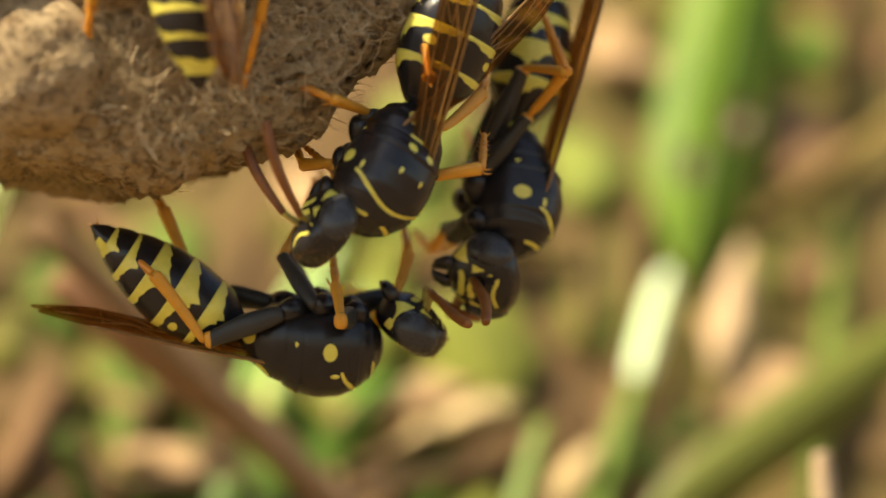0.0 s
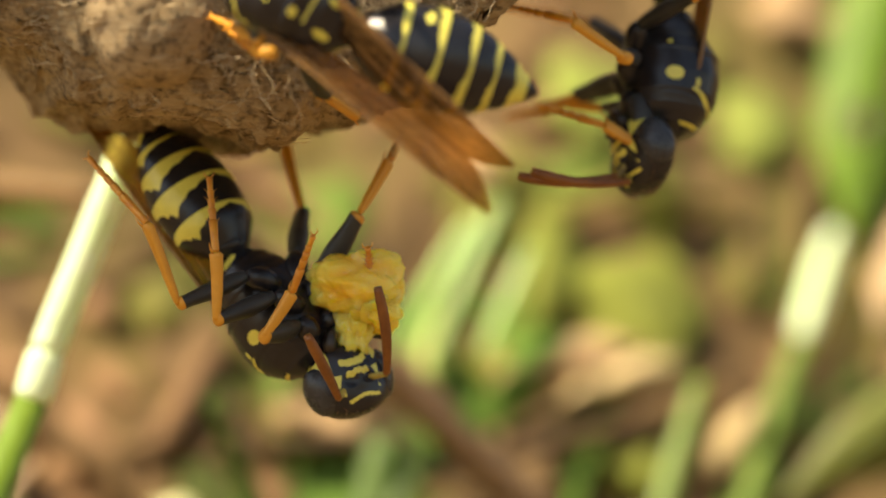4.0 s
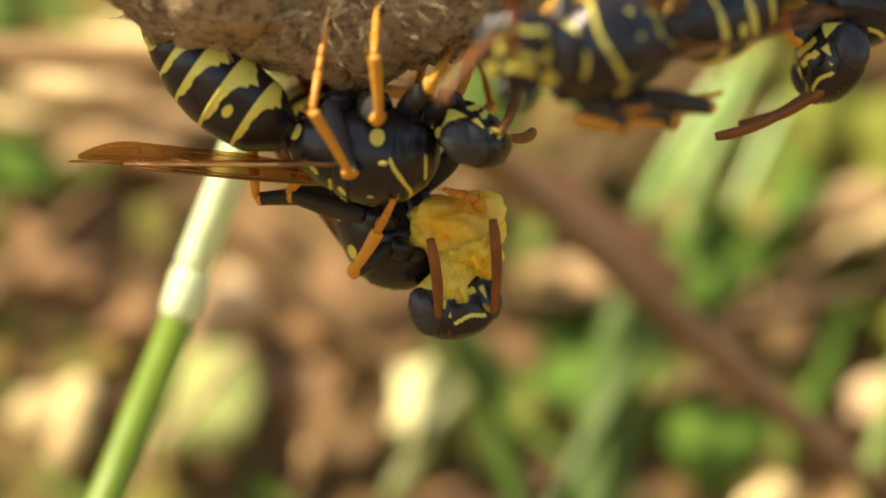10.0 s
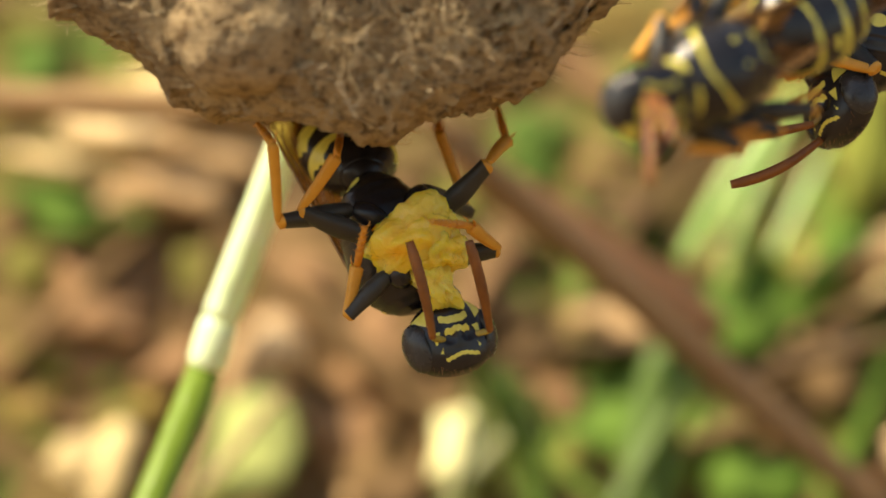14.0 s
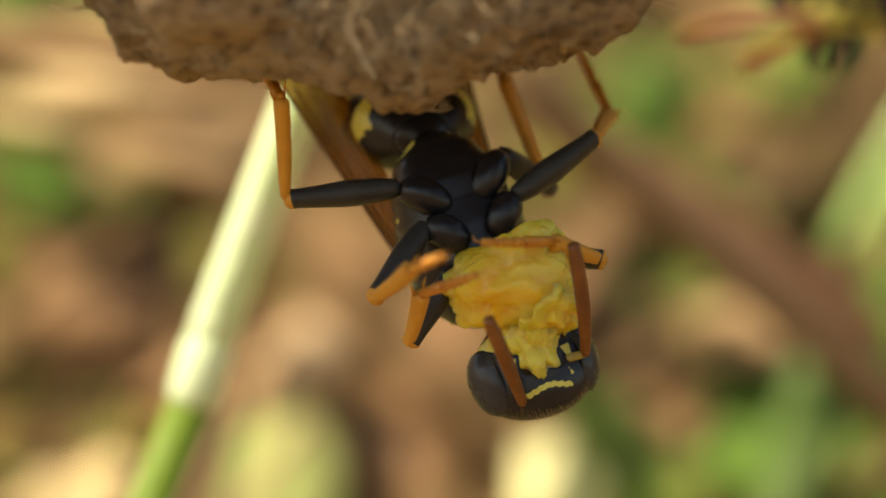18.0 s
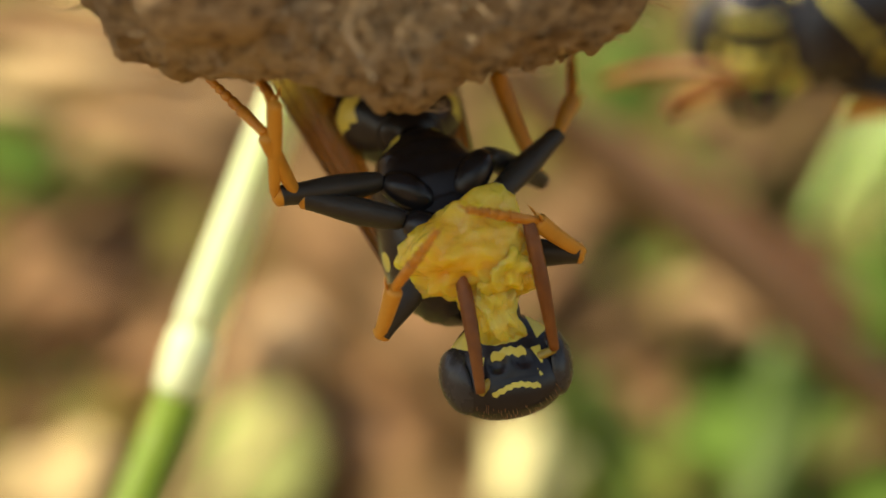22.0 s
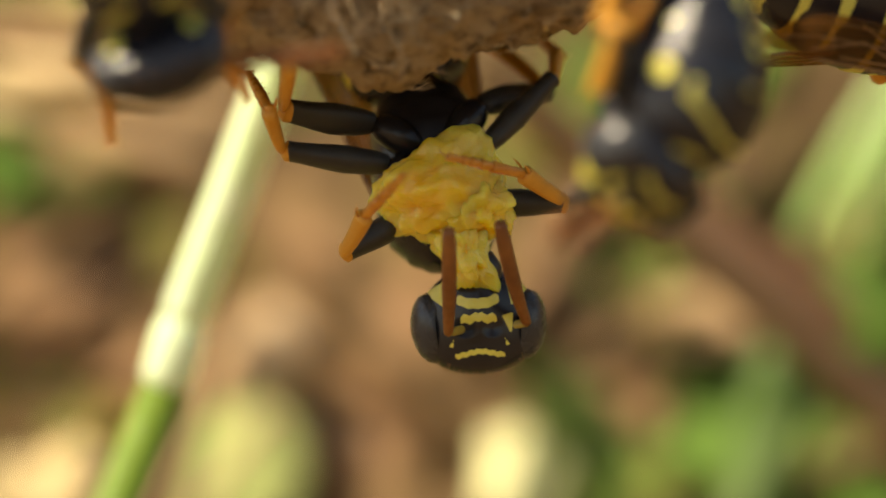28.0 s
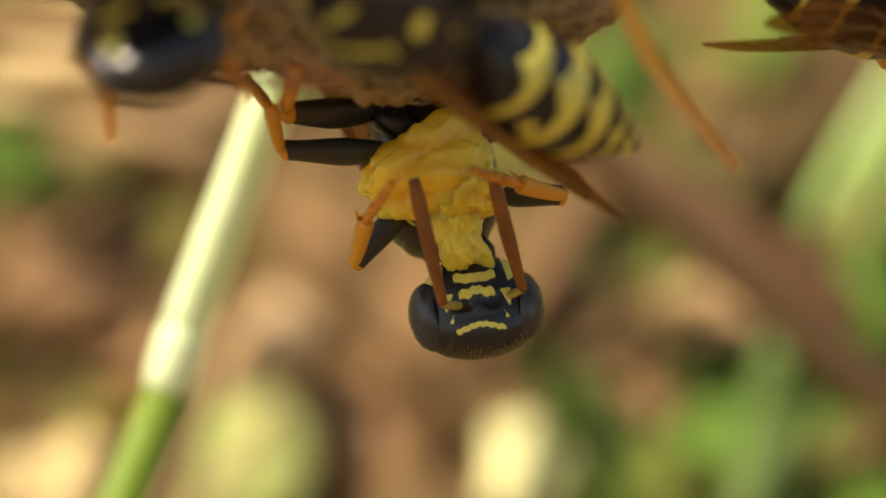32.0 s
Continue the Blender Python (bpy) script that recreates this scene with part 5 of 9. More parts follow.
    go(w["flagellum_r"], [(0, 1.35, -0.38, -0.25, 41, -45, -84), (1, 1.28, -0.21, 0.85, 4, -4, -102), (2, 0.86, -0.97, 0.86, -9, 14, -68), (2.5, 1.44, -0.55, 0.49, -8, 25, -35), (3, 1.35, -0.62, 0.67, -1, 45, -2), (3.5, 1.14, -0.73, 0.87, 15, 46, 34), (4, 1.28, -0.87, 0.52, 3, 48, 6), (7, 1.35, -0.63, -0.15, -6, 70, -9), (8, 1.43, -0.67, 0.36, 11, 51, 22), (9, 1.42, -0.67, 0.39, -6, 61, -10), (9.5, 1.43, -0.68, 0.18, 17, 47, 38), (10, 0.78, -0.91, 0.96, -1, 51, -2), (11, 1, -1.16, 0.22, 3, 53, 7), (12, 0.61, -1.26, 0.38, 9, 51, 19), (12.5, 1.03, -1.07, -0.08, 10, 40, 26), (13, 0.83, -1.04, 0.8, -4, 52, -7), (14, 0.9, -1.19, 0.37, 7, 52, 14), (17, 1.02, -1.01, 0.7, 3, 39, 7), (18, 0.85, -1.21, 0.37, 1, 36, 3), (19, 0.85, -1.22, 0.36, 0, 47, 1), (20, 0.87, -1.19, 0.47, -1, 53, -2), (21, 0.84, -1.22, 0.18, -7, 69, -10), (22, 0.78, -1.24, 0.16, 1, 56, 3), (23, 0.49, -0.87, 1.02, 7, 49, 15), (24, 0.69, -1.22, 0.51, 1, 42, 4), (25, 0.69, -1.19, 0.6, 3, 45, 6), (28, 0.64, -1.26, 0.19, 5, 45, 13), (29, 1.09, -1.03, 0.57, 12, 49, 26), (30, 1.33, -0.85, 0.31, 7, 37, 20), (31, 0.64, -1.2, 0.59, 3, 37, 9), (32, 0.74, -1.23, 0.03, 3, 34, 11)])
    go(w["femur_lf"], [(0, 1.3, 0.95, -1.4, 2, 1, 108), (1, 1.3, 0.95, -1.4, -1, -1, 104), (2, 1.3, 0.95, -1.4, -1, -1, 110), (2.5, 1.3, 0.95, -1.4, 19, 14, 107), (3, 1.3, 0.95, -1.4, 13, 10, 106), (3.5, 1.3, 0.95, -1.4, 14, 14, 93), (4, 1.3, 0.95, -1.4, 10, 10, 90), (7, 1.3, 0.95, -1.4, -9, -13, 69), (8, 1.3, 0.95, -1.4, -1, -2, 66), (9, 1.3, 0.95, -1.4, 4, 6, 68), (9.5, 1.3, 0.95, -1.4, -4, -5, 67), (10, 1.3, 0.95, -1.4, 15, 19, 78), (11, 1.3, 0.95, -1.4, 4, 5, 74), (12, 1.3, 0.95, -1.4, 0, 0, 70), (12.5, 1.3, 0.95, -1.4, -21, -24, 83), (13, 1.3, 0.95, -1.4, -12, -23, 57), (14, 1.3, 0.95, -1.4, -14, -22, 63), (17, 1.3, 0.95, -1.4, -10, -13, 71), (18, 1.3, 0.95, -1.4, -7, -14, 51), (19, 1.3, 0.95, -1.4, -8, -14, 59), (20, 1.3, 0.95, -1.4, -6, -13, 49), (21, 1.3, 0.95, -1.4, -7, -13, 55), (22, 1.3, 0.95, -1.4, -7, -14, 53), (23, 1.3, 0.95, -1.4, -8, -13, 64), (24, 1.3, 0.95, -1.4, -1, -2, 55), (25, 1.3, 0.95, -1.4, -4, -7, 53), (28, 1.3, 0.95, -1.4, 8, 13, 66), (29, 1.3, 0.95, -1.4, 7, 14, 51), (30, 1.3, 0.95, -1.4, -4, -7, 62), (31, 1.3, 0.95, -1.4, -4, -9, 52), (32, 1.3, 0.95, -1.4, -4, -9, 51)])
    go(w["tibia_lf"], [(0, 0.61, 3.14, -1.46, -36, 36, -91), (1, 0.73, 3.18, -1.38, -45, 39, -100), (2, 0.51, 3.11, -1.37, -82, 53, -120), (2.5, 0.64, 3.08, -1.97, 91, 58, 122), (3, 0.67, 3.12, -1.81, 89, 67, 113), (3.5, 1.19, 3.18, -1.94, 168, 77, 171), (4, 1.31, 3.21, -1.81, -78, 51, -118), (7, 2.1, 3.05, -0.89, -82, 38, -136), (8, 2.24, 3.05, -1.31, -81, 39, -135), (9, 2.15, 3.07, -1.65, -75, 43, -126), (9.5, 2.2, 3.06, -1.18, -75, 41, -128), (10, 1.77, 3.08, -2.15, -77, 51, -118), (11, 1.94, 3.15, -1.59, -57, 28, -131), (12, 2.07, 3.12, -1.4, -65, 28, -137), (12.5, 1.57, 3.04, -0.47, -80, 27, -149), (13, 2.45, 2.73, -0.52, -113, 36, -156), (14, 2.25, 2.85, -0.52, -76, 23, -151), (17, 2.03, 3.06, -0.87, -119, 60, -143), (18, 2.69, 2.7, -0.85, -136, 62, -153), (19, 2.44, 2.87, -0.84, -104, 53, -138), (20, 2.78, 2.63, -0.86, 175, 73, 177), (21, 2.57, 2.79, -0.87, -146, 49, -164), (22, 2.64, 2.74, -0.86, -139, 63, -154), (23, 2.27, 2.97, -0.9, -140, 63, -155), (24, 2.61, 2.84, -1.33, -102, 52, -137), (25, 2.67, 2.77, -1.12, -95, 52, -132), (28, 2.23, 2.99, -1.9, -106, 67, -128), (29, 2.7, 2.69, -1.96, -131, 69, -145), (30, 2.37, 2.96, -1.12, -109, 59, -136), (31, 2.71, 2.73, -1.04, -142, 66, -155), (32, 2.73, 2.71, -1.03, -139, 66, -152)])
    go(w["tarsus_lf"], [(0, 0.58, 1.6, -2.57, -23, 24, -87), (1, 0.48, 1.72, -2.57, -23, 23, -90), (2, -0.05, 2.12, -2.9, -24, 20, -100), (2.5, 0.11, 3.92, -3.58, 67, 51, 109), (3, 0.38, 3.81, -3.55, 65, 59, 96), (3.5, 0.77, 3.25, -3.79, -123, 79, -132), (4, 0.74, 2.16, -3.29, 178, 74, 178), (7, 1.02, 2.01, -2.07, -159, 57, -168), (8, 1.2, 2, -2.51, -98, 67, -121), (9, 1.32, 1.95, -2.93, -104, 59, -133), (9.5, 1.31, 1.92, -2.42, -98, 53, -133), (10, 1.21, 2.02, -3.62, 106, 88, 108), (11, 0.84, 1.88, -2.48, -156, 68, -164), (12, 0.83, 1.98, -2.28, -128, 67, -144), (12.5, 0.12, 2.15, -1.32, 134, 45, 160), (13, 1.05, 2.11, -1.63, 136, 74, 146), (14, 0.72, 2, -1.26, 152, 76, 158), (17, 1.27, 2.48, -2.51, -114, 61, -138), (18, 1.9, 2.29, -2.52, -39, 65, -59), (19, 1.59, 2.09, -2.35, -114, 66, -134), (20, 2.24, 2.66, -2.69, -147, 72, -155), (21, 1.37, 2.45, -2.3, -136, 78, -144), (22, 1.87, 2.36, -2.56, -99, 65, -123), (23, 1.51, 2.61, -2.59, -90, 62, -119), (24, 1.74, 2.04, -2.82, -75, 57, -109), (25, 1.9, 1.9, -2.62, -72, 59, -104), (28, 1.77, 2.39, -3.64, -81, 68, -104), (29, 2.13, 2.3, -3.73, -157, 79, -160), (30, 1.67, 2.28, -2.75, -86, 63, -114), (31, 2.02, 2.4, -2.77, -118, 86, -121), (32, 2.06, 2.35, -2.77, -90, 77, -103)])
    go(w["femur_rf"], [(0, 1.3, -0.95, -1.4, -3, 14, -22), (1, 1.3, -0.95, -1.4, -6, 19, -38), (2, 1.3, -0.95, -1.4, -9, 24, -42), (2.5, 1.3, -0.95, -1.4, -25, 37, -68), (3, 1.3, -0.95, -1.4, -23, 60, -39), (3.5, 1.3, -0.95, -1.4, -23, 33, -69), (4, 1.3, -0.95, -1.4, -4, 18, -28), (7, 1.3, -0.95, -1.4, -50, 47, -93), (8, 1.3, -0.95, -1.4, -46, 47, -90), (9, 1.3, -0.95, -1.4, -35, 43, -76), (9.5, 1.3, -0.95, -1.4, -41, 45, -84), (10, 1.3, -0.95, -1.4, -9, 18, -52), (11, 1.3, -0.95, -1.4, -15, 24, -63), (12, 1.3, -0.95, -1.4, -19, 26, -72), (12.5, 1.3, -0.95, -1.4, -26, 29, -82), (13, 1.3, -0.95, -1.4, -15, 22, -67), (14, 1.3, -0.95, -1.4, -18, 24, -74), (17, 1.3, -0.95, -1.4, -7, 12, -56), (18, 1.3, -0.95, -1.4, -6, 10, -61), (19, 1.3, -0.95, -1.4, -9, 15, -63), (20, 1.3, -0.95, -1.4, 2, -3, -60), (21, 1.3, -0.95, -1.4, 4, -5, -79), (22, 1.3, -0.95, -1.4, -10, 15, -69), (23, 1.3, -0.95, -1.4, 3, -5, -65), (24, 1.3, -0.95, -1.4, -11, 15, -69), (25, 1.3, -0.95, -1.4, -10, 15, -67), (28, 1.3, -0.95, -1.4, -8, 10, -76), (29, 1.3, -0.95, -1.4, -8, 10, -78), (30, 1.3, -0.95, -1.4, -8, 10, -77), (31, 1.3, -0.95, -1.4, -6, 9, -71), (32, 1.3, -0.95, -1.4, -7, 9, -74)])
    go(w["tibia_rf"], [(0, 3.37, -1.78, -1.95, -32, 51, -62), (1, 3.02, -2.28, -2.14, -22, 33, -67), (2, 2.87, -2.34, -2.35, -26, 33, -75), (2.5, 1.98, -2.66, -2.78, -13, 8, -120), (3, 2.19, -1.68, -3.39, -12, 6, -122), (3.5, 2, -2.75, -2.65, 167, 21, 177), (4, 3.24, -1.98, -2.1, -173, 23, -179), (7, 1.21, -2.52, -3.08, 43, 26, 118), (8, 1.31, -2.53, -3.07, 44, 35, 104), (9, 1.69, -2.58, -2.97, 44, 26, 120), (9.5, 1.46, -2.58, -3.01, 32, 22, 113), (10, 2.64, -2.68, -2.11, 110, 50, 144), (11, 2.27, -2.82, -2.32, 78, 44, 127), (12, 1.95, -2.9, -2.43, 71, 42, 123), (12.5, 1.57, -2.93, -2.53, 53, 34, 118), (13, 2.12, -2.92, -2.27, 75, 45, 123), (14, 1.89, -2.97, -2.33, 66, 39, 122), (17, 2.57, -2.8, -1.89, 66, 38, 125), (18, 2.41, -2.93, -1.79, 50, 33, 115), (19, 2.33, -2.92, -1.99, 60, 40, 116), (20, 2.44, -2.95, -1.27, 71, 38, 128), (21, 1.76, -3.2, -1.2, 53, 31, 122), (22, 2.11, -3.02, -1.99, 62, 34, 126), (23, 2.27, -3.03, -1.22, 66, 36, 126), (24, 2.08, -3.02, -2.01, 84, 50, 125), (25, 2.18, -2.99, -1.98, 86, 54, 123), (28, 1.86, -3.14, -1.8, 69, 45, 118), (29, 1.78, -3.16, -1.81, 59, 44, 109), (30, 1.8, -3.16, -1.8, 59, 44, 109), (31, 2.05, -3.1, -1.75, 65, 52, 105), (32, 1.93, -3.13, -1.76, 48, 44, 95)])
    go(w["tarsus_rf"], [(0, 3.94, -2.83, -3.43, -23, 23, -91), (1, 3.66, -3.74, -3.18, -23, 22, -93), (2, 3.29, -3.87, -3.4, -23, 20, -98), (2.5, 1.04, -4.29, -3.03, 23, -10, -131), (3, 1.18, -3.27, -3.6, 30, -13, -134), (3.5, 0.23, -2.67, -3.34, 59, 45, 108), (4, 1.49, -2.02, -2.85, 76, 56, 112), (7, 0.4, -1.02, -3.92, 36, 29, 103), (8, 0.95, -1.03, -4.17, 15, 13, 98), (9, 0.84, -1.11, -3.82, 10, 10, 89), (9.5, 0.79, -0.95, -3.72, 43, 36, 102), (10, 1.64, -1.95, -3.56, 53, 47, 98), (11, 1.45, -1.74, -3.66, 47, 34, 110), (12, 1.17, -1.72, -3.7, 47, 35, 109), (12.5, 0.84, -1.53, -3.58, 45, 38, 101), (13, 1.39, -1.79, -3.62, 39, 37, 93), (14, 1.1, -1.73, -3.54, 40, 38, 93), (17, 1.71, -1.56, -3.05, 42, 33, 105), (18, 1.72, -1.49, -2.82, 35, 32, 95), (19, 1.69, -1.61, -3.2, 53, 53, 90), (20, 1.5, -1.77, -2.44, 67, 49, 111), (21, 0.91, -1.81, -2.18, 47, 54, 82), (22, 1.2, -1.75, -3.06, 41, 34, 101), (23, 1.36, -1.79, -2.34, 36, 23, 115), (24, 1.38, -2.02, -3.47, 40, 38, 93), (25, 1.58, -2.05, -3.52, 45, 40, 97), (28, 1.24, -1.96, -3.15, 44, 37, 100), (29, 1.34, -1.87, -3.14, 38, 37, 91), (30, 1.36, -1.87, -3.12, 38, 37, 92), (31, 1.76, -1.97, -3.25, 34, 46, 71), (32, 1.82, -1.78, -3.08, 52, 55, 87)])
    go(w["femur_lm"], [(0, -0.05, 1.25, -1.65, -54, 35, -117), (1, -0.05, 1.25, -1.65, -161, 49, -171), (2, -0.05, 1.25, -1.65, -38, 20, -126), (2.5, -0.05, 1.25, -1.65, 19, 11, 120), (3, -0.05, 1.25, -1.65, 28, 18, 116), (3.5, -0.05, 1.25, -1.65, 45, 29, 117), (4, -0.05, 1.25, -1.65, -7, -7, 93), (7, -0.05, 1.25, -1.65, -7, -6, 99), (8, -0.05, 1.25, -1.65, -3, -3, 89), (9, -0.05, 1.25, -1.65, -4, -4, 88), (9.5, -0.05, 1.25, -1.65, -1, -1, 84), (10, -0.05, 1.25, -1.65, -5, -2, 134), (11, -0.05, 1.25, -1.65, -11, -5, 132), (12, -0.05, 1.25, -1.65, -1, -1, 138), (12.5, -0.05, 1.25, -1.65, -7, -3, 132), (13, -0.05, 1.25, -1.65, -6, -3, 130), (14, -0.05, 1.25, -1.65, 17, 9, 123), (17, -0.05, 1.25, -1.65, 1, 1, 116), (18, -0.05, 1.25, -1.65, 7, 14, 54), (19, -0.05, 1.25, -1.65, 9, 15, 61), (20, -0.05, 1.25, -1.65, -8, -9, 90), (21, -0.05, 1.25, -1.65, 1, 1, 117), (22, -0.05, 1.25, -1.65, 1, 1, 117), (23, -0.05, 1.25, -1.65, 3, 2, 117), (24, -0.05, 1.25, -1.65, 21, 18, 97), (25, -0.05, 1.25, -1.65, 35, 34, 92), (28, -0.05, 1.25, -1.65, 7, 6, 106), (29, -0.05, 1.25, -1.65, 6, 5, 103), (30, -0.05, 1.25, -1.65, 6, 5, 101), (31, -0.05, 1.25, -1.65, 6, 5, 103), (32, -0.05, 1.25, -1.65, 4, 4, 99)])
    go(w["tibia_lm"], [(0, -1.14, -0.87, -3.3, -15, 24, -63), (1, -1.92, 0.96, -3.85, -9, 15, -62), (2, -1.65, -0.96, -2.63, 20, -21, -88), (2.5, -1.47, 3.72, -2.21, -114, 70, -131), (3, -1.24, 3.74, -2.53, -106, 70, -125), (3.5, -1.19, 3.52, -3.05, -92, 61, -121), (4, -0.18, 4.13, -1.31, -141, 41, -165), (7, -0.52, 4.09, -1.33, -103, 37, -150), (8, 0.03, 4.15, -1.52, 41, 46, 83), (9, 0.07, 4.14, -1.45, -115, 63, -138), (9.5, 0.24, 4.13, -1.58, -118, 62, -140), (10, -2.08, 3.32, -1.53, -85, 63, -112), (11, -1.98, 3.4, -1.41, -93, 48, -135), (12, -2.21, 3.18, -1.62, -91, 68, -113), (12.5, -2, 3.39, -1.49, 84, 84, 91), (13, -1.91, 3.47, -1.5, -72, 38, -129), (14, -1.6, 3.66, -2.11, -77, 43, -127), (17, -1.31, 3.86, -1.69, 94, 35, 147), (18, 1.58, 3.54, -2.37, -58, 75, -73), (19, 1.29, 3.71, -2.39, -90, 59, -120), (20, -0.03, 4.12, -1.22, 84, 67, 108), (21, -1.37, 3.83, -1.69, 107, 44, 147), (22, -1.34, 3.84, -1.7, 119, 49, 150), (23, -1.38, 3.83, -1.73, 123, 53, 150), (24, -0.41, 3.98, -2.56, 60, 81, 68), (25, -0.13, 3.65, -3.27, -70, 47, -116), (28, -0.84, 4.03, -1.93, 131, 77, 140), (29, -0.69, 4.07, -1.9, 143, 76, 150), (30, -0.63, 4.08, -1.88, 148, 76, 155), (31, -0.68, 4.07, -1.88, 123, 79, 133), (32, -0.49, 4.11, -1.84, 131, 80, 138)])
    go(w["tarsus_lm"], [(0, -0.11, -2.91, -4.31, -19, 24, -75), (1, -0.81, -1.17, -4.51, -15, 19, -77), (2, -1.58, -3.29, -1.74, -38, 32, -101), (2.5, -2.03, 3.08, -4.56, -56, 44, -105), (3, -1.72, 3.04, -4.88, -51, 74, -65), (3.5, -1.82, 2.47, -5.23, -63, 52, -103), (4, -2.01, 3.64, -2.93, -26, 8, -146), (7, -2.24, 3.1, -2.84, 3, -1, -143), (8, 0.25, 5.88, -3.3, 75, -44, -124), (9, -0.77, 3.37, -3.68, 10, 79, 12), (9.5, -0.65, 3.39, -3.79, 12, 80, 14), (10, -2.49, 2.28, -3.77, 36, -26, -108), (11, -3.16, 2.21, -3.26, 45, -34, -107), (12, -2.58, 2.32, -3.94, 73, -44, -123), (12.5, -2, 3.66, -3.98, 47, -26, -124), (13, -3.14, 1.94, -3.05, 89, -44, -135), (14, -2.7, 2.2, -3.82, 93, -45, -137), (17, -3.04, 4.96, -3.13, -144, -39, 167), (18, 1.78, 2.9, -4.78, 1, 77, 1), (19, 0.65, 2.61, -4.54, -30, 66, -45), (20, -0.33, 5.05, -3.52, 173, -63, -175), (21, -2.87, 4.81, -3.44, -151, -38, 170), (22, -2.78, 4.66, -3.57, -150, -40, 169), (23, -2.68, 4.59, -3.72, -153, -40, 170), (24, -0.26, 4.34, -5.03, 156, -68, -163), (25, -0.88, 2.13, -5.1, 86, -46, -132), (28, -1.27, 4.38, -4.37, -173, -54, 177), (29, -1.2, 4.36, -4.33, -172, -53, 176), (30, -1.18, 4.35, -4.31, -172, -53, 176), (31, -1.01, 4.44, -4.33, -166, -56, 172), (32, -0.82, 4.4, -4.3, -167, -54, 173)])
    go(w["femur_rm"], [(0, -0.05, -1.25, -1.65, -29, 26, -97), (1, -0.05, -1.25, -1.65, -40, 29, -109), (2, -0.05, -1.25, -1.65, -24, 16, -111), (2.5, -0.05, -1.25, -1.65, -93, 39, -143), (3, -0.05, -1.25, -1.65, -113, 71, -130), (3.5, -0.05, -1.25, -1.65, -109, 60, -135), (4, -0.05, -1.25, -1.65, -87, 57, -120), (7, -0.05, -1.25, -1.65, -93, 46, -136), (8, -0.05, -1.25, -1.65, -98, 46, -139), (9, -0.05, -1.25, -1.65, -102, 45, -143), (9.5, -0.05, -1.25, -1.65, -101, 45, -142), (10, -0.05, -1.25, -1.65, -46, 35, -108), (11, -0.05, -1.25, -1.65, -49, 36, -110), (12, -0.05, -1.25, -1.65, -46, 36, -106), (12.5, -0.05, -1.25, -1.65, -51, 36, -111), (13, -0.05, -1.25, -1.65, -48, 33, -112), (14, -0.05, -1.25, -1.65, -50, 33, -115), (17, -0.05, -1.25, -1.65, -8, 5, -120), (18, -0.05, -1.25, -1.65, -5, 4, -107), (19, -0.05, -1.25, -1.65, 0, 0, -111), (20, -0.05, -1.25, -1.65, 5, -3, -112), (21, -0.05, -1.25, -1.65, 23, -13, -121), (22, -0.05, -1.25, -1.65, 21, -12, -121), (23, -0.05, -1.25, -1.65, 25, -13, -124), (24, -0.05, -1.25, -1.65, -40, 26, -116), (25, -0.05, -1.25, -1.65, -36, 26, -109), (28, -0.05, -1.25, -1.65, 10, -5, -127), (29, -0.05, -1.25, -1.65, 37, -18, -129), (30, -0.05, -1.25, -1.65, 38, -19, -129), (31, -0.05, -1.25, -1.65, 35, -17, -129), (32, -0.05, -1.25, -1.65, 44, -23, -126)])
    go(w["tibia_rm"], [(0, -0.36, -3.84, -2.91, -19, 32, -60), (1, -0.86, -3.65, -3.06, -12, 20, -63), (2, -1.06, -3.84, -2.46, -24, 33, -70), (2.5, -1.85, -2.61, -3.47, -12, 13, -88), (3, -0.66, -1.98, -4.39, -71, 50, -114), (3.5, -1.07, -2.27, -4.16, -80, 40, -133), (4, -0.84, -2.61, -4.09, -39, 24, -118), (7, -1.48, -2.64, -3.75, -22, 14, -116), (8, -1.57, -2.56, -3.75, -63, 21, -146), (9, -1.68, -2.49, -3.7, -18, 9, -128), (9.5, -1.67, -2.5, -3.71, -12, 6, -125), (10, -0.78, -3.52, -3.3, 57, -36, -118), (11, -0.85, -3.47, -3.33, 51, -32, -119), (12, -0.69, -3.52, -3.34, 47, -29, -119), (12.5, -0.88, -3.43, -3.37, 43, -25, -122), (13, -0.97, -3.5, -3.24, 63, -37, -123), (14, -1.09, -3.45, -3.23, 63, -37, -122), (17, -1.49, -3.75, -1.89, 94, -47, -136), (18, -0.92, -4.01, -1.84, 93, -53, -130), (19, -1.1, -3.95, -1.66, 90, -53, -127), (20, -1.14, -3.93, -1.49, 91, -53, -128), (21, -1.49, -3.68, -0.99, 90, -53, -127), (22, -1.51, -3.68, -1.04, 93, -46, -136), (23, -1.64, -3.58, -0.98, 101, -48, -140), (24, -1.2, -3.59, -2.91, 104, -52, -139), (25, -0.9, -3.72, -2.92, 111, -51, -144), (28, -1.79, -3.56, -1.39, 143, -59, -159), (29, -1.8, -3.39, -0.76, 122, -57, -146), (30, -1.77, -3.39, -0.72, 122, -57, -146), (31, -1.79, -3.4, -0.79, 129, -56, -151), (32, -1.63, -3.4, -0.51, 121, -58, -145)])
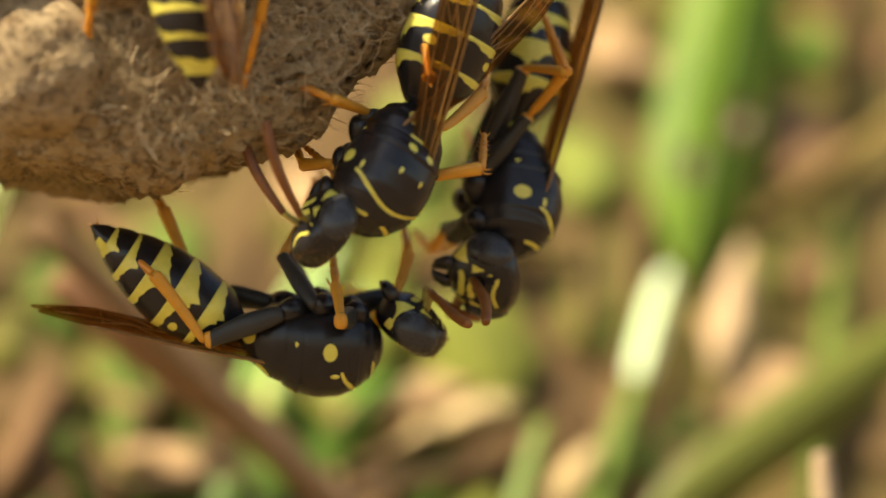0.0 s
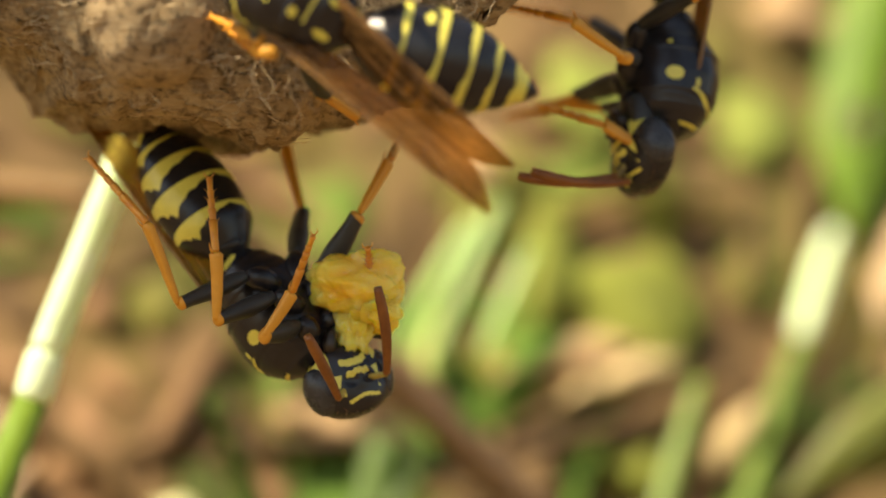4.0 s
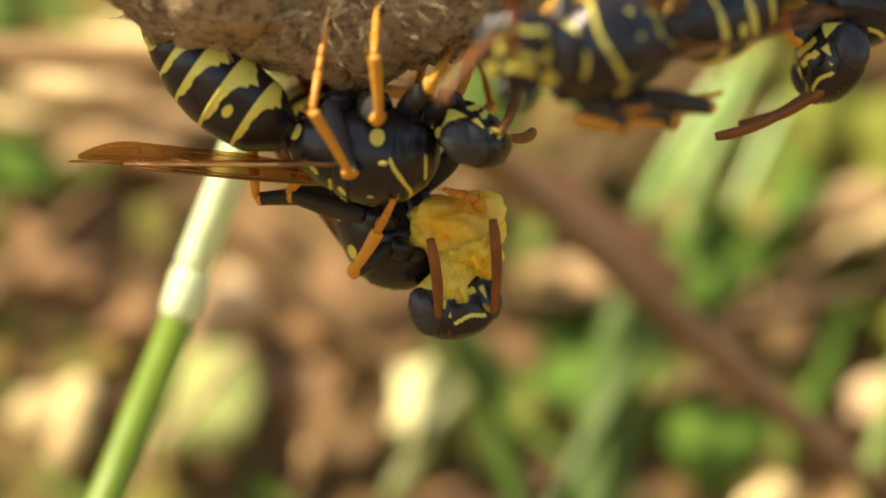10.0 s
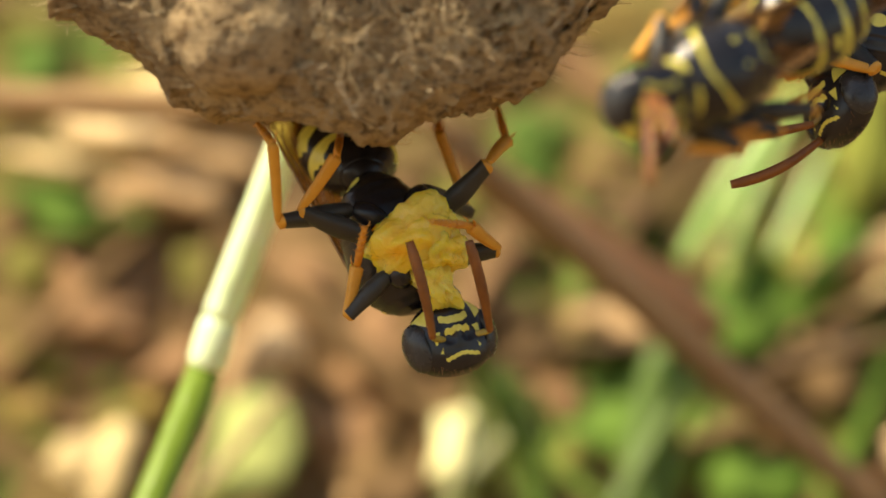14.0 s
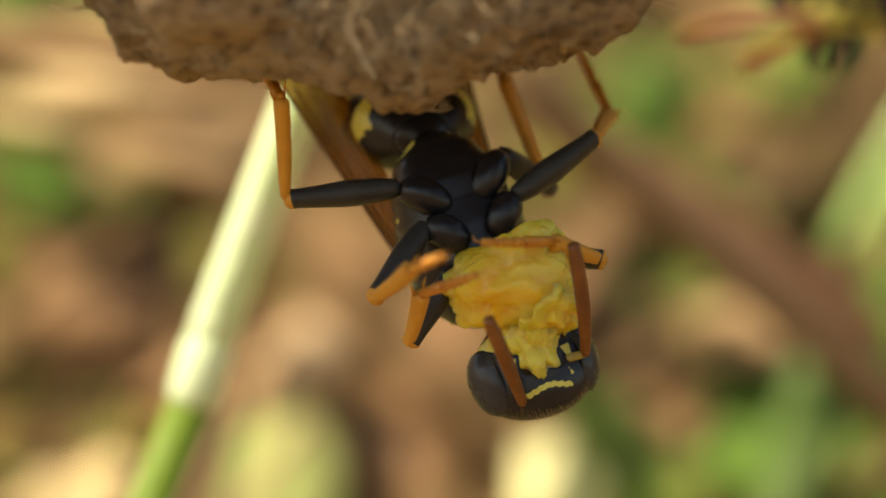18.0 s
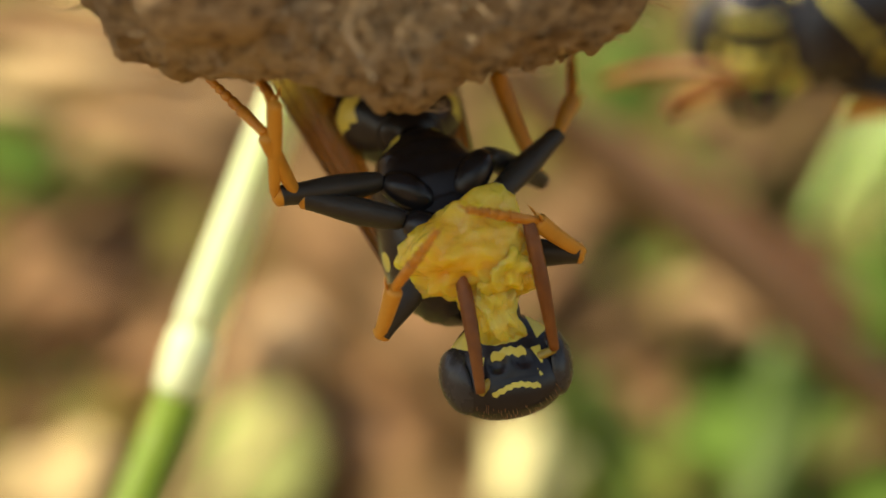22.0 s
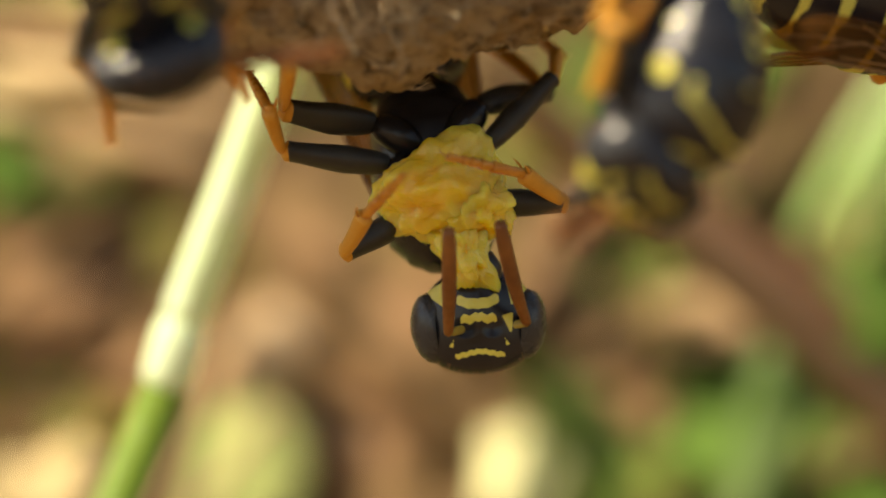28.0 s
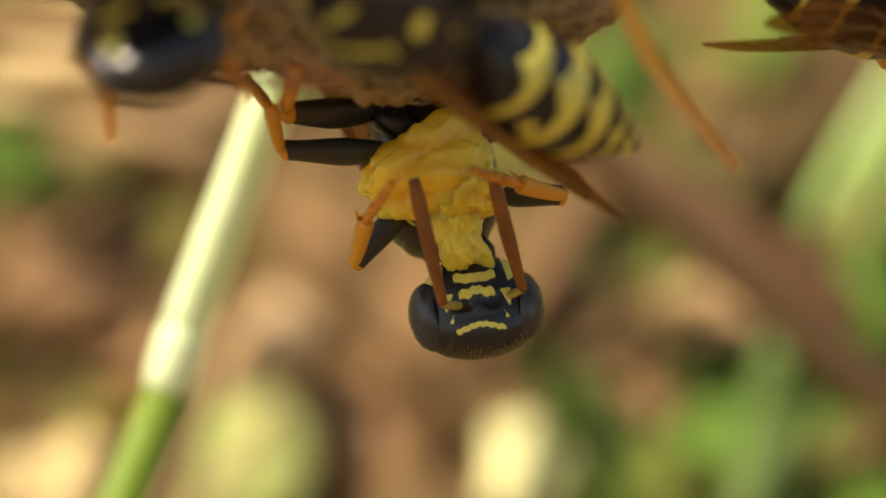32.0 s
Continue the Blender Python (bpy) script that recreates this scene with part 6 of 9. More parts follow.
    go(w["tarsus_rm"], [(0, 0.7, -5.69, -4.22, -21, 25, -79), (1, 0.2, -5.75, -3.91, -30, 35, -81), (2, -0.34, -5.81, -3.83, -23, 24, -87), (2.5, -1.75, -5.05, -4.03, -44, 36, -103), (3, -1.3, -3.45, -6.31, -2, 2, -103), (3.5, -2.38, -3.66, -5.78, 28, -20, -109), (4, -1.9, -4.63, -5.11, 38, -25, -113), (7, -2.55, -4.83, -4.34, 25, -15, -119), (8, -3.5, -3.86, -4.66, 50, -24, -131), (9, -3.22, -4.43, -4.07, 59, -22, -142), (9.5, -3.1, -4.53, -3.98, 54, -20, -142), (10, -1.73, -5.3, -1.82, 91, -35, -146), (11, -1.87, -5.34, -2.02, 114, -38, -155), (12, -1.76, -5.43, -2.13, 110, -44, -148), (12.5, -2.08, -5.36, -2.33, 116, -44, -151), (13, -2.05, -5.18, -1.73, 123, -47, -153), (14, -2.15, -5.13, -1.72, 112, -43, -151), (17, -2.72, -4.94, -0.06, 142, -48, -163), (18, -1.88, -5.17, 0.16, 153, -33, -172), (19, -2.02, -5.16, 0.33, 142, -36, -167), (20, -2.06, -5.13, 0.5, 147, -37, -169), (21, -2.38, -4.87, 1.02, 123, -33, -162), (22, -2.74, -4.88, 0.77, 113, -41, -152), (23, -2.92, -4.67, 0.87, 120, -43, -154), (24, -2.37, -4.62, -0.95, 146, -45, -165), (25, -2.16, -4.64, -0.97, 148, -44, -166), (28, -2.99, -4.02, 0.75, -174, -61, 176), (29, -2.94, -4.15, 1.33, -178, -57, 179), (30, -2.91, -4.14, 1.37, -178, -57, 179), (31, -3.03, -4.08, 1.28, 176, -59, -178), (32, -2.72, -4.15, 1.61, -178, -56, 179)])
    go(w["femur_lh"], [(0, -1.3, 1.45, -1.45, -173, -22, 179), (1, -1.3, 1.45, -1.45, -168, -27, 177), (2, -1.3, 1.45, -1.45, -157, -39, 172), (2.5, -1.3, 1.45, -1.45, -107, -46, 145), (3, -1.3, 1.45, -1.45, -93, -34, 148), (3.5, -1.3, 1.45, -1.45, -63, -44, 113), (4, -1.3, 1.45, -1.45, -18, -16, 96), (7, -1.3, 1.45, -1.45, -42, -31, 108), (8, -1.3, 1.45, -1.45, -41, -28, 113), (9, -1.3, 1.45, -1.45, -40, -27, 114), (9.5, -1.3, 1.45, -1.45, -40, -28, 111), (10, -1.3, 1.45, -1.45, -16, -10, 115), (11, -1.3, 1.45, -1.45, -19, -12, 113), (12, -1.3, 1.45, -1.45, 28, 19, 111), (12.5, -1.3, 1.45, -1.45, 16, 13, 101), (13, -1.3, 1.45, -1.45, 0, 0, 102), (14, -1.3, 1.45, -1.45, 10, 10, 93), (17, -1.3, 1.45, -1.45, 9, 8, 94), (18, -1.3, 1.45, -1.45, -4, -3, 103), (19, -1.3, 1.45, -1.45, 9, 8, 98), (20, -1.3, 1.45, -1.45, -4, -3, 102), (21, -1.3, 1.45, -1.45, -5, -4, 100), (22, -1.3, 1.45, -1.45, 8, 8, 94), (23, -1.3, 1.45, -1.45, 19, 19, 91), (24, -1.3, 1.45, -1.45, 29, 27, 94), (25, -1.3, 1.45, -1.45, 19, 22, 81), (28, -1.3, 1.45, -1.45, 40, 36, 96), (29, -1.3, 1.45, -1.45, 40, 37, 94), (30, -1.3, 1.45, -1.45, 39, 37, 93), (31, -1.3, 1.45, -1.45, 37, 37, 90), (32, -1.3, 1.45, -1.45, 33, 35, 85)])
    go(w["tibia_lh"], [(0, -4.18, 1.52, -0.29, -169, 51, -175), (1, -4.06, 1.59, -0.05, -168, 51, -174), (2, -3.7, 1.8, 0.48, 155, 55, 167), (2.5, -3.07, 2.67, 0.78, 108, 56, 137), (3, -3.46, 2.82, 0.3, 152, 25, 174), (3.5, -2.19, 3.5, 0.69, 126, 21, 169), (4, -1.6, 4.42, -0.6, 161, 28, 175), (7, -2.11, 3.97, 0.16, 132, 38, 163), (8, -2.37, 3.98, -0.01, 125, 43, 157), (9, -2.41, 3.99, -0.06, 121, 40, 157), (9.5, -2.28, 4.01, 0, 120, 40, 156), (10, -2.61, 4.21, -0.9, 175, 62, 177), (11, -2.47, 4.24, -0.78, 170, 54, 175), (12, -2.35, 4.18, -2.47, 171, 56, 175), (12.5, -1.85, 4.41, -2.17, 172, 53, 176), (13, -1.97, 4.48, -1.45, -171, 46, -176), (14, -1.46, 4.5, -1.97, 179, 46, 180), (17, -1.49, 4.51, -1.91, -171, 56, -175), (18, -2, 4.46, -1.27, -164, 51, -172), (19, -1.71, 4.49, -1.87, -164, 54, -172), (20, -1.94, 4.48, -1.27, -165, 48, -173), (21, -1.83, 4.5, -1.22, -177, 56, -178), (22, -1.53, 4.51, -1.86, -172, 56, -176), (23, -1.34, 4.38, -2.47, -177, 59, -178), (24, -1.5, 4.21, -2.85, -158, 54, -169), (25, -0.85, 4.3, -2.6, -166, 57, -172), (28, -1.57, 3.94, -3.28, -146, 87, -148), (29, -1.49, 3.91, -3.32, -145, 87, -146), (30, -1.44, 3.91, -3.33, -148, 86, -149), (31, -1.29, 3.92, -3.32, -99, 89, -100), (32, -1.08, 3.97, -3.25, -113, 87, -116)])
    go(w["tarsus_lh"], [(0, -6.19, 1.33, -2.77, -37, 21, -121), (1, -6.06, 1.4, -2.55, -66, 31, -135), (2, -5.5, 2.22, -2.13, -72, 34, -134), (2.5, -4.38, 3.88, -1.88, -75, 28, -144), (3, -6.35, 3.14, -1.03, -35, 7, -159), (3.5, -5.12, 4.06, -0.46, 158, -7, -179), (4, -4.43, 4.64, -2.08, 100, -13, -169), (7, -4.53, 4.73, -1.81, 140, -12, -176), (8, -4.53, 4.9, -2.18, 126, -17, -171), (9, -4.64, 4.96, -2.13, 141, -18, -174), (9.5, -4.51, 5, -2.07, 150, -19, -175), (10, -4.08, 4.29, -3.74, 125, -49, -153), (11, -4.34, 4.41, -3.37, 123, -53, -150), (12, -4.14, 4.34, -5.12, 115, -54, -144), (12.5, -3.77, 4.56, -4.73, 117, -54, -145), (13, -4.19, 4.34, -3.75, 120, -56, -146), (14, -3.68, 4.52, -4.27, 125, -57, -149), (17, -3.27, 4.37, -4.57, 151, -58, -163), (18, -3.98, 4.19, -3.78, 149, -58, -162), (19, -3.59, 4.23, -4.45, 150, -60, -162), (20, -4.05, 4.23, -3.66, 149, -59, -162), (21, -3.64, 4.44, -3.86, 151, -59, -164), (22, -3.33, 4.39, -4.5, 153, -59, -164), (23, -2.97, 4.32, -5.22, 153, -59, -165), (24, -3.35, 3.85, -5.44, 155, -62, -165), (25, -2.56, 4.07, -5.29, 155, -60, -166), (28, -1.71, 3.85, -6.47, -179, -63, 180), (29, -1.61, 3.83, -6.52, -179, -62, 179), (30, -1.61, 3.81, -6.53, -178, -63, 179), (31, -1.3, 3.89, -6.52, -179, -63, 179), (32, -1.15, 3.82, -6.44, -179, -62, 179)])
    go(w["femur_rh"], [(0, -1.3, -1.45, -1.45, -37, 7, -158), (1, -1.3, -1.45, -1.45, -155, 14, -177), (2, -1.3, -1.45, -1.45, -23, 7, -148), (2.5, -1.3, -1.45, -1.45, 62, -12, -160), (3, -1.3, -1.45, -1.45, 1, 0, -160), (3.5, -1.3, -1.45, -1.45, 6, -2, -151), (4, -1.3, -1.45, -1.45, 19, -10, -126), (7, -1.3, -1.45, -1.45, 59, -30, -129), (8, -1.3, -1.45, -1.45, 42, -19, -134), (9, -1.3, -1.45, -1.45, 48, -21, -136), (9.5, -1.3, -1.45, -1.45, 48, -21, -135), (10, -1.3, -1.45, -1.45, 57, -50, -100), (11, -1.3, -1.45, -1.45, 28, -34, -79), (12, -1.3, -1.45, -1.45, 27, -34, -77), (12.5, -1.3, -1.45, -1.45, 27, -34, -78), (13, -1.3, -1.45, -1.45, 38, -46, -78), (14, -1.3, -1.45, -1.45, 30, -41, -72), (17, -1.3, -1.45, -1.45, 39, -54, -69), (18, -1.3, -1.45, -1.45, 41, -56, -70), (19, -1.3, -1.45, -1.45, 41, -56, -71), (20, -1.3, -1.45, -1.45, 41, -54, -72), (21, -1.3, -1.45, -1.45, 43, -50, -82), (22, -1.3, -1.45, -1.45, 41, -50, -77), (23, -1.3, -1.45, -1.45, 41, -47, -80), (24, -1.3, -1.45, -1.45, 61, -51, -101), (25, -1.3, -1.45, -1.45, 50, -51, -89), (28, -1.3, -1.45, -1.45, 59, -44, -109), (29, -1.3, -1.45, -1.45, 58, -43, -110), (30, -1.3, -1.45, -1.45, 58, -43, -109), (31, -1.3, -1.45, -1.45, 62, -46, -110), (32, -1.3, -1.45, -1.45, 57, -44, -106)])
    go(w["tibia_rh"], [(0, -4.16, -2.59, -1.85, -173, 66, -176), (1, -4.31, -1.61, -2.17, -101, 54, -135), (2, -3.9, -3.1, -1.82, -175, 65, -177), (2.5, -4.15, -2.48, -0.81, -63, 23, -144), (3, -4.21, -2.53, -1.44, -1, 1, -127), (3.5, -4, -2.96, -1.37, 14, -6, -138), (4, -3.1, -3.92, -0.92, 5, -1, -149), (7, -3, -3.52, 0.11, -6, 1, -156), (8, -3.33, -3.57, -0.46, -16, 3, -159), (9, -3.37, -3.48, -0.36, -1, 0, -158), (9.5, -3.37, -3.49, -0.36, 4, -1, -159), (10, -1.64, -3.43, 0.91, 54, -12, -157), (11, -0.8, -3.98, 0.27, 141, 17, 174), (12, -0.73, -3.97, 0.27, 144, 18, 174), (12.5, -0.76, -3.98, 0.26, 129, 18, 172), (13, -0.85, -3.56, 0.77, -155, 7, -178), (14, -0.57, -3.67, 0.59, 144, 18, 174), (17, -0.64, -3.14, 1.06, 129, 18, 171), (18, -0.73, -3.07, 1.13, 146, 19, 174), (19, -0.72, -3.09, 1.11, 138, 18, 173), (20, -0.75, -3.19, 1.06, 128, 18, 171), (21, -1, -3.44, 0.91, 112, 17, 169), (22, -0.86, -3.38, 0.94, 118, 15, 171), (23, -0.95, -3.51, 0.84, 80, 7, 172), (24, -1.68, -3.35, 0.97, 106, -14, -170), (25, -1.27, -3.4, 0.96, 140, -13, -175), (28, -2.01, -3.56, 0.71, -110, -36, 154), (29, -2.07, -3.59, 0.65, -108, -36, 154), (30, -2.03, -3.58, 0.68, -108, -36, 154), (31, -2.04, -3.48, 0.77, -118, -38, 157), (32, -1.92, -3.57, 0.72, -108, -35, 154)])
    go(w["tarsus_rh"], [(0, -5.43, -2.69, -4.78, -6, 6, -92), (1, -5.63, -2.95, -4.76, -3, 3, -92), (2, -5.25, -3.18, -4.72, -6, 5, -95), (2.5, -6.55, -4.21, -2.04, 20, -15, -106), (3, -6.15, -5.07, -1.47, 20, -14, -111), (3.5, -6.37, -5.09, -1.06, 42, -27, -116), (4, -5.84, -5.57, -0.84, 54, -31, -122), (7, -5.92, -4.83, 0.04, 63, -39, -120), (8, -6.33, -4.69, -0.62, 65, -39, -122), (9, -6.34, -4.68, -0.36, 66, -39, -123), (9.5, -6.36, -4.62, -0.32, 67, -39, -123), (10, -4.52, -4.66, 1.57, 93, -51, -131), (11, -3.84, -3.65, -0.68, 94, -49, -134), (12, -3.75, -3.65, -0.74, 94, -49, -134), (12.5, -3.78, -3.53, -0.7, 95, -50, -134), (13, -4.02, -3.66, 0.36, 99, -53, -133), (14, -3.59, -3.36, -0.42, 105, -50, -141), (17, -3.64, -2.68, 0.06, 121, -56, -147), (18, -3.74, -2.76, 0.09, 120, -55, -146), (19, -3.73, -2.72, 0.11, 119, -56, -145), (20, -3.76, -2.73, 0.09, 117, -57, -143), (21, -4.01, -2.84, -0.02, 118, -57, -144), (22, -3.92, -2.9, 0.13, 117, -58, -143), (23, -4.09, -3.06, 0.45, 119, -58, -144), (24, -4.74, -3.9, 1.72, 121, -59, -144), (25, -4.39, -3.65, 1.66, 122, -58, -146), (28, -4.35, -2.44, 2.58, 147, -62, -160), (29, -4.4, -2.45, 2.52, 148, -61, -161), (30, -4.36, -2.44, 2.54, 149, -61, -161), (31, -4.37, -2.49, 2.74, 148, -61, -161), (32, -4.28, -2.44, 2.55, 148, -61, -161)])
    go(w["wing_l"], [(0, 0.75, 1.35, 0.75, 26, -9, 9), (1, 0.75, 1.35, 0.75, 26, -9, 8), (2, 0.75, 1.35, 0.75, 26, -8, 8), (2.5, 0.75, 1.35, 0.75, 27, -2, 4), (3, 0.75, 1.35, 0.75, 27, 3, 0), (3.5, 0.75, 1.35, 0.75, 27, 3, 4), (4, 0.75, 1.35, 0.75, 26, 1, 5), (7, 0.75, 1.35, 0.75, 27, 5, 2), (8, 0.75, 1.35, 0.75, 27, 4, 2), (9, 0.75, 1.35, 0.75, 27, 6, 1), (9.5, 0.75, 1.35, 0.75, 27, 7, 0), (10, 0.75, 1.35, 0.75, 27, 5, -1), (11, 0.75, 1.35, 0.75, 27, 6, -1), (12, 0.75, 1.35, 0.75, 27, 5, 0), (12.5, 0.75, 1.35, 0.75, 27, 5, -1), (13, 0.75, 1.35, 0.75, 27, 9, -3), (14, 0.75, 1.35, 0.75, 27, 9, -3), (17, 0.75, 1.35, 0.75, 26, 7, -11), (18, 0.75, 1.35, 0.75, 26, 7, -10), (19, 0.75, 1.35, 0.75, 26, 7, -10), (20, 0.75, 1.35, 0.75, 26, 7, -10), (21, 0.75, 1.35, 0.75, 26, 8, -11), (22, 0.75, 1.35, 0.75, 26, 8, -11), (23, 0.75, 1.35, 0.75, 26, 8, -11), (24, 0.75, 1.35, 0.75, 26, 8, -8), (25, 0.75, 1.35, 0.75, 26, 9, -10), (28, 0.75, 1.35, 0.75, 26, 9, -12), (29, 0.75, 1.35, 0.75, 26, 9, -12), (30, 0.75, 1.35, 0.75, 26, 9, -12), (31, 0.75, 1.35, 0.75, 26, 9, -13), (32, 0.75, 1.35, 0.75, 26, 9, -13)])
    go(w["wing_r"], [(0, 0.75, -1.35, 0.75, -27, -9, 3), (1, 0.75, -1.35, 0.75, -27, -9, 3), (2, 0.75, -1.35, 0.75, -27, -9, 3), (2.5, 0.75, -1.35, 0.75, -27, -2, 1), (3, 0.75, -1.35, 0.75, -27, 3, -5), (3.5, 0.75, -1.35, 0.75, -27, 1, -3), (4, 0.75, -1.35, 0.75, -27, -2, 4), (7, 0.75, -1.35, 0.75, -27, 3, 3), (8, 0.75, -1.35, 0.75, -27, 2, 3), (9, 0.75, -1.35, 0.75, -27, 3, 2), (9.5, 0.75, -1.35, 0.75, -27, 4, 1), (10, 0.75, -1.35, 0.75, -27, 6, 3), (11, 0.75, -1.35, 0.75, -27, 6, 2), (12, 0.75, -1.35, 0.75, -27, 6, 3), (12.5, 0.75, -1.35, 0.75, -27, 6, 2), (13, 0.75, -1.35, 0.75, -27, 10, 1), (14, 0.75, -1.35, 0.75, -27, 10, 0), (17, 0.75, -1.35, 0.75, -26, 7, 9), (18, 0.75, -1.35, 0.75, -26, 7, 9), (19, 0.75, -1.35, 0.75, -26, 8, 10), (20, 0.75, -1.35, 0.75, -26, 8, 9), (21, 0.75, -1.35, 0.75, -26, 8, 8), (22, 0.75, -1.35, 0.75, -26, 7, 8), (23, 0.75, -1.35, 0.75, -26, 7, 8), (24, 0.75, -1.35, 0.75, -26, 9, 8), (25, 0.75, -1.35, 0.75, -26, 9, 8), (28, 0.75, -1.35, 0.75, -27, 12, 7), (29, 0.75, -1.35, 0.75, -27, 11, 7), (30, 0.75, -1.35, 0.75, -27, 12, 7), (31, 0.75, -1.35, 0.75, -27, 12, 7), (32, 0.75, -1.35, 0.75, -27, 12, 7)])
    w = WASPS["walker"]
    go(w["root"], [(0, 7.14, -6.76, 4.63, -103.4, 58.8, -172.7), (1, 7.32, -6.77, 4.49, -104, 61, -172.5), (2, 5.19, -6.74, 2.99, -113.9, 40.6, -179.8), (2.5, 2.02, -7.19, 6.38, -91.1, -31.7, 170.1), (3, 1.08, -7.6, 7.8, -93.1, -29.3, 164.8), (3.5, -0.82, -10, 8.76, -89.3, -29.4, 162.7), (4, -1.77, -12.5, 8.08, -90.4, -30.6, 160.6), (4.5, -1.33, -12.5, 8.45, -88.5, -32, 158.1), (6.5, 1.94, -12.5, 9.82, -83.4, -23.6, 167.7), (8, 1.96, -12.5, 8.94, -85.9, -23.9, 169.1), (8.5, 2.15, -12.5, 9.85, -85.5, -23.8, 168.9), (9.2, -2.55, -12.5, 20.21, -77.8, -22.8, 160.7), (32, -1.39, -12.5, 21, -68.2, -19.3, 161.3)])
    go(w["abdomen"], [(0, -2.5, 0, -0.35, 0, 5, 11), (1, -2.5, 0, -0.35, 0, 5, 14), (2, -2.5, 0, -0.35, 0, -15, 34), (2.5, -2.5, 0, -0.35, 0, -42, 58), (3, -2.5, 0, -0.35, 0, -12, 24), (3.5, -2.5, 0, -0.35, 0, -15, 15), (4, -2.5, 0, -0.35, 0, -17, 13), (4.5, -2.5, 0, -0.35, 0, -22, 24), (6.5, -2.5, 0, -0.35, 0, -19, 27), (8, -2.5, 0, -0.35, 0, -20, 28), (8.5, -2.5, 0, -0.35, 0, -21, 29), (9.2, -2.5, 0, -0.35, 0, -21, 32), (32, -2.5, 0, -0.35, 0, -21, 32)])
    go(w["head"], [(0, 2.98, -0.71, -0.81, -69, 14, -85), (1, 3.03, -0.65, -0.83, -70, 14, -87), (2, 2.81, -0.78, -0.89, -60, 15, -65), (2.5, 3.13, -0.81, -0.54, 14, 30, -3), (3, 3.49, -0.14, -0.54, 21, 19, -2), (3.5, 3.36, -0.21, -0.11, 17, 19, -2), (4, 3.18, -0.31, -0.12, 17, 18, -2), (4.5, 3.21, -0.21, -0.05, 17, 16, 0), (6.5, 3.24, -0.05, -0.03, 14, 18, -8), (8, 3.24, -0.05, -0.03, 14, 18, -7), (8.5, 3.24, -0.04, -0.03, 14, 18, -7), (9.2, 3.24, -0.02, -0.04, 14, 18, -6), (32, 3.24, -0.02, -0.04, 14, 18, -6)])
    go(w["scape_l"], [(0, 0.55, 0.32, 0.25, 0, 9, 6), (1, 0.55, 0.32, 0.25, -12, -68, 18), (2, 0.55, 0.32, 0.25, 18, -45, -43), (32, 0.55, 0.32, 0.25, 18, -45, -43)])
    go(w["flagellum_l"], [(0, 1.48, 0.42, 0.1, 1, 46, 3), (1, 0.89, 0.43, 1.13, -7, 37, -20), (2, 1.04, -0.14, 0.92, -14, 45, -32), (32, 1.04, -0.14, 0.92, -14, 45, -32)])
    go(w["scape_r"], [(0, 0.55, -0.32, 0.25, 10, -28, -39), (32, 0.55, -0.32, 0.25, 10, -28, -39)])
    go(w["flagellum_r"], [(0, 1.21, -0.85, 0.69, -8, 34, -25), (32, 1.21, -0.85, 0.69, -8, 34, -25)])
    go(w["femur_lf"], [(0, 1.3, 0.95, -1.4, -26, 17, -112), (1, 1.3, 0.95, -1.4, -27, 19, -109), (2, 1.3, 0.95, -1.4, 50, -42, -101), (2.5, 1.3, 0.95, -1.4, -5, -3, 116), (3, 1.3, 0.95, -1.4, -102, -43, 144), (32, 1.3, 0.95, -1.4, -102, -43, 144)])
    go(w["tibia_lf"], [(0, 0.48, -1.09, -2.09, -15, 84, -16), (1, 0.58, -1.09, -2.17, -104, 87, -107), (2, 0.96, -0.73, 0.13, 4, -5, -83), (2.5, 0.3, 3.02, -1.27, 23, -45, -52), (3, -0.07, 1.93, 0.17, -2, 49, -3), (32, -0.07, 1.93, 0.17, -2, 49, -3)])
    go(w["tarsus_lf"], [(0, 0.68, -1.14, -3.98, 166, 59, 172), (1, 0.55, -1.2, -4.06, -112, 59, -138), (2, 1.21, -2.61, 0.3, -35, 57, -61), (2.5, 1.13, 1.95, 0.07, 5, 49, 12), (3, 1.17, 1.86, -1.27, 1, 50, 2), (32, 1.17, 1.86, -1.27, 1, 50, 2)])
    go(w["femur_rf"], [(0, 1.3, -0.95, -1.4, 25, 35, 71), (1, 1.3, -0.95, -1.4, 27, 35, 75), (2, 1.3, -0.95, -1.4, 54, 45, 102), (2.5, 1.3, -0.95, -1.4, 58, -51, -98), (3, 1.3, -0.95, -1.4, -34, 38, -82), (32, 1.3, -0.95, -1.4, -34, 38, -82)])
    go(w["tibia_rf"], [(0, 1.93, 0.83, -2.71, -13, 4, -141), (1, 1.79, 0.88, -2.71, -104, 34, -153), (2, 0.95, 0.64, -3.02, -54, 39, -110), (2.5, 1.09, -2.38, 0.39, -1, 70, -2), (3, 1.55, -2.74, -2.82, -12, 61, -21), (32, 1.55, -2.74, -2.82, -12, 61, -21)])
    go(w["tarsus_rf"], [(0, 0.46, -0.36, -2.86, -120, 66, -139), (1, 0.39, 0.16, -3.77, -118, 62, -140), (2, 0.45, -0.74, -4.23, -97, 54, -132), (2.5, 1.74, -2.4, -1.39, -18, 58, -33), (3, 2.41, -3.07, -4.49, -14, 64, -22), (32, 2.41, -3.07, -4.49, -14, 64, -22)])
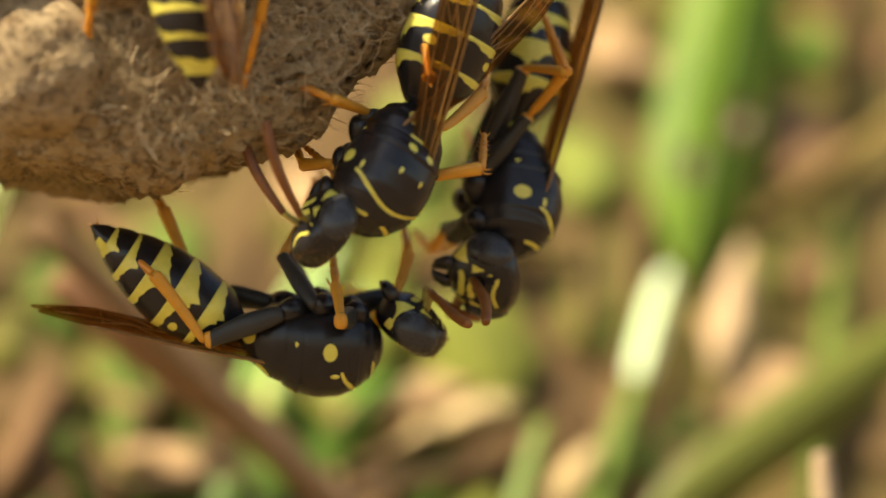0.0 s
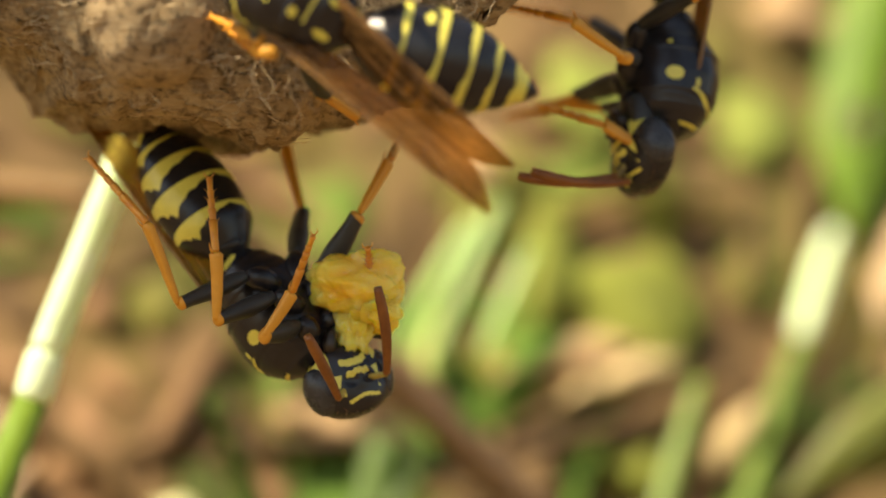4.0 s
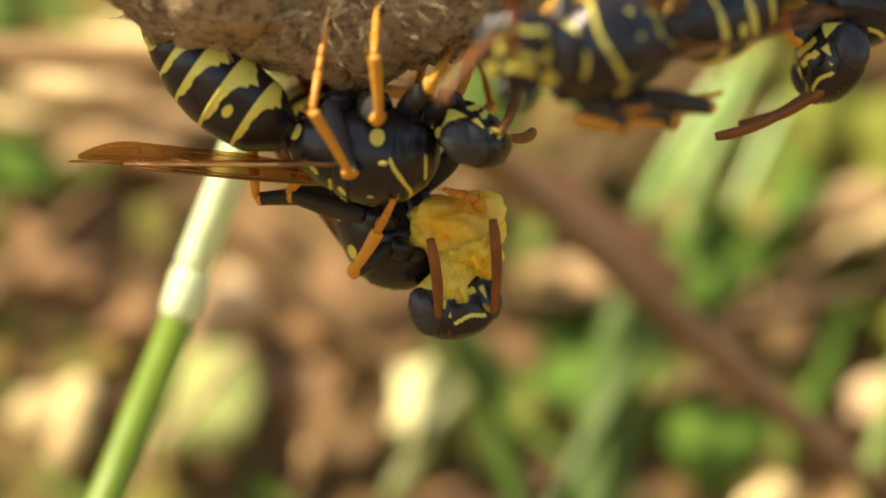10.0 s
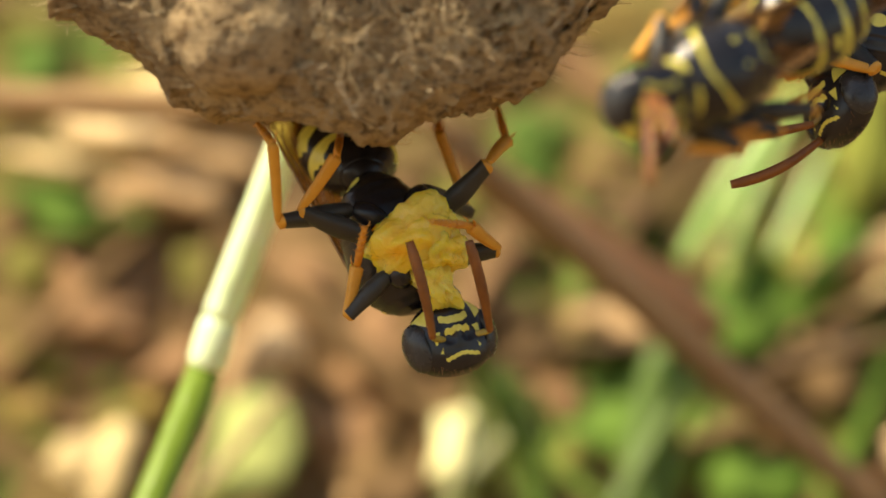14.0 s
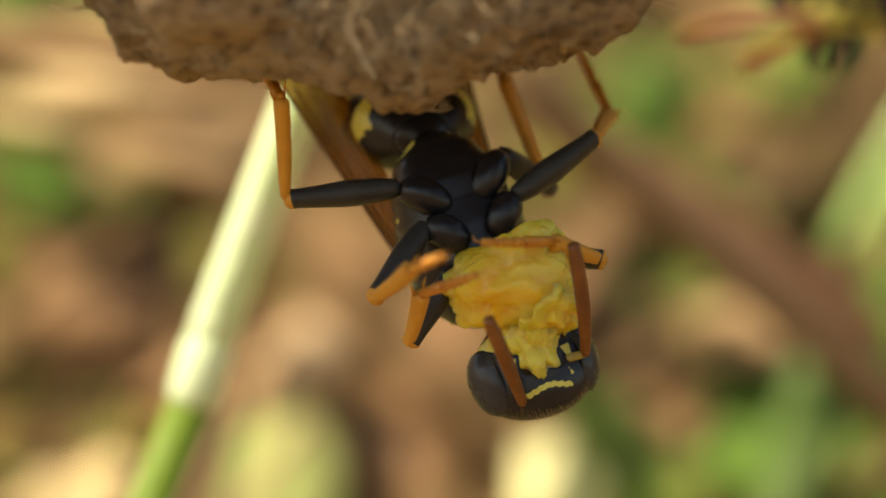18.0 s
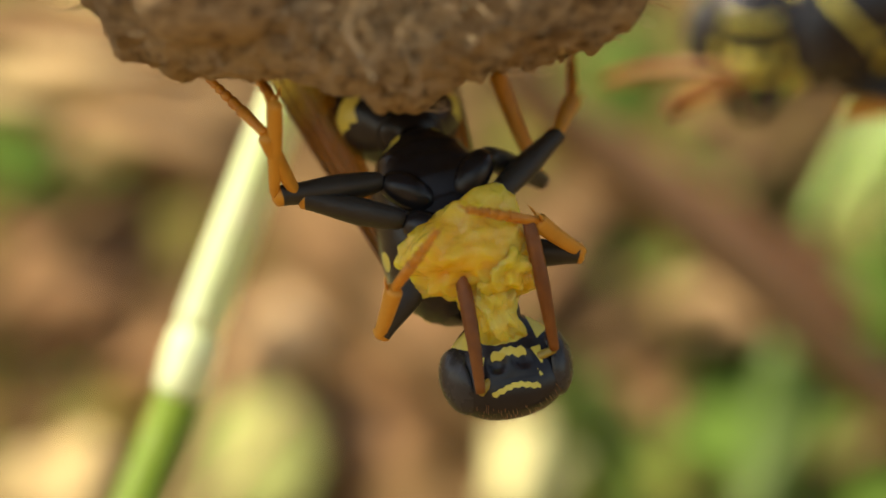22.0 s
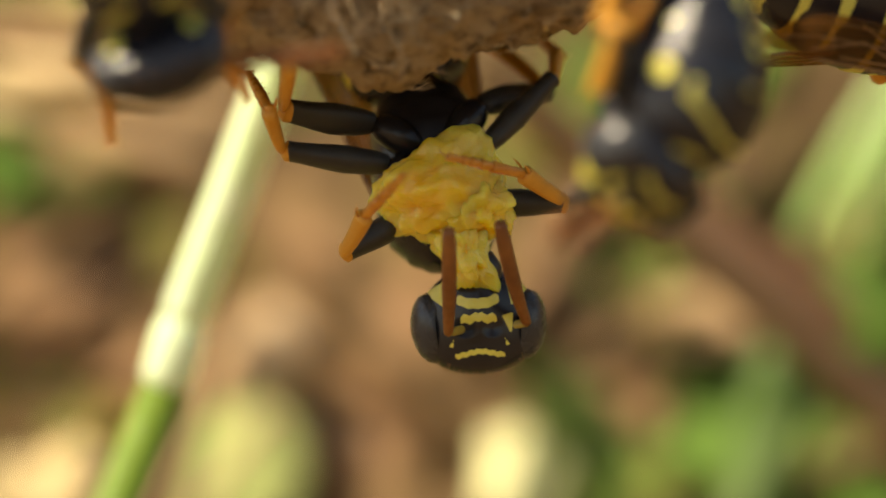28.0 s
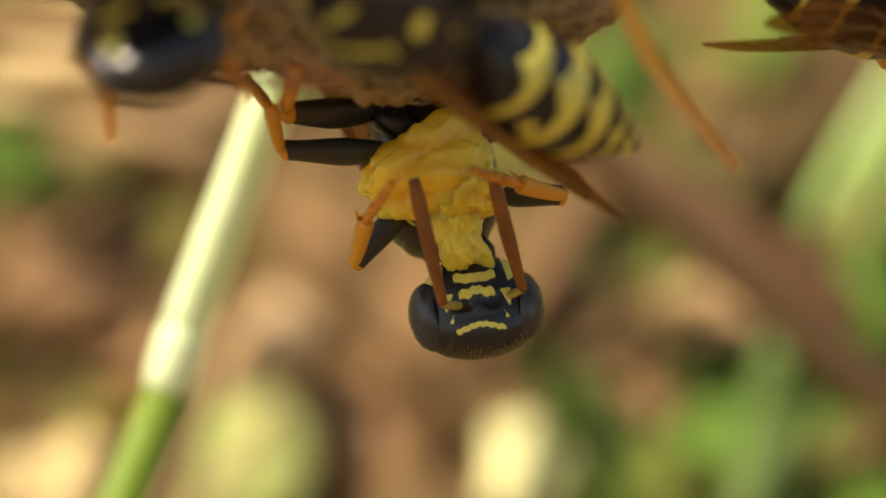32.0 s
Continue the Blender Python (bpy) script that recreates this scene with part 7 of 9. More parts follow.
    go(w["femur_lm"], [(0, -0.05, 1.25, -1.65, 13, -7, -123), (1, -0.05, 1.25, -1.65, 30, -18, -118), (2, -0.05, 1.25, -1.65, -19, 11, -120), (2.5, -0.05, 1.25, -1.65, -74, -62, 103), (3, -0.05, 1.25, -1.65, -104, -69, 124), (32, -0.05, 1.25, -1.65, -104, -69, 124)])
    go(w["tibia_lm"], [(0, -1.63, -1.16, -1.28, 15, -22, -70), (1, -1.32, -1.19, -0.74, 14, -23, -60), (2, -1.49, -1.2, -2.21, 19, -22, -82), (2.5, -0.37, 2.59, 0.9, 0, -78, 0), (3, -0.62, 2.1, 1.06, 6, 68, 8), (32, -0.62, 2.1, 1.06, 6, 68, 8)])
    go(w["tarsus_lm"], [(0, -0.83, -3.34, -0.36, -56, 54, -93), (1, -0.18, -3.19, 0.24, -37, 34, -95), (2, -1.17, -3.5, -1.28, -38, 53, -69), (2.5, 0.16, 2.59, 3.34, -7, 54, -13), (3, 0.31, 2.24, -1.25, -4, 52, -7), (32, 0.31, 2.24, -1.25, -4, 52, -7)])
    go(w["femur_rm"], [(0, -0.05, -1.25, -1.65, -37, -34, 95), (1, -0.05, -1.25, -1.65, -31, -33, 86), (2, -0.05, -1.25, -1.65, -57, -33, 122), (2.5, -0.05, -1.25, -1.65, 71, -61, -101), (3, -0.05, -1.25, -1.65, 83, -46, -128), (32, -0.05, -1.25, -1.65, 83, -46, -128)])
    go(w["tibia_rm"], [(0, -0.27, 1.15, -0.03, -79, -35, 138), (1, 0.1, 1.19, -0.08, 30, 28, 94), (2, -1.34, 0.8, -0.05, 56, 16, 150), (2.5, -0.32, -2.64, 0.88, -133, -72, 145), (3, -1.29, -2.82, 0.45, -73, -71, 92), (32, -1.29, -2.82, 0.45, -73, -71, 92)])
    go(w["tarsus_rm"], [(0, -1.78, 2.52, 1.41, 139, 51, 160), (1, -0.06, 3.39, -1.25, 178, 12, 180), (2, -3.41, 2.01, -0.76, 150, 51, 165), (2.5, -0.97, -2.19, 3.25, 119, 66, 138), (3, -1.32, -2.01, 2.82, -28, 61, -47), (32, -1.32, -2.01, 2.82, -28, 61, -47)])
    go(w["femur_lh"], [(0, -1.3, 1.45, -1.45, 13, -4, -146), (1, -1.3, 1.45, -1.45, 25, -9, -140), (2, -1.3, 1.45, -1.45, 23, -13, -122), (2.5, -1.3, 1.45, -1.45, 25, 77, 32), (3, -1.3, 1.45, -1.45, 107, 69, 127), (32, -1.3, 1.45, -1.45, 107, 69, 127)])
    go(w["tibia_lh"], [(0, -3.87, -0.27, -1.23, 38, -66, -56), (1, -3.66, -0.5, -0.96, 42, -63, -64), (2, -2.91, -1.11, -0.77, 20, -21, -88), (2.5, -0.7, 1.82, -4.47, 58, 53, 96), (3, -1.97, 2.35, -4.34, 179, 78, 179), (32, -1.97, 2.35, -4.34, 179, 78, 179)])
    go(w["tarsus_lh"], [(0, -3.13, -1.37, 1.68, -137, 39, -164), (1, -3.02, -1.81, 1.88, -162, 44, -173), (2, -2.82, -4.1, 0.36, 173, 71, 175), (2.5, -0.89, 3.73, -7.03, 57, 68, 77), (3, -2.62, 2.36, -7.47, -57, 74, -71), (32, -2.62, 2.36, -7.47, -57, 74, -71)])
    go(w["femur_rh"], [(0, -1.3, -1.45, -1.45, -53, -36, 114), (1, -1.3, -1.45, -1.45, -52, -36, 112), (2, -1.3, -1.45, -1.45, 134, -18, -172), (2.5, -1.3, -1.45, -1.45, -134, -65, 149), (3, -1.3, -1.45, -1.45, 121, -52, -149), (32, -1.3, -1.45, -1.45, 121, -52, -149)])
    go(w["tibia_rh"], [(0, -2.33, 0.83, 0.37, 83, 24, 152), (1, -2.25, 0.86, 0.39, 88, 33, 146), (2, -4.21, -1.85, -0.47, 51, -39, -107), (2.5, -2.41, -0.79, 1.37, 51, -52, -88), (3, -2.95, -2.43, 0.98, 46, -80, -53), (32, -2.95, -2.43, 0.98, 46, -80, -53)])
    go(w["tarsus_rh"], [(0, -4.92, 2.19, -0.95, 144, 52, 162), (1, -4.46, 2.37, -1.36, 140, 51, 160), (2, -4.93, -4.24, 1.53, -161, 56, -170), (2.5, -2.35, -2.75, 3.9, -28, 48, -58), (3, -2.62, -2.87, 4.13, -93, 60, -123), (32, -2.62, -2.87, 4.13, -93, 60, -123)])
    go(w["wing_l"], [(0, 0.75, 1.35, 0.75, 27, 16, 27), (1, 0.75, 1.35, 0.75, 26, 16, 29), (2, 0.75, 1.35, 0.75, 26, 3, 14), (2.5, 0.75, 1.35, 0.75, 26, 0, -6), (3, 0.75, 1.35, 0.75, 27, 1, -2), (3.5, 0.75, 1.35, 0.75, 26, 5, -5), (4, 0.75, 1.35, 0.75, 26, 2, -9), (4.5, 0.75, 1.35, 0.75, 26, 1, -4), (6.5, 0.75, 1.35, 0.75, 26, 1, -6), (8, 0.75, 1.35, 0.75, 27, 1, -4), (8.5, 0.75, 1.35, 0.75, 27, 1, 1), (32, 0.75, 1.35, 0.75, 27, 1, 1)])
    go(w["wing_r"], [(0, 0.75, -1.35, 0.75, -26, 2, -14), (1, 0.75, -1.35, 0.75, -26, 3, -15), (2, 0.75, -1.35, 0.75, -26, -4, -12), (2.5, 0.75, -1.35, 0.75, -26, -5, -9), (3, 0.75, -1.35, 0.75, -26, -6, -5), (3.5, 0.75, -1.35, 0.75, -25, 1, -20), (4, 0.75, -1.35, 0.75, -26, -1, -13), (4.5, 0.75, -1.35, 0.75, -26, -2, -12), (6.5, 0.75, -1.35, 0.75, -26, -1, -15), (8, 0.75, -1.35, 0.75, -26, -1, -16), (8.5, 0.75, -1.35, 0.75, -26, -1, -10), (32, 0.75, -1.35, 0.75, -26, -1, -10)])
    w = WASPS["hanger"]
    go(w["root"], [(0, 13.63, 0.59, 4.7, -122.3, 74.7, -123.7), (1, 13.49, 0.57, 5.09, -135.7, 70.6, -137.9), (2, 13.94, 0.55, 4.96, -141.9, 66.7, -146), (2.5, 14.8, 0.55, 6.35, -137.6, 67.5, -140.6), (3, 14.9, 0.56, 6.87, -132.8, 69.7, -135.2), (3.5, 14.53, 0.55, 7.15, -136.6, 68.3, -140.8), (4, 14.8, 0.61, 7.36, -118, 76.9, -123), (4.5, 14.6, 0.62, 7.28, -116.2, 75.4, -121.4), (6.5, 17.08, 0.58, 8.51, -114, 69.2, -111.9), (7, 17.05, 0.57, 8.48, -115, 69.4, -111.9), (8, 17.07, 0.57, 8.84, -118.3, 70.5, -115.1), (9, 17.72, 0.59, 8.7, -114.1, 71.6, -110.9), (10, 17.35, 0.61, 8.15, -115.9, 71.3, -112.2), (11, 17.34, 0.59, 8.04, -115.1, 71.1, -112.6), (12, 17.61, 0.61, 8.47, -115.8, 71.2, -112.4), (12.5, 17.55, 0.6, 8.66, -115.9, 70.9, -112.2), (13, 17.56, 0.59, 8.55, -118, 69.8, -114), (14, 17.13, 0.59, 8.41, -119.6, 69.4, -116.3), (14.5, 17.4, 0.62, 8.59, -109.2, 72.5, -104.4), (16.5, 17.58, 0.65, 8.08, -108.2, 69.3, -95.1), (26, 16.06, -1.04, 7.54, 159.2, 1.6, 22.2), (27.5, 16.66, -1.11, 5.18, 141.3, 1.1, 23.1), (32, 16.93, -1.11, 5.88, 140, 1.8, 23.4)])
    go(w["abdomen"], [(0, -2.5, 0, -0.35, 0, 7, 7), (1, -2.5, 0, -0.35, 0, 2, 7), (2, -2.5, 0, -0.35, 0, -5, 8), (2.5, -2.5, 0, -0.35, 0, -8, 9), (3, -2.5, 0, -0.35, 0, -4, 8), (3.5, -2.5, 0, -0.35, 0, -5, 9), (4, -2.5, 0, -0.35, 0, 2, 7), (4.5, -2.5, 0, -0.35, 0, 4, 7), (6.5, -2.5, 0, -0.35, 0, 2, 8), (7, -2.5, 0, -0.35, 0, 1, 8), (8, -2.5, 0, -0.35, 0, -1, 8), (9, -2.5, 0, -0.35, 0, 0, 8), (10, -2.5, 0, -0.35, 0, 0, 9), (11, -2.5, 0, -0.35, 0, 0, 9), (12, -2.5, 0, -0.35, 0, 0, 8), (12.5, -2.5, 0, -0.35, 0, 0, 8), (13, -2.5, 0, -0.35, 0, -1, 8), (14, -2.5, 0, -0.35, 0, -2, 8), (14.5, -2.5, 0, -0.35, 0, 3, 7), (16.5, -2.5, 0, -0.35, 0, 8, 7), (26, -2.5, 0, -0.35, 0, 27, 5), (27.5, -2.5, 0, -0.35, 0, -6, -5), (32, -2.5, 0, -0.35, 0, -6, -5)])
    go(w["head"], [(0, 3.55, -0.24, -0.97, 12, 33, -28), (1, 3.72, -0.24, -0.89, 15, 28, -26), (2, 3.74, -0.33, -0.99, 0, 30, -27), (2.5, 3.84, -0.2, -0.71, -2, 39, -29), (3, 3.85, -0.25, -0.79, -4, 42, -31), (3.5, 3.66, -0.27, -0.94, -34, 58, -51), (4, 3.41, -0.35, -0.97, -36, 62, -52), (4.5, 3.4, -0.35, -0.97, -36, 62, -53), (6.5, 3.54, -0.26, -0.91, -62, 62, -79), (7, 3.57, -0.25, -0.89, -62, 62, -79), (8, 3.59, -0.27, -0.94, -73, 65, -91), (9, 3.48, -0.3, -0.94, -49, 61, -65), (10, 3.35, -0.32, -0.96, -51, 54, -67), (11, 3.4, -0.3, -0.96, -62, 65, -78), (12, 3.36, -0.35, -0.97, -49, 64, -63), (12.5, 3.5, -0.3, -0.91, -46, 56, -61), (13, 3.49, -0.3, -0.94, -53, 61, -70), (14, 3.47, -0.32, -0.95, -51, 60, -67), (14.5, 3.44, -0.34, -0.94, -60, 62, -77), (16.5, 3.23, -0.4, -0.99, -60, 62, -76), (26, 3.23, -0.05, 0, -152, -6, -1), (27.5, 3.23, -0.13, -0.05, -132, -5, -3), (32, 3.23, -0.13, -0.05, -132, -5, -3)])
    go(w["scape_l"], [(0, 0.55, 0.32, 0.25, -58, 50, -99), (1, 0.55, 0.32, 0.25, -42, 63, -64), (2, 0.55, 0.32, 0.25, -24, -43, 57), (2.5, 0.55, 0.32, 0.25, -1, -2, 35), (3, 0.55, 0.32, 0.25, 0, 0, 42), (3.5, 0.55, 0.32, 0.25, -42, -53, 75), (4, 0.55, 0.32, 0.25, 27, -64, -41), (4.5, 0.55, 0.32, 0.25, 55, -70, -73), (6.5, 0.55, 0.32, 0.25, -104, -64, 128), (7, 0.55, 0.32, 0.25, -93, -64, 119), (8, 0.55, 0.32, 0.25, -85, -58, 118), (9, 0.55, 0.32, 0.25, -43, -54, 75), (10, 0.55, 0.32, 0.25, -43, -52, 77), (11, 0.55, 0.32, 0.25, -136, -62, 153), (12, 0.55, 0.32, 0.25, -31, -85, 34), (12.5, 0.55, 0.32, 0.25, -112, -70, 129), (13, 0.55, 0.32, 0.25, -102, -66, 125), (14, 0.55, 0.32, 0.25, -68, -62, 97), (14.5, 0.55, 0.32, 0.25, -61, -60, 91), (32, 0.55, 0.32, 0.25, -61, -60, 91)])
    go(w["flagellum_l"], [(0, 0.45, -0.28, -0.48, 2, -40, -7), (1, 0.74, -0.07, -0.6, 12, -53, -24), (2, 0.93, 0.91, 0.89, -9, 59, -16), (2.5, 1.33, 0.86, 0.28, 3, 13, 31), (3, 1.26, 0.96, 0.25, 0, 15, -4), (3.5, 0.7, 0.87, 1.01, 3, 13, 23), (4, 0.86, 0.05, 1.11, 3, 22, 15), (4.5, 0.65, 0.01, 1.14, 3, 22, 16), (6.5, 0.3, 0.65, 1.11, 2, 8, 28), (7, 0.35, 0.69, 1.1, 2, 9, 28), (8, 0.32, 0.76, 1.06, -2, -6, 32), (9, 0.69, 0.86, 1.02, 1, 5, 30), (10, 0.68, 0.88, 1, -3, -7, 42), (11, 0.15, 0.53, 1.09, -5, -15, 37), (12, 0.62, 0.37, 1.2, 3, 19, 20), (12.5, 0.35, 0.57, 1.14, 2, 7, 35), (13, 0.32, 0.64, 1.11, 0, -16, 2), (14, 0.5, 0.76, 1.09, -5, -14, 38), (14.5, 0.54, 0.79, 1.07, 1, -19, -5), (32, 0.54, 0.79, 1.07, 1, -19, -5)])
    go(w["scape_r"], [(0, 0.55, -0.32, 0.25, -55, 55, -91), (1, 0.55, -0.32, 0.25, 4, 51, 9), (2, 0.55, -0.32, 0.25, -24, -41, 58), (2.5, 0.55, -0.32, 0.25, -1, -3, 36), (3, 0.55, -0.32, 0.25, -2, -5, 45), (3.5, 0.55, -0.32, 0.25, 3, 15, 25), (4, 0.55, -0.32, 0.25, -12, -29, 45), (7, 0.55, -0.32, 0.25, -12, -29, 45), (8, 0.55, -0.32, 0.25, -2, -6, 36), (9, 0.55, -0.32, 0.25, -2, -6, 41), (10, 0.55, -0.32, 0.25, -116, -69, 134), (11, 0.55, -0.32, 0.25, -32, -47, 67), (12, 0.55, -0.32, 0.25, -18, -36, 52), (12.5, 0.55, -0.32, 0.25, -10, -22, 50), (13, 0.55, -0.32, 0.25, -9, -20, 47), (14, 0.55, -0.32, 0.25, -17, -31, 55), (32, 0.55, -0.32, 0.25, -17, -31, 55)])
    go(w["flagellum_r"], [(0, 0.54, -0.87, -0.53, 21, 16, 104), (1, 1.14, -0.23, -0.49, 11, 8, 108), (2, 0.93, 0.28, 0.88, 1, 57, 1), (2.5, 1.32, 0.24, 0.3, 2, 8, 33), (3, 1.22, 0.35, 0.33, 40, 51, 73), (3.5, 1.38, 0.07, 0, 5, 17, 30), (4, 1.14, 0.27, 0.71, 3, 17, 18), (7, 1.14, 0.27, 0.71, 3, 17, 18), (8, 1.31, 0.24, 0.34, 13, 21, 63), (9, 1.26, 0.3, 0.35, 3, 11, 27), (10, 0.31, -0.07, 1.13, 1, 2, 58), (11, 0.8, 0.28, 0.94, -4, -12, 35), (12, 1.02, 0.29, 0.81, 19, 30, 63), (12.5, 1.12, 0.35, 0.6, 2, 8, 32), (13, 1.15, 0.34, 0.57, 2, 7, 29), (14, 1.02, 0.34, 0.75, 6, 15, 44), (32, 1.02, 0.34, 0.75, 6, 15, 44)])
    go(w["femur_lf"], [(0, 1.3, 0.95, -1.4, 17, 13, 106), (1, 1.3, 0.95, -1.4, 14, 18, 73), (2, 1.3, 0.95, -1.4, 28, 22, 105), (2.5, 1.3, 0.95, -1.4, 16, 27, 62), (3, 1.3, 0.95, -1.4, 8, 12, 66), (3.5, 1.3, 0.95, -1.4, 75, 36, 135), (4, 1.3, 0.95, -1.4, 21, 15, 109), (26, 1.3, 0.95, -1.4, 0, -7.3, 129.8), (32, 1.3, 0.95, -1.4, 0, -7.3, 129.8)])
    go(w["tibia_lf"], [(0, 0.68, 3.1, -1.92, 4, 4, 84), (1, 1.93, 3.04, -2.13, 4, 4, 84), (2, 0.75, 3.01, -2.26, 1, 2, 68), (2.5, 2.25, 2.77, -2.44, 9, 8, 93), (3, 2.23, 3, -1.88, 175, 88, 176), (3.5, -0.01, 2.28, -2.74, 62, 49, 106), (4, 0.58, 3.05, -2, 63, 45, 111), (26, -0.16, 2.7, -1.11, -0, 13.9, -29.7), (32, -0.16, 2.7, -1.11, -0, 13.9, -29.7)])
    go(w["tarsus_lf"], [(0, 0.87, 4.99, -2.06, 13, 7, 123), (1, 2.13, 4.92, -2.26, 19, 11, 122), (2, 1.45, 4.77, -2.31, 45, 19, 135), (2.5, 2.15, 4.64, -2.71, 38, 24, 116), (3, 2.15, 3.01, -3.78, 38, 28, 107), (3.5, -0.36, 3.48, -4.18, 16, 12, 107), (4, 0.09, 4.3, -3.35, 24, 20, 100), (26, 1.44, 1.79, -1.57, 0, -18.2, 170.5), (32, 1.44, 1.79, -1.57, 0, -18.2, 170.5)])
    go(w["femur_rf"], [(0, 1.3, -0.95, -1.4, 12, 16, 77), (1, 1.3, -0.95, -1.4, 12, 15, 78), (2, 1.3, -0.95, -1.4, 6, -30, -21), (2.5, 1.3, -0.95, -1.4, -2, -9, 21), (3, 1.3, -0.95, -1.4, -5, -30, 18), (3.5, 1.3, -0.95, -1.4, -5, -74, 6), (4, 1.3, -0.95, -1.4, 1, -17, -5), (4.5, 1.3, -0.95, -1.4, 1, -17, -5), (6.5, 1.3, -0.95, -1.4, -3, 24, -14), (7, 1.3, -0.95, -1.4, -3, 26, -13), (13, 1.3, -0.95, -1.4, -3, 26, -13), (14, 1.3, -0.95, -1.4, 16, -40, -42), (26, 1.3, -0.95, -1.4, 0, -7.3, -129.8), (32, 1.3, -0.95, -1.4, 0, -7.3, -129.8)])
    go(w["tibia_rf"], [(0, 1.78, 1.21, -2.02, -75, -37, 133), (1, 1.76, 1.22, -2.01, -57, -46, 104), (2, 3.16, -1.67, -0.26, 178, 88, 178), (2.5, 3.43, -0.15, -1.04, -7, 70, -10), (3, 3.19, -0.35, -0.24, 20, 69, 29), (3.5, 1.94, -0.88, 0.81, -31, 69, -45), (4, 3.49, -1.14, -0.74, -161, 66, -168), (4.5, 3.49, -1.14, -0.74, -161, 66, -168), (6.5, 3.34, -1.46, -2.32, -48, 28, -122), (7, 3.32, -1.41, -2.41, -48, 28, -122), (13, 3.32, -1.41, -2.41, -48, 28, -122), (14, 2.61, -2.13, 0.08, 170, 84, 171), (26, -0.16, -2.7, -1.11, 0, 13.9, 29.7), (32, -0.16, -2.7, -1.11, 0, 13.9, 29.7)])
    go(w["tarsus_rf"], [(0, 0.75, 2.32, -0.87, 16, 16, 88), (1, 1.44, 2.51, -0.64, 50, 36, 111), (2, 3.11, -1.67, -2.16, 33, 36, 85), (2.5, 4.07, -0.27, -2.82, 40, 27, 114), (3, 3.79, -0.02, -2.01, 74, 68, 95), (3.5, 2.43, -1.36, -0.96, 58, 42, 111), (4, 2.75, -1.3, -2.48, 99, 59, 128), (4.5, 2.75, -1.3, -2.48, 99, 59, 128), (6.5, 2.46, -2.89, -3.21, -29, -14, 130), (7, 2.43, -2.84, -3.29, -28, -13, 130), (13, 2.43, -2.84, -3.29, -28, -13, 130), (14, 2.4, -2.09, -1.81, 12, 12, 91), (26, 1.44, -1.79, -1.57, 0, -18.2, -170.5), (32, 1.44, -1.79, -1.57, 0, -18.2, -170.5)])
    go(w["femur_lm"], [(0, -0.05, 1.25, -1.65, -48, -32, 114), (1, -0.05, 1.25, -1.65, -25, -24, 92), (2, -0.05, 1.25, -1.65, -15, -12, 102), (2.5, -0.05, 1.25, -1.65, 67, 33, 132), (3, -0.05, 1.25, -1.65, 21, 16, 108), (3.5, -0.05, 1.25, -1.65, 28, 22, 104), (4, -0.05, 1.25, -1.65, 31, 31, 89), (26, -0.05, 1.25, -1.65, 0, -6.1, 148), (32, -0.05, 1.25, -1.65, 0, -6.1, 148)])
    go(w["tibia_lm"], [(0, -1.04, 3.49, -0.09, 21, 8, 138), (1, -0.13, 3.89, -0.45, 33, 13, 137), (2, -0.64, 4.02, -1.03, 137, 38, 165), (2.5, -1.67, 3.06, -3.23, 25, 39, 64), (3, -0.92, 3.91, -2.43, -22, -19, 99), (3.5, -0.68, 3.86, -2.75, 50, 37, 109), (4, 0.01, 3.72, -3.16, 27, 26, 93), (26, -2.5, 2.78, -1.34, -0, 11.9, -18.4), (32, -2.5, 2.78, -1.34, -0, 11.9, -18.4)])
    go(w["tarsus_lm"], [(0, -2.89, 5.13, -0.44, 13, 6, 134), (1, -1.92, 5.53, -1.01, 23, 10, 133), (2, -2.55, 4.55, -2.56, 55, 26, 132), (2.5, -0.83, 4.8, -4.81, 24, 21, 97), (3, -1.29, 6.24, -1.61, 17, 16, 92), (3.5, -1.32, 5.75, -4.26, 14, 10, 108), (4, -0.09, 5.98, -4.24, 21, 18, 101), (26, -0.17, 2, -1.86, 0, -6.3, 173.7), (32, -0.17, 2, -1.86, 0, -6.3, 173.7)])
    go(w["femur_rm"], [(0, -0.05, -1.25, -1.65, 85, -29, -148), (1, -0.05, -1.25, -1.65, 73, -23, -149), (2, -0.05, -1.25, -1.65, 9, -12, -74), (2.5, -0.05, -1.25, -1.65, -13, 19, -66), (3, -0.05, -1.25, -1.65, -12, 20, -64), (3.5, -0.05, -1.25, -1.65, -4, 6, -59), (4, -0.05, -1.25, -1.65, -7, 11, -69), (26, -0.05, -1.25, -1.65, 0, -6.1, -148), (32, -0.05, -1.25, -1.65, 0, -6.1, -148)])
    go(w["tibia_rm"], [(0, -2.21, -2.58, -0.24, 24, -16, -113), (1, -2.34, -2.62, -0.52, 95, -40, -143), (2, 0.72, -3.98, -1.07, -32, 30, -94), (2.5, 1.04, -3.76, -2.61, -88, 57, -122), (3, 1.15, -3.7, -2.64, -138, 63, -153), (3.5, 1.43, -3.73, -1.97, -131, 61, -150), (4, 0.95, -3.92, -2.19, -96, 58, -127), (26, -2.5, -2.78, -1.34, 0, 11.9, 18.4), (32, -2.5, -2.78, -1.34, 0, 11.9, 18.4)])
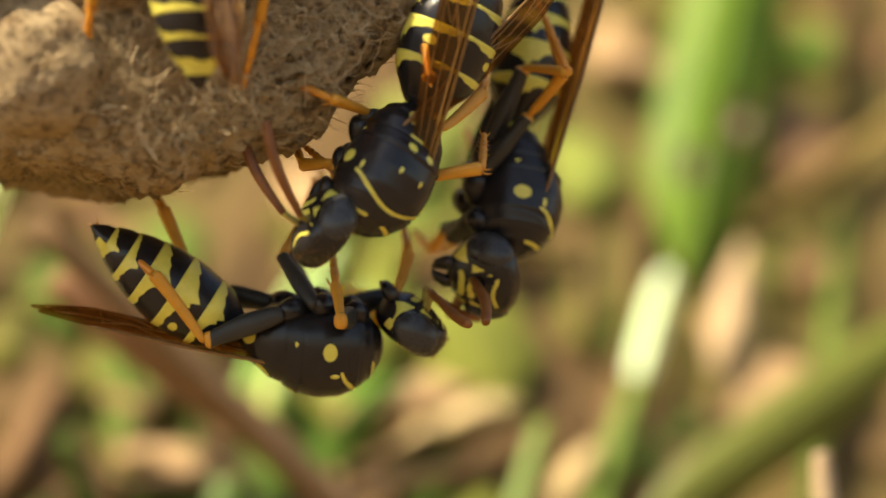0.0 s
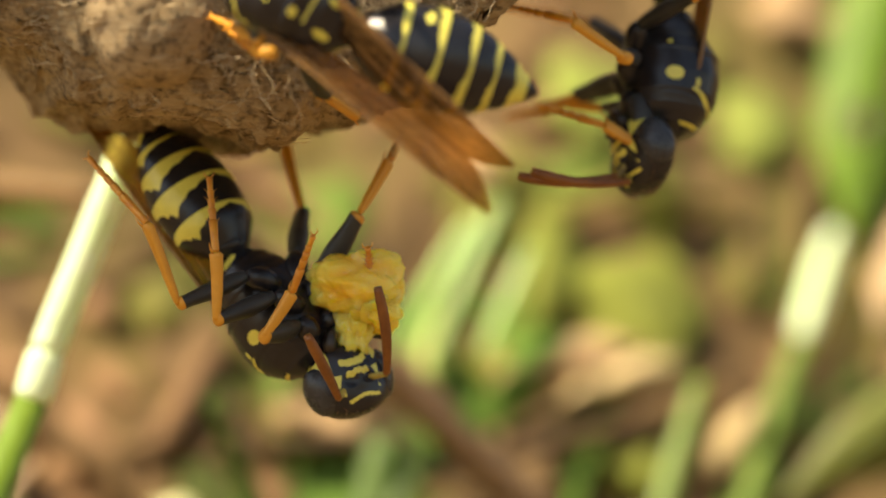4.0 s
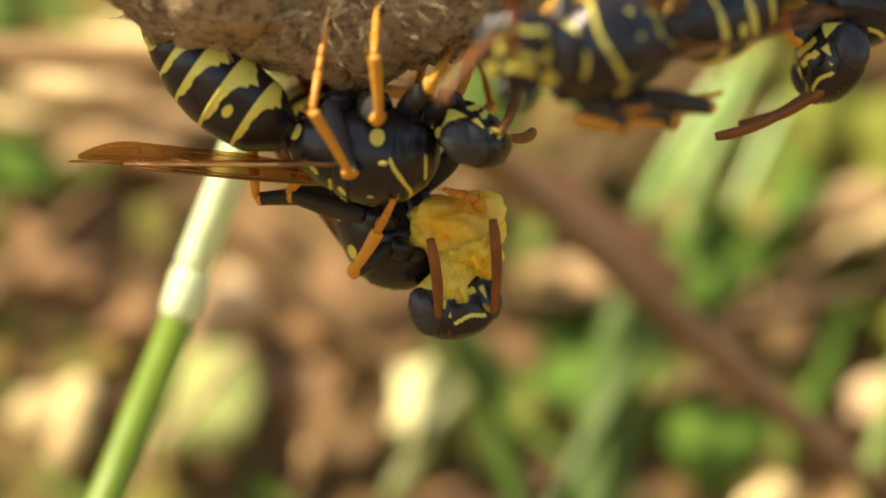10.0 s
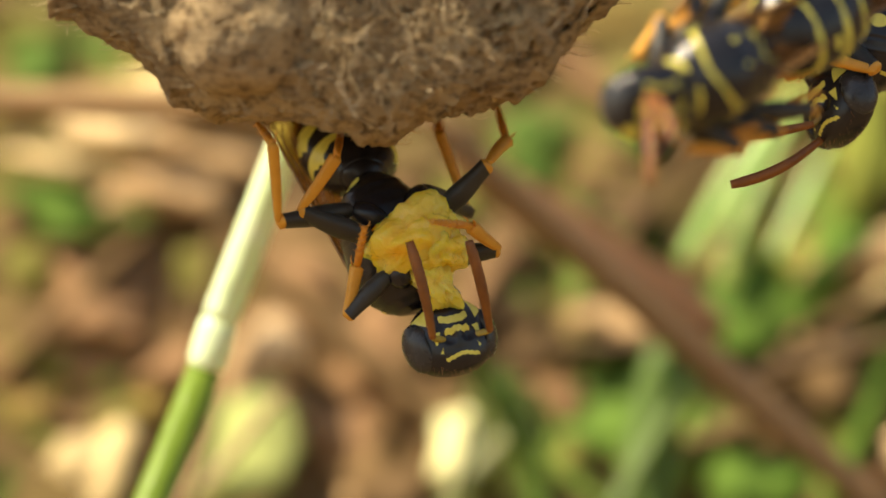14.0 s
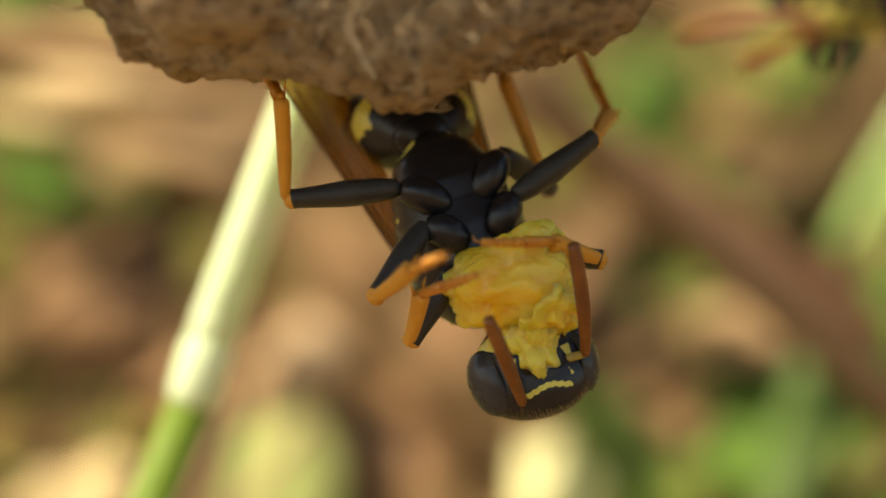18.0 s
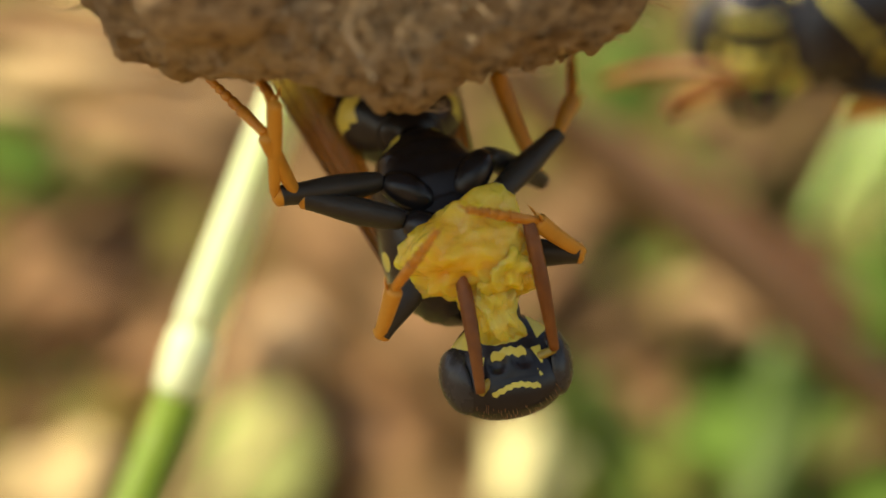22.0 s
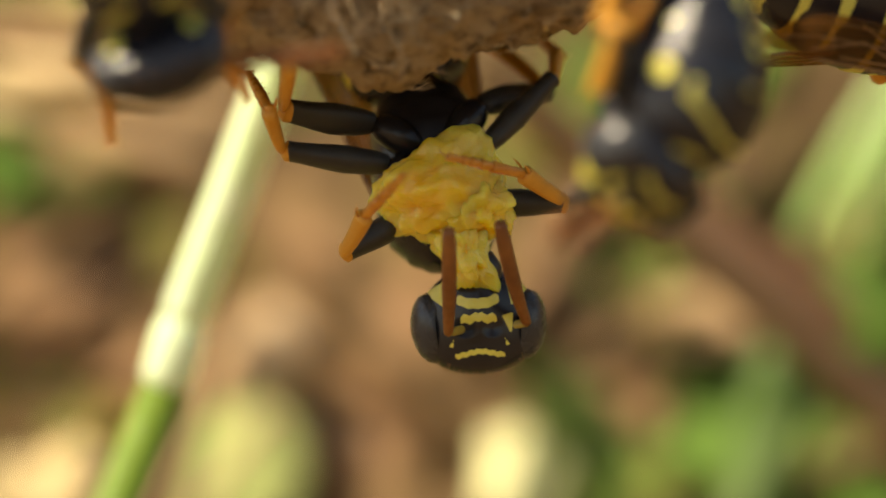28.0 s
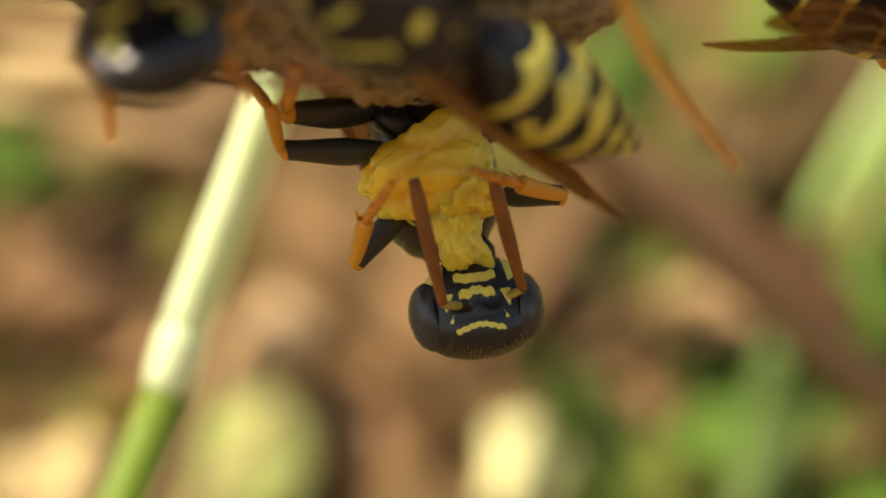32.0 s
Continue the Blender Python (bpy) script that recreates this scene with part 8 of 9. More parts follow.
    go(w["tarsus_rm"], [(0, -3.13, -4.79, 0.46, 80, 16, 161), (1, -3.86, -3.77, 1.1, 54, 16, 148), (2, 0.57, -6.14, -2.33, 42, 25, 120), (2.5, 0.32, -4.93, -4.7, 74, 50, 116), (3, 0.13, -4.21, -4.86, 83, 54, 120), (3.5, 0.37, -4.34, -4.15, 67, 42, 119), (4, 0.14, -4.98, -4.3, 67, 45, 116), (26, -0.17, -2, -1.86, 0, -6.3, -173.7), (32, -0.17, -2, -1.86, 0, -6.3, -173.7)])
    go(w["femur_lh"], [(0, -1.3, 1.45, -1.45, 40, -10, -152), (1, -1.3, 1.45, -1.45, 17, -4, -152), (2, -1.3, 1.45, -1.45, 31, -8, -151), (2.5, -1.3, 1.45, -1.45, 117, 16, 170), (3, -1.3, 1.45, -1.45, 48, 14, 149), (3.5, -1.3, 1.45, -1.45, 70, 30, 138), (4, -1.3, 1.45, -1.45, 48, 25, 127), (26, -1.3, 1.45, -1.45, 0, -8.7, 156), (32, -1.3, 1.45, -1.45, 0, -8.7, 156)])
    go(w["tibia_lh"], [(0, -4, 0.03, -0.89, 27, 5, 158), (1, -4.03, 0, -1.22, 31, 10, 146), (2, -3.99, -0.03, -1.01, 88, 24, 155), (2.5, -4.23, 1.98, -2.33, 54, 47, 100), (3, -3.88, 3, -2.21, 63, 49, 107), (3.5, -3.28, 3.25, -3.01, 47, 38, 104), (4, -2.98, 3.69, -2.78, 38, 26, 113), (26, -4.1, 2.69, -0.98, -0, 11.9, -18.4), (32, -4.1, 2.69, -0.98, -0, 11.9, -18.4)])
    go(w["tarsus_lh"], [(0, -6.94, 1.24, -1.19, -1, 0, 136), (1, -6.63, 1.78, -1.77, 10, 4, 136), (2, -6.65, 1.19, -2.29, 38, 14, 140), (2.5, -4.6, 4.14, -4.66, 55, 47, 99), (3, -4.49, 5.02, -4.61, 56, 48, 101), (3.5, -3.9, 5.71, -4.97, 52, 40, 106), (4, -4.12, 6.34, -4.17, 60, 43, 111), (26, -1.13, 1.7, -1.64, 0, -6.3, 173.7), (32, -1.13, 1.7, -1.64, 0, -6.3, 173.7)])
    go(w["femur_rh"], [(0, -1.3, -1.45, -1.45, 50, -14, -151), (1, -1.3, -1.45, -1.45, 9, -5, -119), (2, -1.3, -1.45, -1.45, 49, -26, -126), (2.5, -1.3, -1.45, -1.45, 39, -28, -110), (3, -1.3, -1.45, -1.45, 49, -36, -110), (3.5, -1.3, -1.45, -1.45, 46, -33, -109), (4, -1.3, -1.45, -1.45, 42, -34, -102), (26, -1.3, -1.45, -1.45, 0, -8.7, -156), (32, -1.3, -1.45, -1.45, 0, -8.7, -156)])
    go(w["tibia_rh"], [(0, -3.92, -2.93, -0.71, 15, -21, -70), (1, -2.78, -4.16, -1.16, 23, -28, -76), (2, -2.94, -3.7, -0.09, 2, -2, -78), (2.5, -2.26, -4.03, -0.02, -32, 32, -91), (3, -2.16, -3.82, 0.35, -37, 38, -89), (3.5, -2.15, -3.9, 0.25, -16, 19, -79), (4, -1.82, -3.96, 0.3, -20, 22, -86), (26, -4.1, -2.69, -0.98, 0, 11.9, 18.4), (32, -4.1, -2.69, -0.98, 0, 11.9, 18.4)])
    go(w["tarsus_rh"], [(0, -2.91, -5.74, 0.43, 75, 18, 156), (1, -2.12, -6.89, 0.37, 45, 16, 143), (2, -2.26, -6.83, 0.02, 127, 37, 161), (2.5, -2.29, -6.74, -1.71, 30, 14, 131), (3, -2.12, -6.35, -1.61, 35, 16, 133), (3.5, -1.58, -6.87, -0.8, 33, 16, 128), (4, -1.61, -6.92, -0.89, 17, 9, 126), (26, -1.13, -1.7, -1.64, 0, -6.3, -173.7), (32, -1.13, -1.7, -1.64, 0, -6.3, -173.7)])
    go(w["wing_l"], [(0, 0.75, 1.35, 0.75, 27, 10, 5), (1, 0.75, 1.35, 0.75, 27, 11, 4), (2, 0.75, 1.35, 0.75, 27, 2, 5), (2.5, 0.75, 1.35, 0.75, 26, -4, 6), (3, 0.75, 1.35, 0.75, 26, 0, 5), (3.5, 0.75, 1.35, 0.75, 26, -1, 6), (4, 0.75, 1.35, 0.75, 27, 4, 5), (4.5, 0.75, 1.35, 0.75, 27, 6, 5), (6.5, 0.75, 1.35, 0.75, 27, 5, 5), (7, 0.75, 1.35, 0.75, 27, 4, 5), (8, 0.75, 1.35, 0.75, 27, 2, 5), (9, 0.75, 1.35, 0.75, 27, 3, 5), (10, 0.75, 1.35, 0.75, 27, 3, 5), (11, 0.75, 1.35, 0.75, 27, 3, 5), (12, 0.75, 1.35, 0.75, 27, 3, 5), (12.5, 0.75, 1.35, 0.75, 27, 3, 5), (13, 0.75, 1.35, 0.75, 27, 2, 5), (14, 0.75, 1.35, 0.75, 27, 2, 5), (14.5, 0.75, 1.35, 0.75, 27, 2, 5), (26, 0.75, 1.35, 0.75, 27, 2, 5), (27.5, 0.75, 1.35, 0.75, 26, -3, 12), (32, 0.75, 1.35, 0.75, 26, -3, 12)])
    go(w["wing_r"], [(0, 0.75, -1.35, 0.75, -26, 9, 7), (1, 0.75, -1.35, 0.75, -26, 9, 6), (2, 0.75, -1.35, 0.75, -26, 1, 7), (2.5, 0.75, -1.35, 0.75, -27, -5, 9), (3, 0.75, -1.35, 0.75, -26, -1, 8), (3.5, 0.75, -1.35, 0.75, -26, -2, 8), (4, 0.75, -1.35, 0.75, -26, 3, 8), (4.5, 0.75, -1.35, 0.75, -26, 5, 7), (6.5, 0.75, -1.35, 0.75, -26, 3, 8), (7, 0.75, -1.35, 0.75, -26, 2, 8), (8, 0.75, -1.35, 0.75, -26, 1, 8), (9, 0.75, -1.35, 0.75, -26, 1, 8), (10, 0.75, -1.35, 0.75, -26, 0, 9), (11, 0.75, -1.35, 0.75, -26, 0, 9), (12, 0.75, -1.35, 0.75, -26, 0, 8), (12.5, 0.75, -1.35, 0.75, -26, 1, 8), (13, 0.75, -1.35, 0.75, -26, 0, 8), (14, 0.75, -1.35, 0.75, -26, 0, 8), (14.5, 0.75, -1.35, 0.75, -26, -1, 8), (26, 0.75, -1.35, 0.75, -26, -1, 8), (27.5, 0.75, -1.35, 0.75, -26, 6, -16), (32, 0.75, -1.35, 0.75, -26, 6, -16)])
    w = WASPS["climber"]
    go(w["root"], [(0, -0.83, -10.6, 16.32, 11, -73, 79), (0.3, -0.31, -10.6, 25.73, 10.5, -65.2, 80.7), (8, -3.13, -13.5, 25.81, 6, -66.1, 84.1), (8.6, -3.31, -13.5, 11.57, -6.5, 78.9, -97), (9, -3.48, -13.5, 8.62, -26.3, 81.2, -117.3), (9.3, -3.76, -5.78, 2.02, 168.3, 74.8, 70), (9.5, -2.98, -4.16, -0.5, 161.7, 27.8, 40.4), (10, -0.78, -5.07, 1.66, 162.2, 2.1, -4.1), (10.5, -2.37, -6.2, 4.63, 63.5, -32.9, -3.4), (11, -2.37, -12.5, 3.8, -175.3, -84.9, -102.2), (11.5, -2.11, -12.5, 4.8, 166.6, -85.1, -82.9), (12, -1.97, -12.5, 5.5, 159.7, -86, -75.8), (12.5, -1.53, -12.5, 7.55, 112, -89.2, -27.2), (13, -0.73, -12.5, 10.56, 7.2, -86.6, 79.1), (13.6, -0.64, -12.5, 22.15, 1, -76.8, 85.9), (25.5, -0.8, -12.5, 18.05, -0, -80.2, 89.4), (26.5, -8.31, -16, 9.58, 71.7, 71.7, -17), (27.5, -7.22, -16, 7.54, 71.4, 71.7, -17.4), (28, -7.22, -16, 7.52, 71.7, 71.7, -17.1), (29, -7.37, -16, 7.82, 72.1, 71.7, -16.7), (30, -7.49, -16, 7.99, 69.6, 71.5, -18.9), (31, -7.48, -16, 7.9, 69.2, 71.4, -19.1), (32, -7.16, -16, 8.12, 69.3, 71.4, -19.1)])
    go(w["abdomen"], [(0, -2.5, 0, -0.35, 0, -15, 5), (0.3, -2.5, 0, -0.35, 0, -12, 4), (8, -2.5, 0, -0.35, 0, -17, 0), (8.6, -2.5, 0, -0.35, 0, 2, 0), (9, -2.5, 0, -0.35, 0, 2, 4), (9.3, -2.5, 0, -0.35, 0, -1, 4), (9.5, -2.5, 0, -0.35, 0, -35, -29), (10, -2.5, 0, -0.35, 0, -32, -11), (10.5, -2.5, 0, -0.35, 0, -11, -52), (11, -2.5, 0, -0.35, 0, -48, 0), (11.5, -2.5, 0, -0.35, 0, -48, 0), (12, -2.5, 0, -0.35, 0, -48, 0), (12.5, -2.5, 0, -0.35, 0, -48, 0), (13, -2.5, 0, -0.35, 0, -48, 0), (13.6, -2.5, 0, -0.35, 0, -5, 0), (25.5, -2.5, 0, -0.35, 0, -21, -1), (26.5, -2.5, 0, -0.35, 0, 4, -28), (27.5, -2.5, 0, -0.35, 0, 1, 14), (29, -2.5, 0, -0.35, 0, 2, 30), (30, -2.5, 0, -0.35, 0, 3, 0), (31, -2.5, 0, -0.35, 0, 2, 4), (32, -2.5, 0, -0.35, 0, 1, 18)])
    go(w["head"], [(0, 3.6, 0, -0.22, -6, 0, -2), (0.3, 3.71, -0.04, -0.21, -6, 0, -3), (8, 3.36, 0, -0.21, -6, 0, 0), (8.6, 3.25, 0, -0.22, 2, -5, 67), (9, 3.02, 0.04, -0.71, 6, -12, 2), (9.3, 3.02, 0.63, -0.5, -6, -14, 19), (9.5, 2.82, 0.38, -1.01, 14, 33, 37), (10, 3.78, 0.36, -0.76, 37, 43, 47), (10.5, 3.22, 0.17, -0.27, 47, -34, 16), (11, 2.97, -0.03, -0.71, 0, 15, 0), (11.5, 2.97, 0.03, -0.71, 0, 15, 1), (12, 3.08, 0.02, -0.6, 0, 15, 1), (12.5, 3.16, 0.01, -0.5, 0, 14, 1), (13, 3.15, 0.01, -0.51, 0, 14, 0), (13.6, 3.12, 0.01, -0.56, 0, 14, 0), (25.5, 2.09, 0.01, -0.68, 0, 21, 0), (26.5, 3.3, 0, -0.7, 0, 35, 0), (32, 3.3, 0, -0.7, 0, 35, 0)])
    go(w["scape_l"], [(0, 0.55, 0.32, 0.25, -10, -28, 39), (9.5, 0.55, 0.32, 0.25, -10, -28, 39), (10, 0.55, 0.32, 0.25, -24, -55, 45), (26.5, 0.55, 0.32, 0.25, -24, -55, 45), (27.5, 0.55, 0.32, 0.25, 46, 57, 77), (29, 0.55, 0.32, 0.25, 38, 58, 64), (30, 0.55, 0.32, 0.25, 35, 54, 63), (31, 0.55, 0.32, 0.25, -3, -12, 30), (32, 0.55, 0.32, 0.25, 12, 25, 53)])
    go(w["flagellum_l"], [(0, 1.21, 0.85, 0.69, 8, 34, 25), (9.5, 1.21, 0.85, 0.69, 8, 34, 25), (10, 0.94, 0.71, 1.02, -20, 28, -69), (26.5, 0.94, 0.71, 1.02, -20, 28, -69), (27.5, 0.67, 0.83, -0.54, -14, -16, 84), (29, 0.77, 0.77, -0.56, -12, -14, 83), (30, 0.8, 0.82, -0.52, -14, -17, 79), (31, 1.36, 0.78, 0.45, -14, -18, 74), (32, 1.07, 1, -0.15, -15, -18, 79)])
    go(w["scape_r"], [(0, 0.55, -0.32, 0.25, 10, -28, -39), (9.5, 0.55, -0.32, 0.25, 10, -28, -39), (10, 0.55, -0.32, 0.25, 35, -23, -115), (26.5, 0.55, -0.32, 0.25, 35, -23, -115), (27.5, 0.55, -0.32, 0.25, -5, -1, 161), (29, 0.55, -0.32, 0.25, 11, 2, 163), (30, 0.55, -0.32, 0.25, 16, 4, 155), (31, 0.55, -0.32, 0.25, -159, -27, 175), (32, 0.55, -0.32, 0.25, -43, -7, 162)])
    go(w["flagellum_r"], [(0, 1.21, -0.85, 0.69, -8, 34, -25), (9.5, 1.21, -0.85, 0.69, -8, 34, -25), (10, 0.19, -1.11, 0.62, 0, 0, -94), (26.5, 0.19, -1.11, 0.62, 0, 0, -94), (27.5, -0.35, -0.01, 0.26, -106, 27, -160), (29, -0.36, -0.05, 0.22, -98, 26, -157), (30, -0.31, 0.08, 0.19, -139, 32, -168), (31, -0.29, -0.24, 0.68, -144, 39, -167), (32, -0.35, -0.03, 0.37, -130, 33, -164)])
    go(w["femur_lf"], [(0, 1.3, 0.95, -1.4, -3, -8, 46), (8.6, 1.3, 0.95, -1.4, -3, -8, 46), (9, 1.3, 0.95, -1.4, -21, 28, -72), (9.5, 1.3, 0.95, -1.4, -21, 28, -72), (10, 1.3, 0.95, -1.4, 4, 7, 62), (10.5, 1.3, 0.95, -1.4, 4, 7, 62), (11, 1.3, 0.95, -1.4, 91, 58, 123), (26.5, 1.3, 0.95, -1.4, 0, 47.5, 38.7), (32, 1.3, 0.95, -1.4, 0, 47.5, 38.7)])
    go(w["tibia_lf"], [(0, 2.87, 2.6, -1.09, -3, 58, -6), (8.6, 2.87, 2.6, -1.09, -3, 58, -6), (9, 1.93, -0.97, -2.49, -129, 42, -159), (9.5, 1.93, -0.97, -2.49, -129, 42, -159), (10, 2.37, 2.97, -1.68, -31, 39, -76), (10.5, 2.37, 2.97, -1.68, -31, 39, -76), (11, 0.64, 1.97, -3.35, 47, 30, 118), (26.5, 2.51, 1.92, -3.1, -0, 63.6, -26.6), (32, 2.51, 1.92, -3.1, -0, 63.6, -26.6)])
    go(w["tarsus_lf"], [(0, 3.88, 2.5, -2.69, -12, 60, -20), (8.6, 3.88, 2.5, -2.69, -12, 60, -20), (9, 0.62, -1.47, -3.77, -122, 58, -146), (9.5, 0.62, -1.47, -3.77, -122, 58, -146), (10, 2.72, 1.54, -2.88, -44, 54, -76), (10.5, 2.72, 1.54, -2.88, -44, 54, -76), (11, -0.13, 3.43, -4.29, 16, 44, 40), (26.5, 3.27, 1.54, -4.8, 19.4, 71.6, 18.4), (32, 3.27, 1.54, -4.8, 19.4, 71.6, 18.4)])
    go(w["femur_rf"], [(0, 1.3, -0.95, -1.4, 3, -8, -46), (8.6, 1.3, -0.95, -1.4, 3, -8, -46), (9, 1.3, -0.95, -1.4, 29, 36, 76), (9.5, 1.3, -0.95, -1.4, 29, 36, 76), (10, 1.3, -0.95, -1.4, 4, 28, 16), (10.5, 1.3, -0.95, -1.4, 4, 28, 16), (11, 1.3, -0.95, -1.4, -75, 60, -106), (26.5, 1.3, -0.95, -1.4, -0, 47.5, -38.7), (32, 1.3, -0.95, -1.4, -0, 47.5, -38.7)])
    go(w["tibia_rf"], [(0, 2.87, -2.6, -1.09, 3, 58, 6), (8.6, 2.87, -2.6, -1.09, 3, 58, 6), (9, 1.75, 0.85, -2.76, 147, 42, 167), (9.5, 1.75, 0.85, -2.76, 147, 42, 167), (10, 3.25, -0.38, -2.48, 42, 62, 64), (10.5, 3.25, -0.38, -2.48, 42, 62, 64), (11, 0.98, -2.05, -3.4, -148, 57, -162), (26.5, 2.51, -1.92, -3.1, 0, 63.6, 26.6), (32, 2.51, -1.92, -3.1, 0, 63.6, 26.6)])
    go(w["tarsus_rf"], [(0, 3.88, -2.5, -2.69, 12, 60, 20), (8.6, 3.88, -2.5, -2.69, 12, 60, 20), (9, 0.37, 1.16, -4.02, 153, 60, 164), (9.5, 0.37, 1.16, -4.02, 153, 60, 164), (10, 3.63, 0.41, -4.17, -57, 53, -96), (10.5, 3.63, 0.41, -4.17, -57, 53, -96), (11, 0, -2.36, -4.99, -13, 57, -24), (26.5, 3.27, -1.54, -4.8, -19.4, 71.6, -18.4), (32, 3.27, -1.54, -4.8, -19.4, 71.6, -18.4)])
    go(w["femur_lm"], [(0, -0.05, 1.25, -1.65, -18, -15, 99), (9.5, -0.05, 1.25, -1.65, -18, -15, 99), (10, -0.05, 1.25, -1.65, -25, -33, 74), (26.5, -0.05, 1.25, -1.65, 0, 58, 90), (32, -0.05, 1.25, -1.65, 0, 58, 90)])
    go(w["tibia_lm"], [(0, -0.47, 4.02, -0.89, 159, 82, 162), (9.5, -0.47, 4.02, -0.89, 159, 82, 162), (10, 0.63, 3.59, -0.07, 48, 44, 96), (26.5, -0.05, 2.79, -4.11, -133.8, 73.4, -135), (32, -0.05, 2.79, -4.11, -133.8, 73.4, -135)])
    go(w["tarsus_lm"], [(0, -0.81, 4.13, -3.37, -142, 82, -146), (9.5, -0.81, 4.13, -3.37, -142, 82, -146), (10, 0.44, 5.38, -1.81, -56, 54, -93), (26.5, -0.55, 2.28, -6.51, 144.3, 68.2, 146.3), (32, -0.55, 2.28, -6.51, 144.3, 68.2, 146.3)])
    go(w["femur_rm"], [(0, -0.05, -1.25, -1.65, 18, -15, -99), (9.5, -0.05, -1.25, -1.65, 18, -15, -99), (10, -0.05, -1.25, -1.65, -2, 14, -17), (26.5, -0.05, -1.25, -1.65, -0, 58, -90), (32, -0.05, -1.25, -1.65, -0, 58, -90)])
    go(w["tibia_rm"], [(0, -0.47, -4.02, -0.89, -159, 82, -162), (9.5, -0.47, -4.02, -0.89, -159, 82, -162), (10, 2.64, -2.09, -2.34, -71, 41, -124), (26.5, -0.05, -2.79, -4.11, 133.8, 73.4, 135), (32, -0.05, -2.79, -4.11, 133.8, 73.4, 135)])
    go(w["tarsus_rm"], [(0, -0.81, -4.13, -3.37, 142, 82, 146), (9.5, -0.81, -4.13, -3.37, 142, 82, 146), (10, 1.59, -3.65, -4, -31, 78, -38), (26.5, -0.55, -2.28, -6.51, -144.3, 68.2, -146.3), (32, -0.55, -2.28, -6.51, -144.3, 68.2, -146.3)])
    go(w["femur_lh"], [(0, -1.3, 1.45, -1.45, -27, -8, 148), (9.3, -1.3, 1.45, -1.45, -27, -8, 148), (9.5, -1.3, 1.45, -1.45, 35, -15, -135), (10, -1.3, 1.45, -1.45, -10, -71, 13), (10.5, -1.3, 1.45, -1.45, 79, 41, 132), (11, -1.3, 1.45, -1.45, 59, 43, 111), (26.5, -1.3, 1.45, -1.45, 0, 49.5, 141.3), (32, -1.3, 1.45, -1.45, 0, 49.5, 141.3)])
    go(w["tibia_lh"], [(0, -3.89, 3.09, -1.02, 180, 58, 180), (9.3, -3.89, 3.09, -1.02, 180, 58, 180), (9.5, -3.4, -0.68, -0.64, 166, 15, 178), (10, -0.31, 1.69, 1.48, 50, 30, 120), (10.5, -2.87, 3.2, -3.47, 50, 30, 120), (11, -2.12, 3.58, -3.55, 37, 53, 67), (26.5, -2.87, 2.71, -3.81, 0, 51, -170.5), (32, -2.87, 2.71, -3.81, 0, 51, -170.5)])
    go(w["tarsus_lh"], [(0, -5.61, 3.09, -3.72, -167, 51, -174), (9.3, -5.61, 3.09, -3.72, -167, 51, -174), (9.5, -6.48, -0.58, -1.49, -168, 76, -171), (10, -1.69, 4.08, -0.14, -58, 77, -70), (10.5, -4.25, 5.59, -5.09, 24, 24, 89), (11, -1.38, 5.36, -6.11, 22, 63, 36), (26.5, -4.86, 2.38, -6.29, 164.6, 65.4, 166), (32, -4.86, 2.38, -6.29, 164.6, 65.4, 166)])
    go(w["femur_rh"], [(0, -1.3, -1.45, -1.45, 27, -8, -148), (9.3, -1.3, -1.45, -1.45, 27, -8, -148), (9.5, -1.3, -1.45, -1.45, -1, -4, 45), (10, -1.3, -1.45, -1.45, -32, 49, -65), (10.5, -1.3, -1.45, -1.45, 10, 60, 18), (11, -1.3, -1.45, -1.45, -115, 78, -125), (26.5, -1.3, -1.45, -1.45, 0, 49.5, -141.3), (32, -1.3, -1.45, -1.45, 0, 49.5, -141.3)])
    go(w["tibia_rh"], [(0, -3.89, -3.09, -1.02, 180, 58, 180), (9.3, -3.89, -3.09, -1.02, 180, 58, 180), (9.5, 0.9, 0.72, -1.26, 41, 26, 116), (10, -0.45, -3.32, -3.77, -7, 13, -60), (10.5, 0.18, -0.98, -4.13, 69, 75, 84), (11, -1.67, -1.97, -4.48, -25, 68, -37), (26.5, -2.87, -2.71, -3.81, 0, 51, 170.5), (32, -2.87, -2.71, -3.81, 0, 51, 170.5)])
    go(w["tarsus_rh"], [(0, -5.61, -3.09, -3.72, 167, 51, 174), (9.3, -5.61, -3.09, -3.72, 167, 51, 174), (9.5, -0.35, 3.3, -2.67, 85, 45, 131), (10, 1.14, -6.01, -4.48, -21, 32, -66), (10.5, 0.27, -0.16, -7.23, 27, 41, 67), (11, -0.71, -2.69, -7.45, -14, 72, -20), (26.5, -4.86, -2.38, -6.29, -164.6, 65.4, -166), (32, -4.86, -2.38, -6.29, -164.6, 65.4, -166)])
    go(w["wing_l"], [(0, 0.75, 1.35, 0.75, 26, 1, 11), (9, 0.75, 1.35, 0.75, 26, 1, 11), (9.3, 0.75, 1.35, 0.75, 11, -19, 64), (9.5, 0.75, 1.35, 0.75, 16, -10, 52), (10, 0.75, 1.35, 0.75, 27, 1, 3), (10.5, 0.75, 1.35, 0.75, 22, 1, 35), (11, 0.75, 1.35, 0.75, 8, 60, 2), (11.5, 0.75, 1.35, 0.75, 8, 60, 2), (12, 0.75, 1.35, 0.75, 8, 60, 2), (12.5, 0.75, 1.35, 0.75, 8, 44, 2), (13, 0.75, 1.35, 0.75, 8, 44, 2), (13.6, 0.75, 1.35, 0.75, 28, 15, 7), (32, 0.75, 1.35, 0.75, 28, 15, 7)])
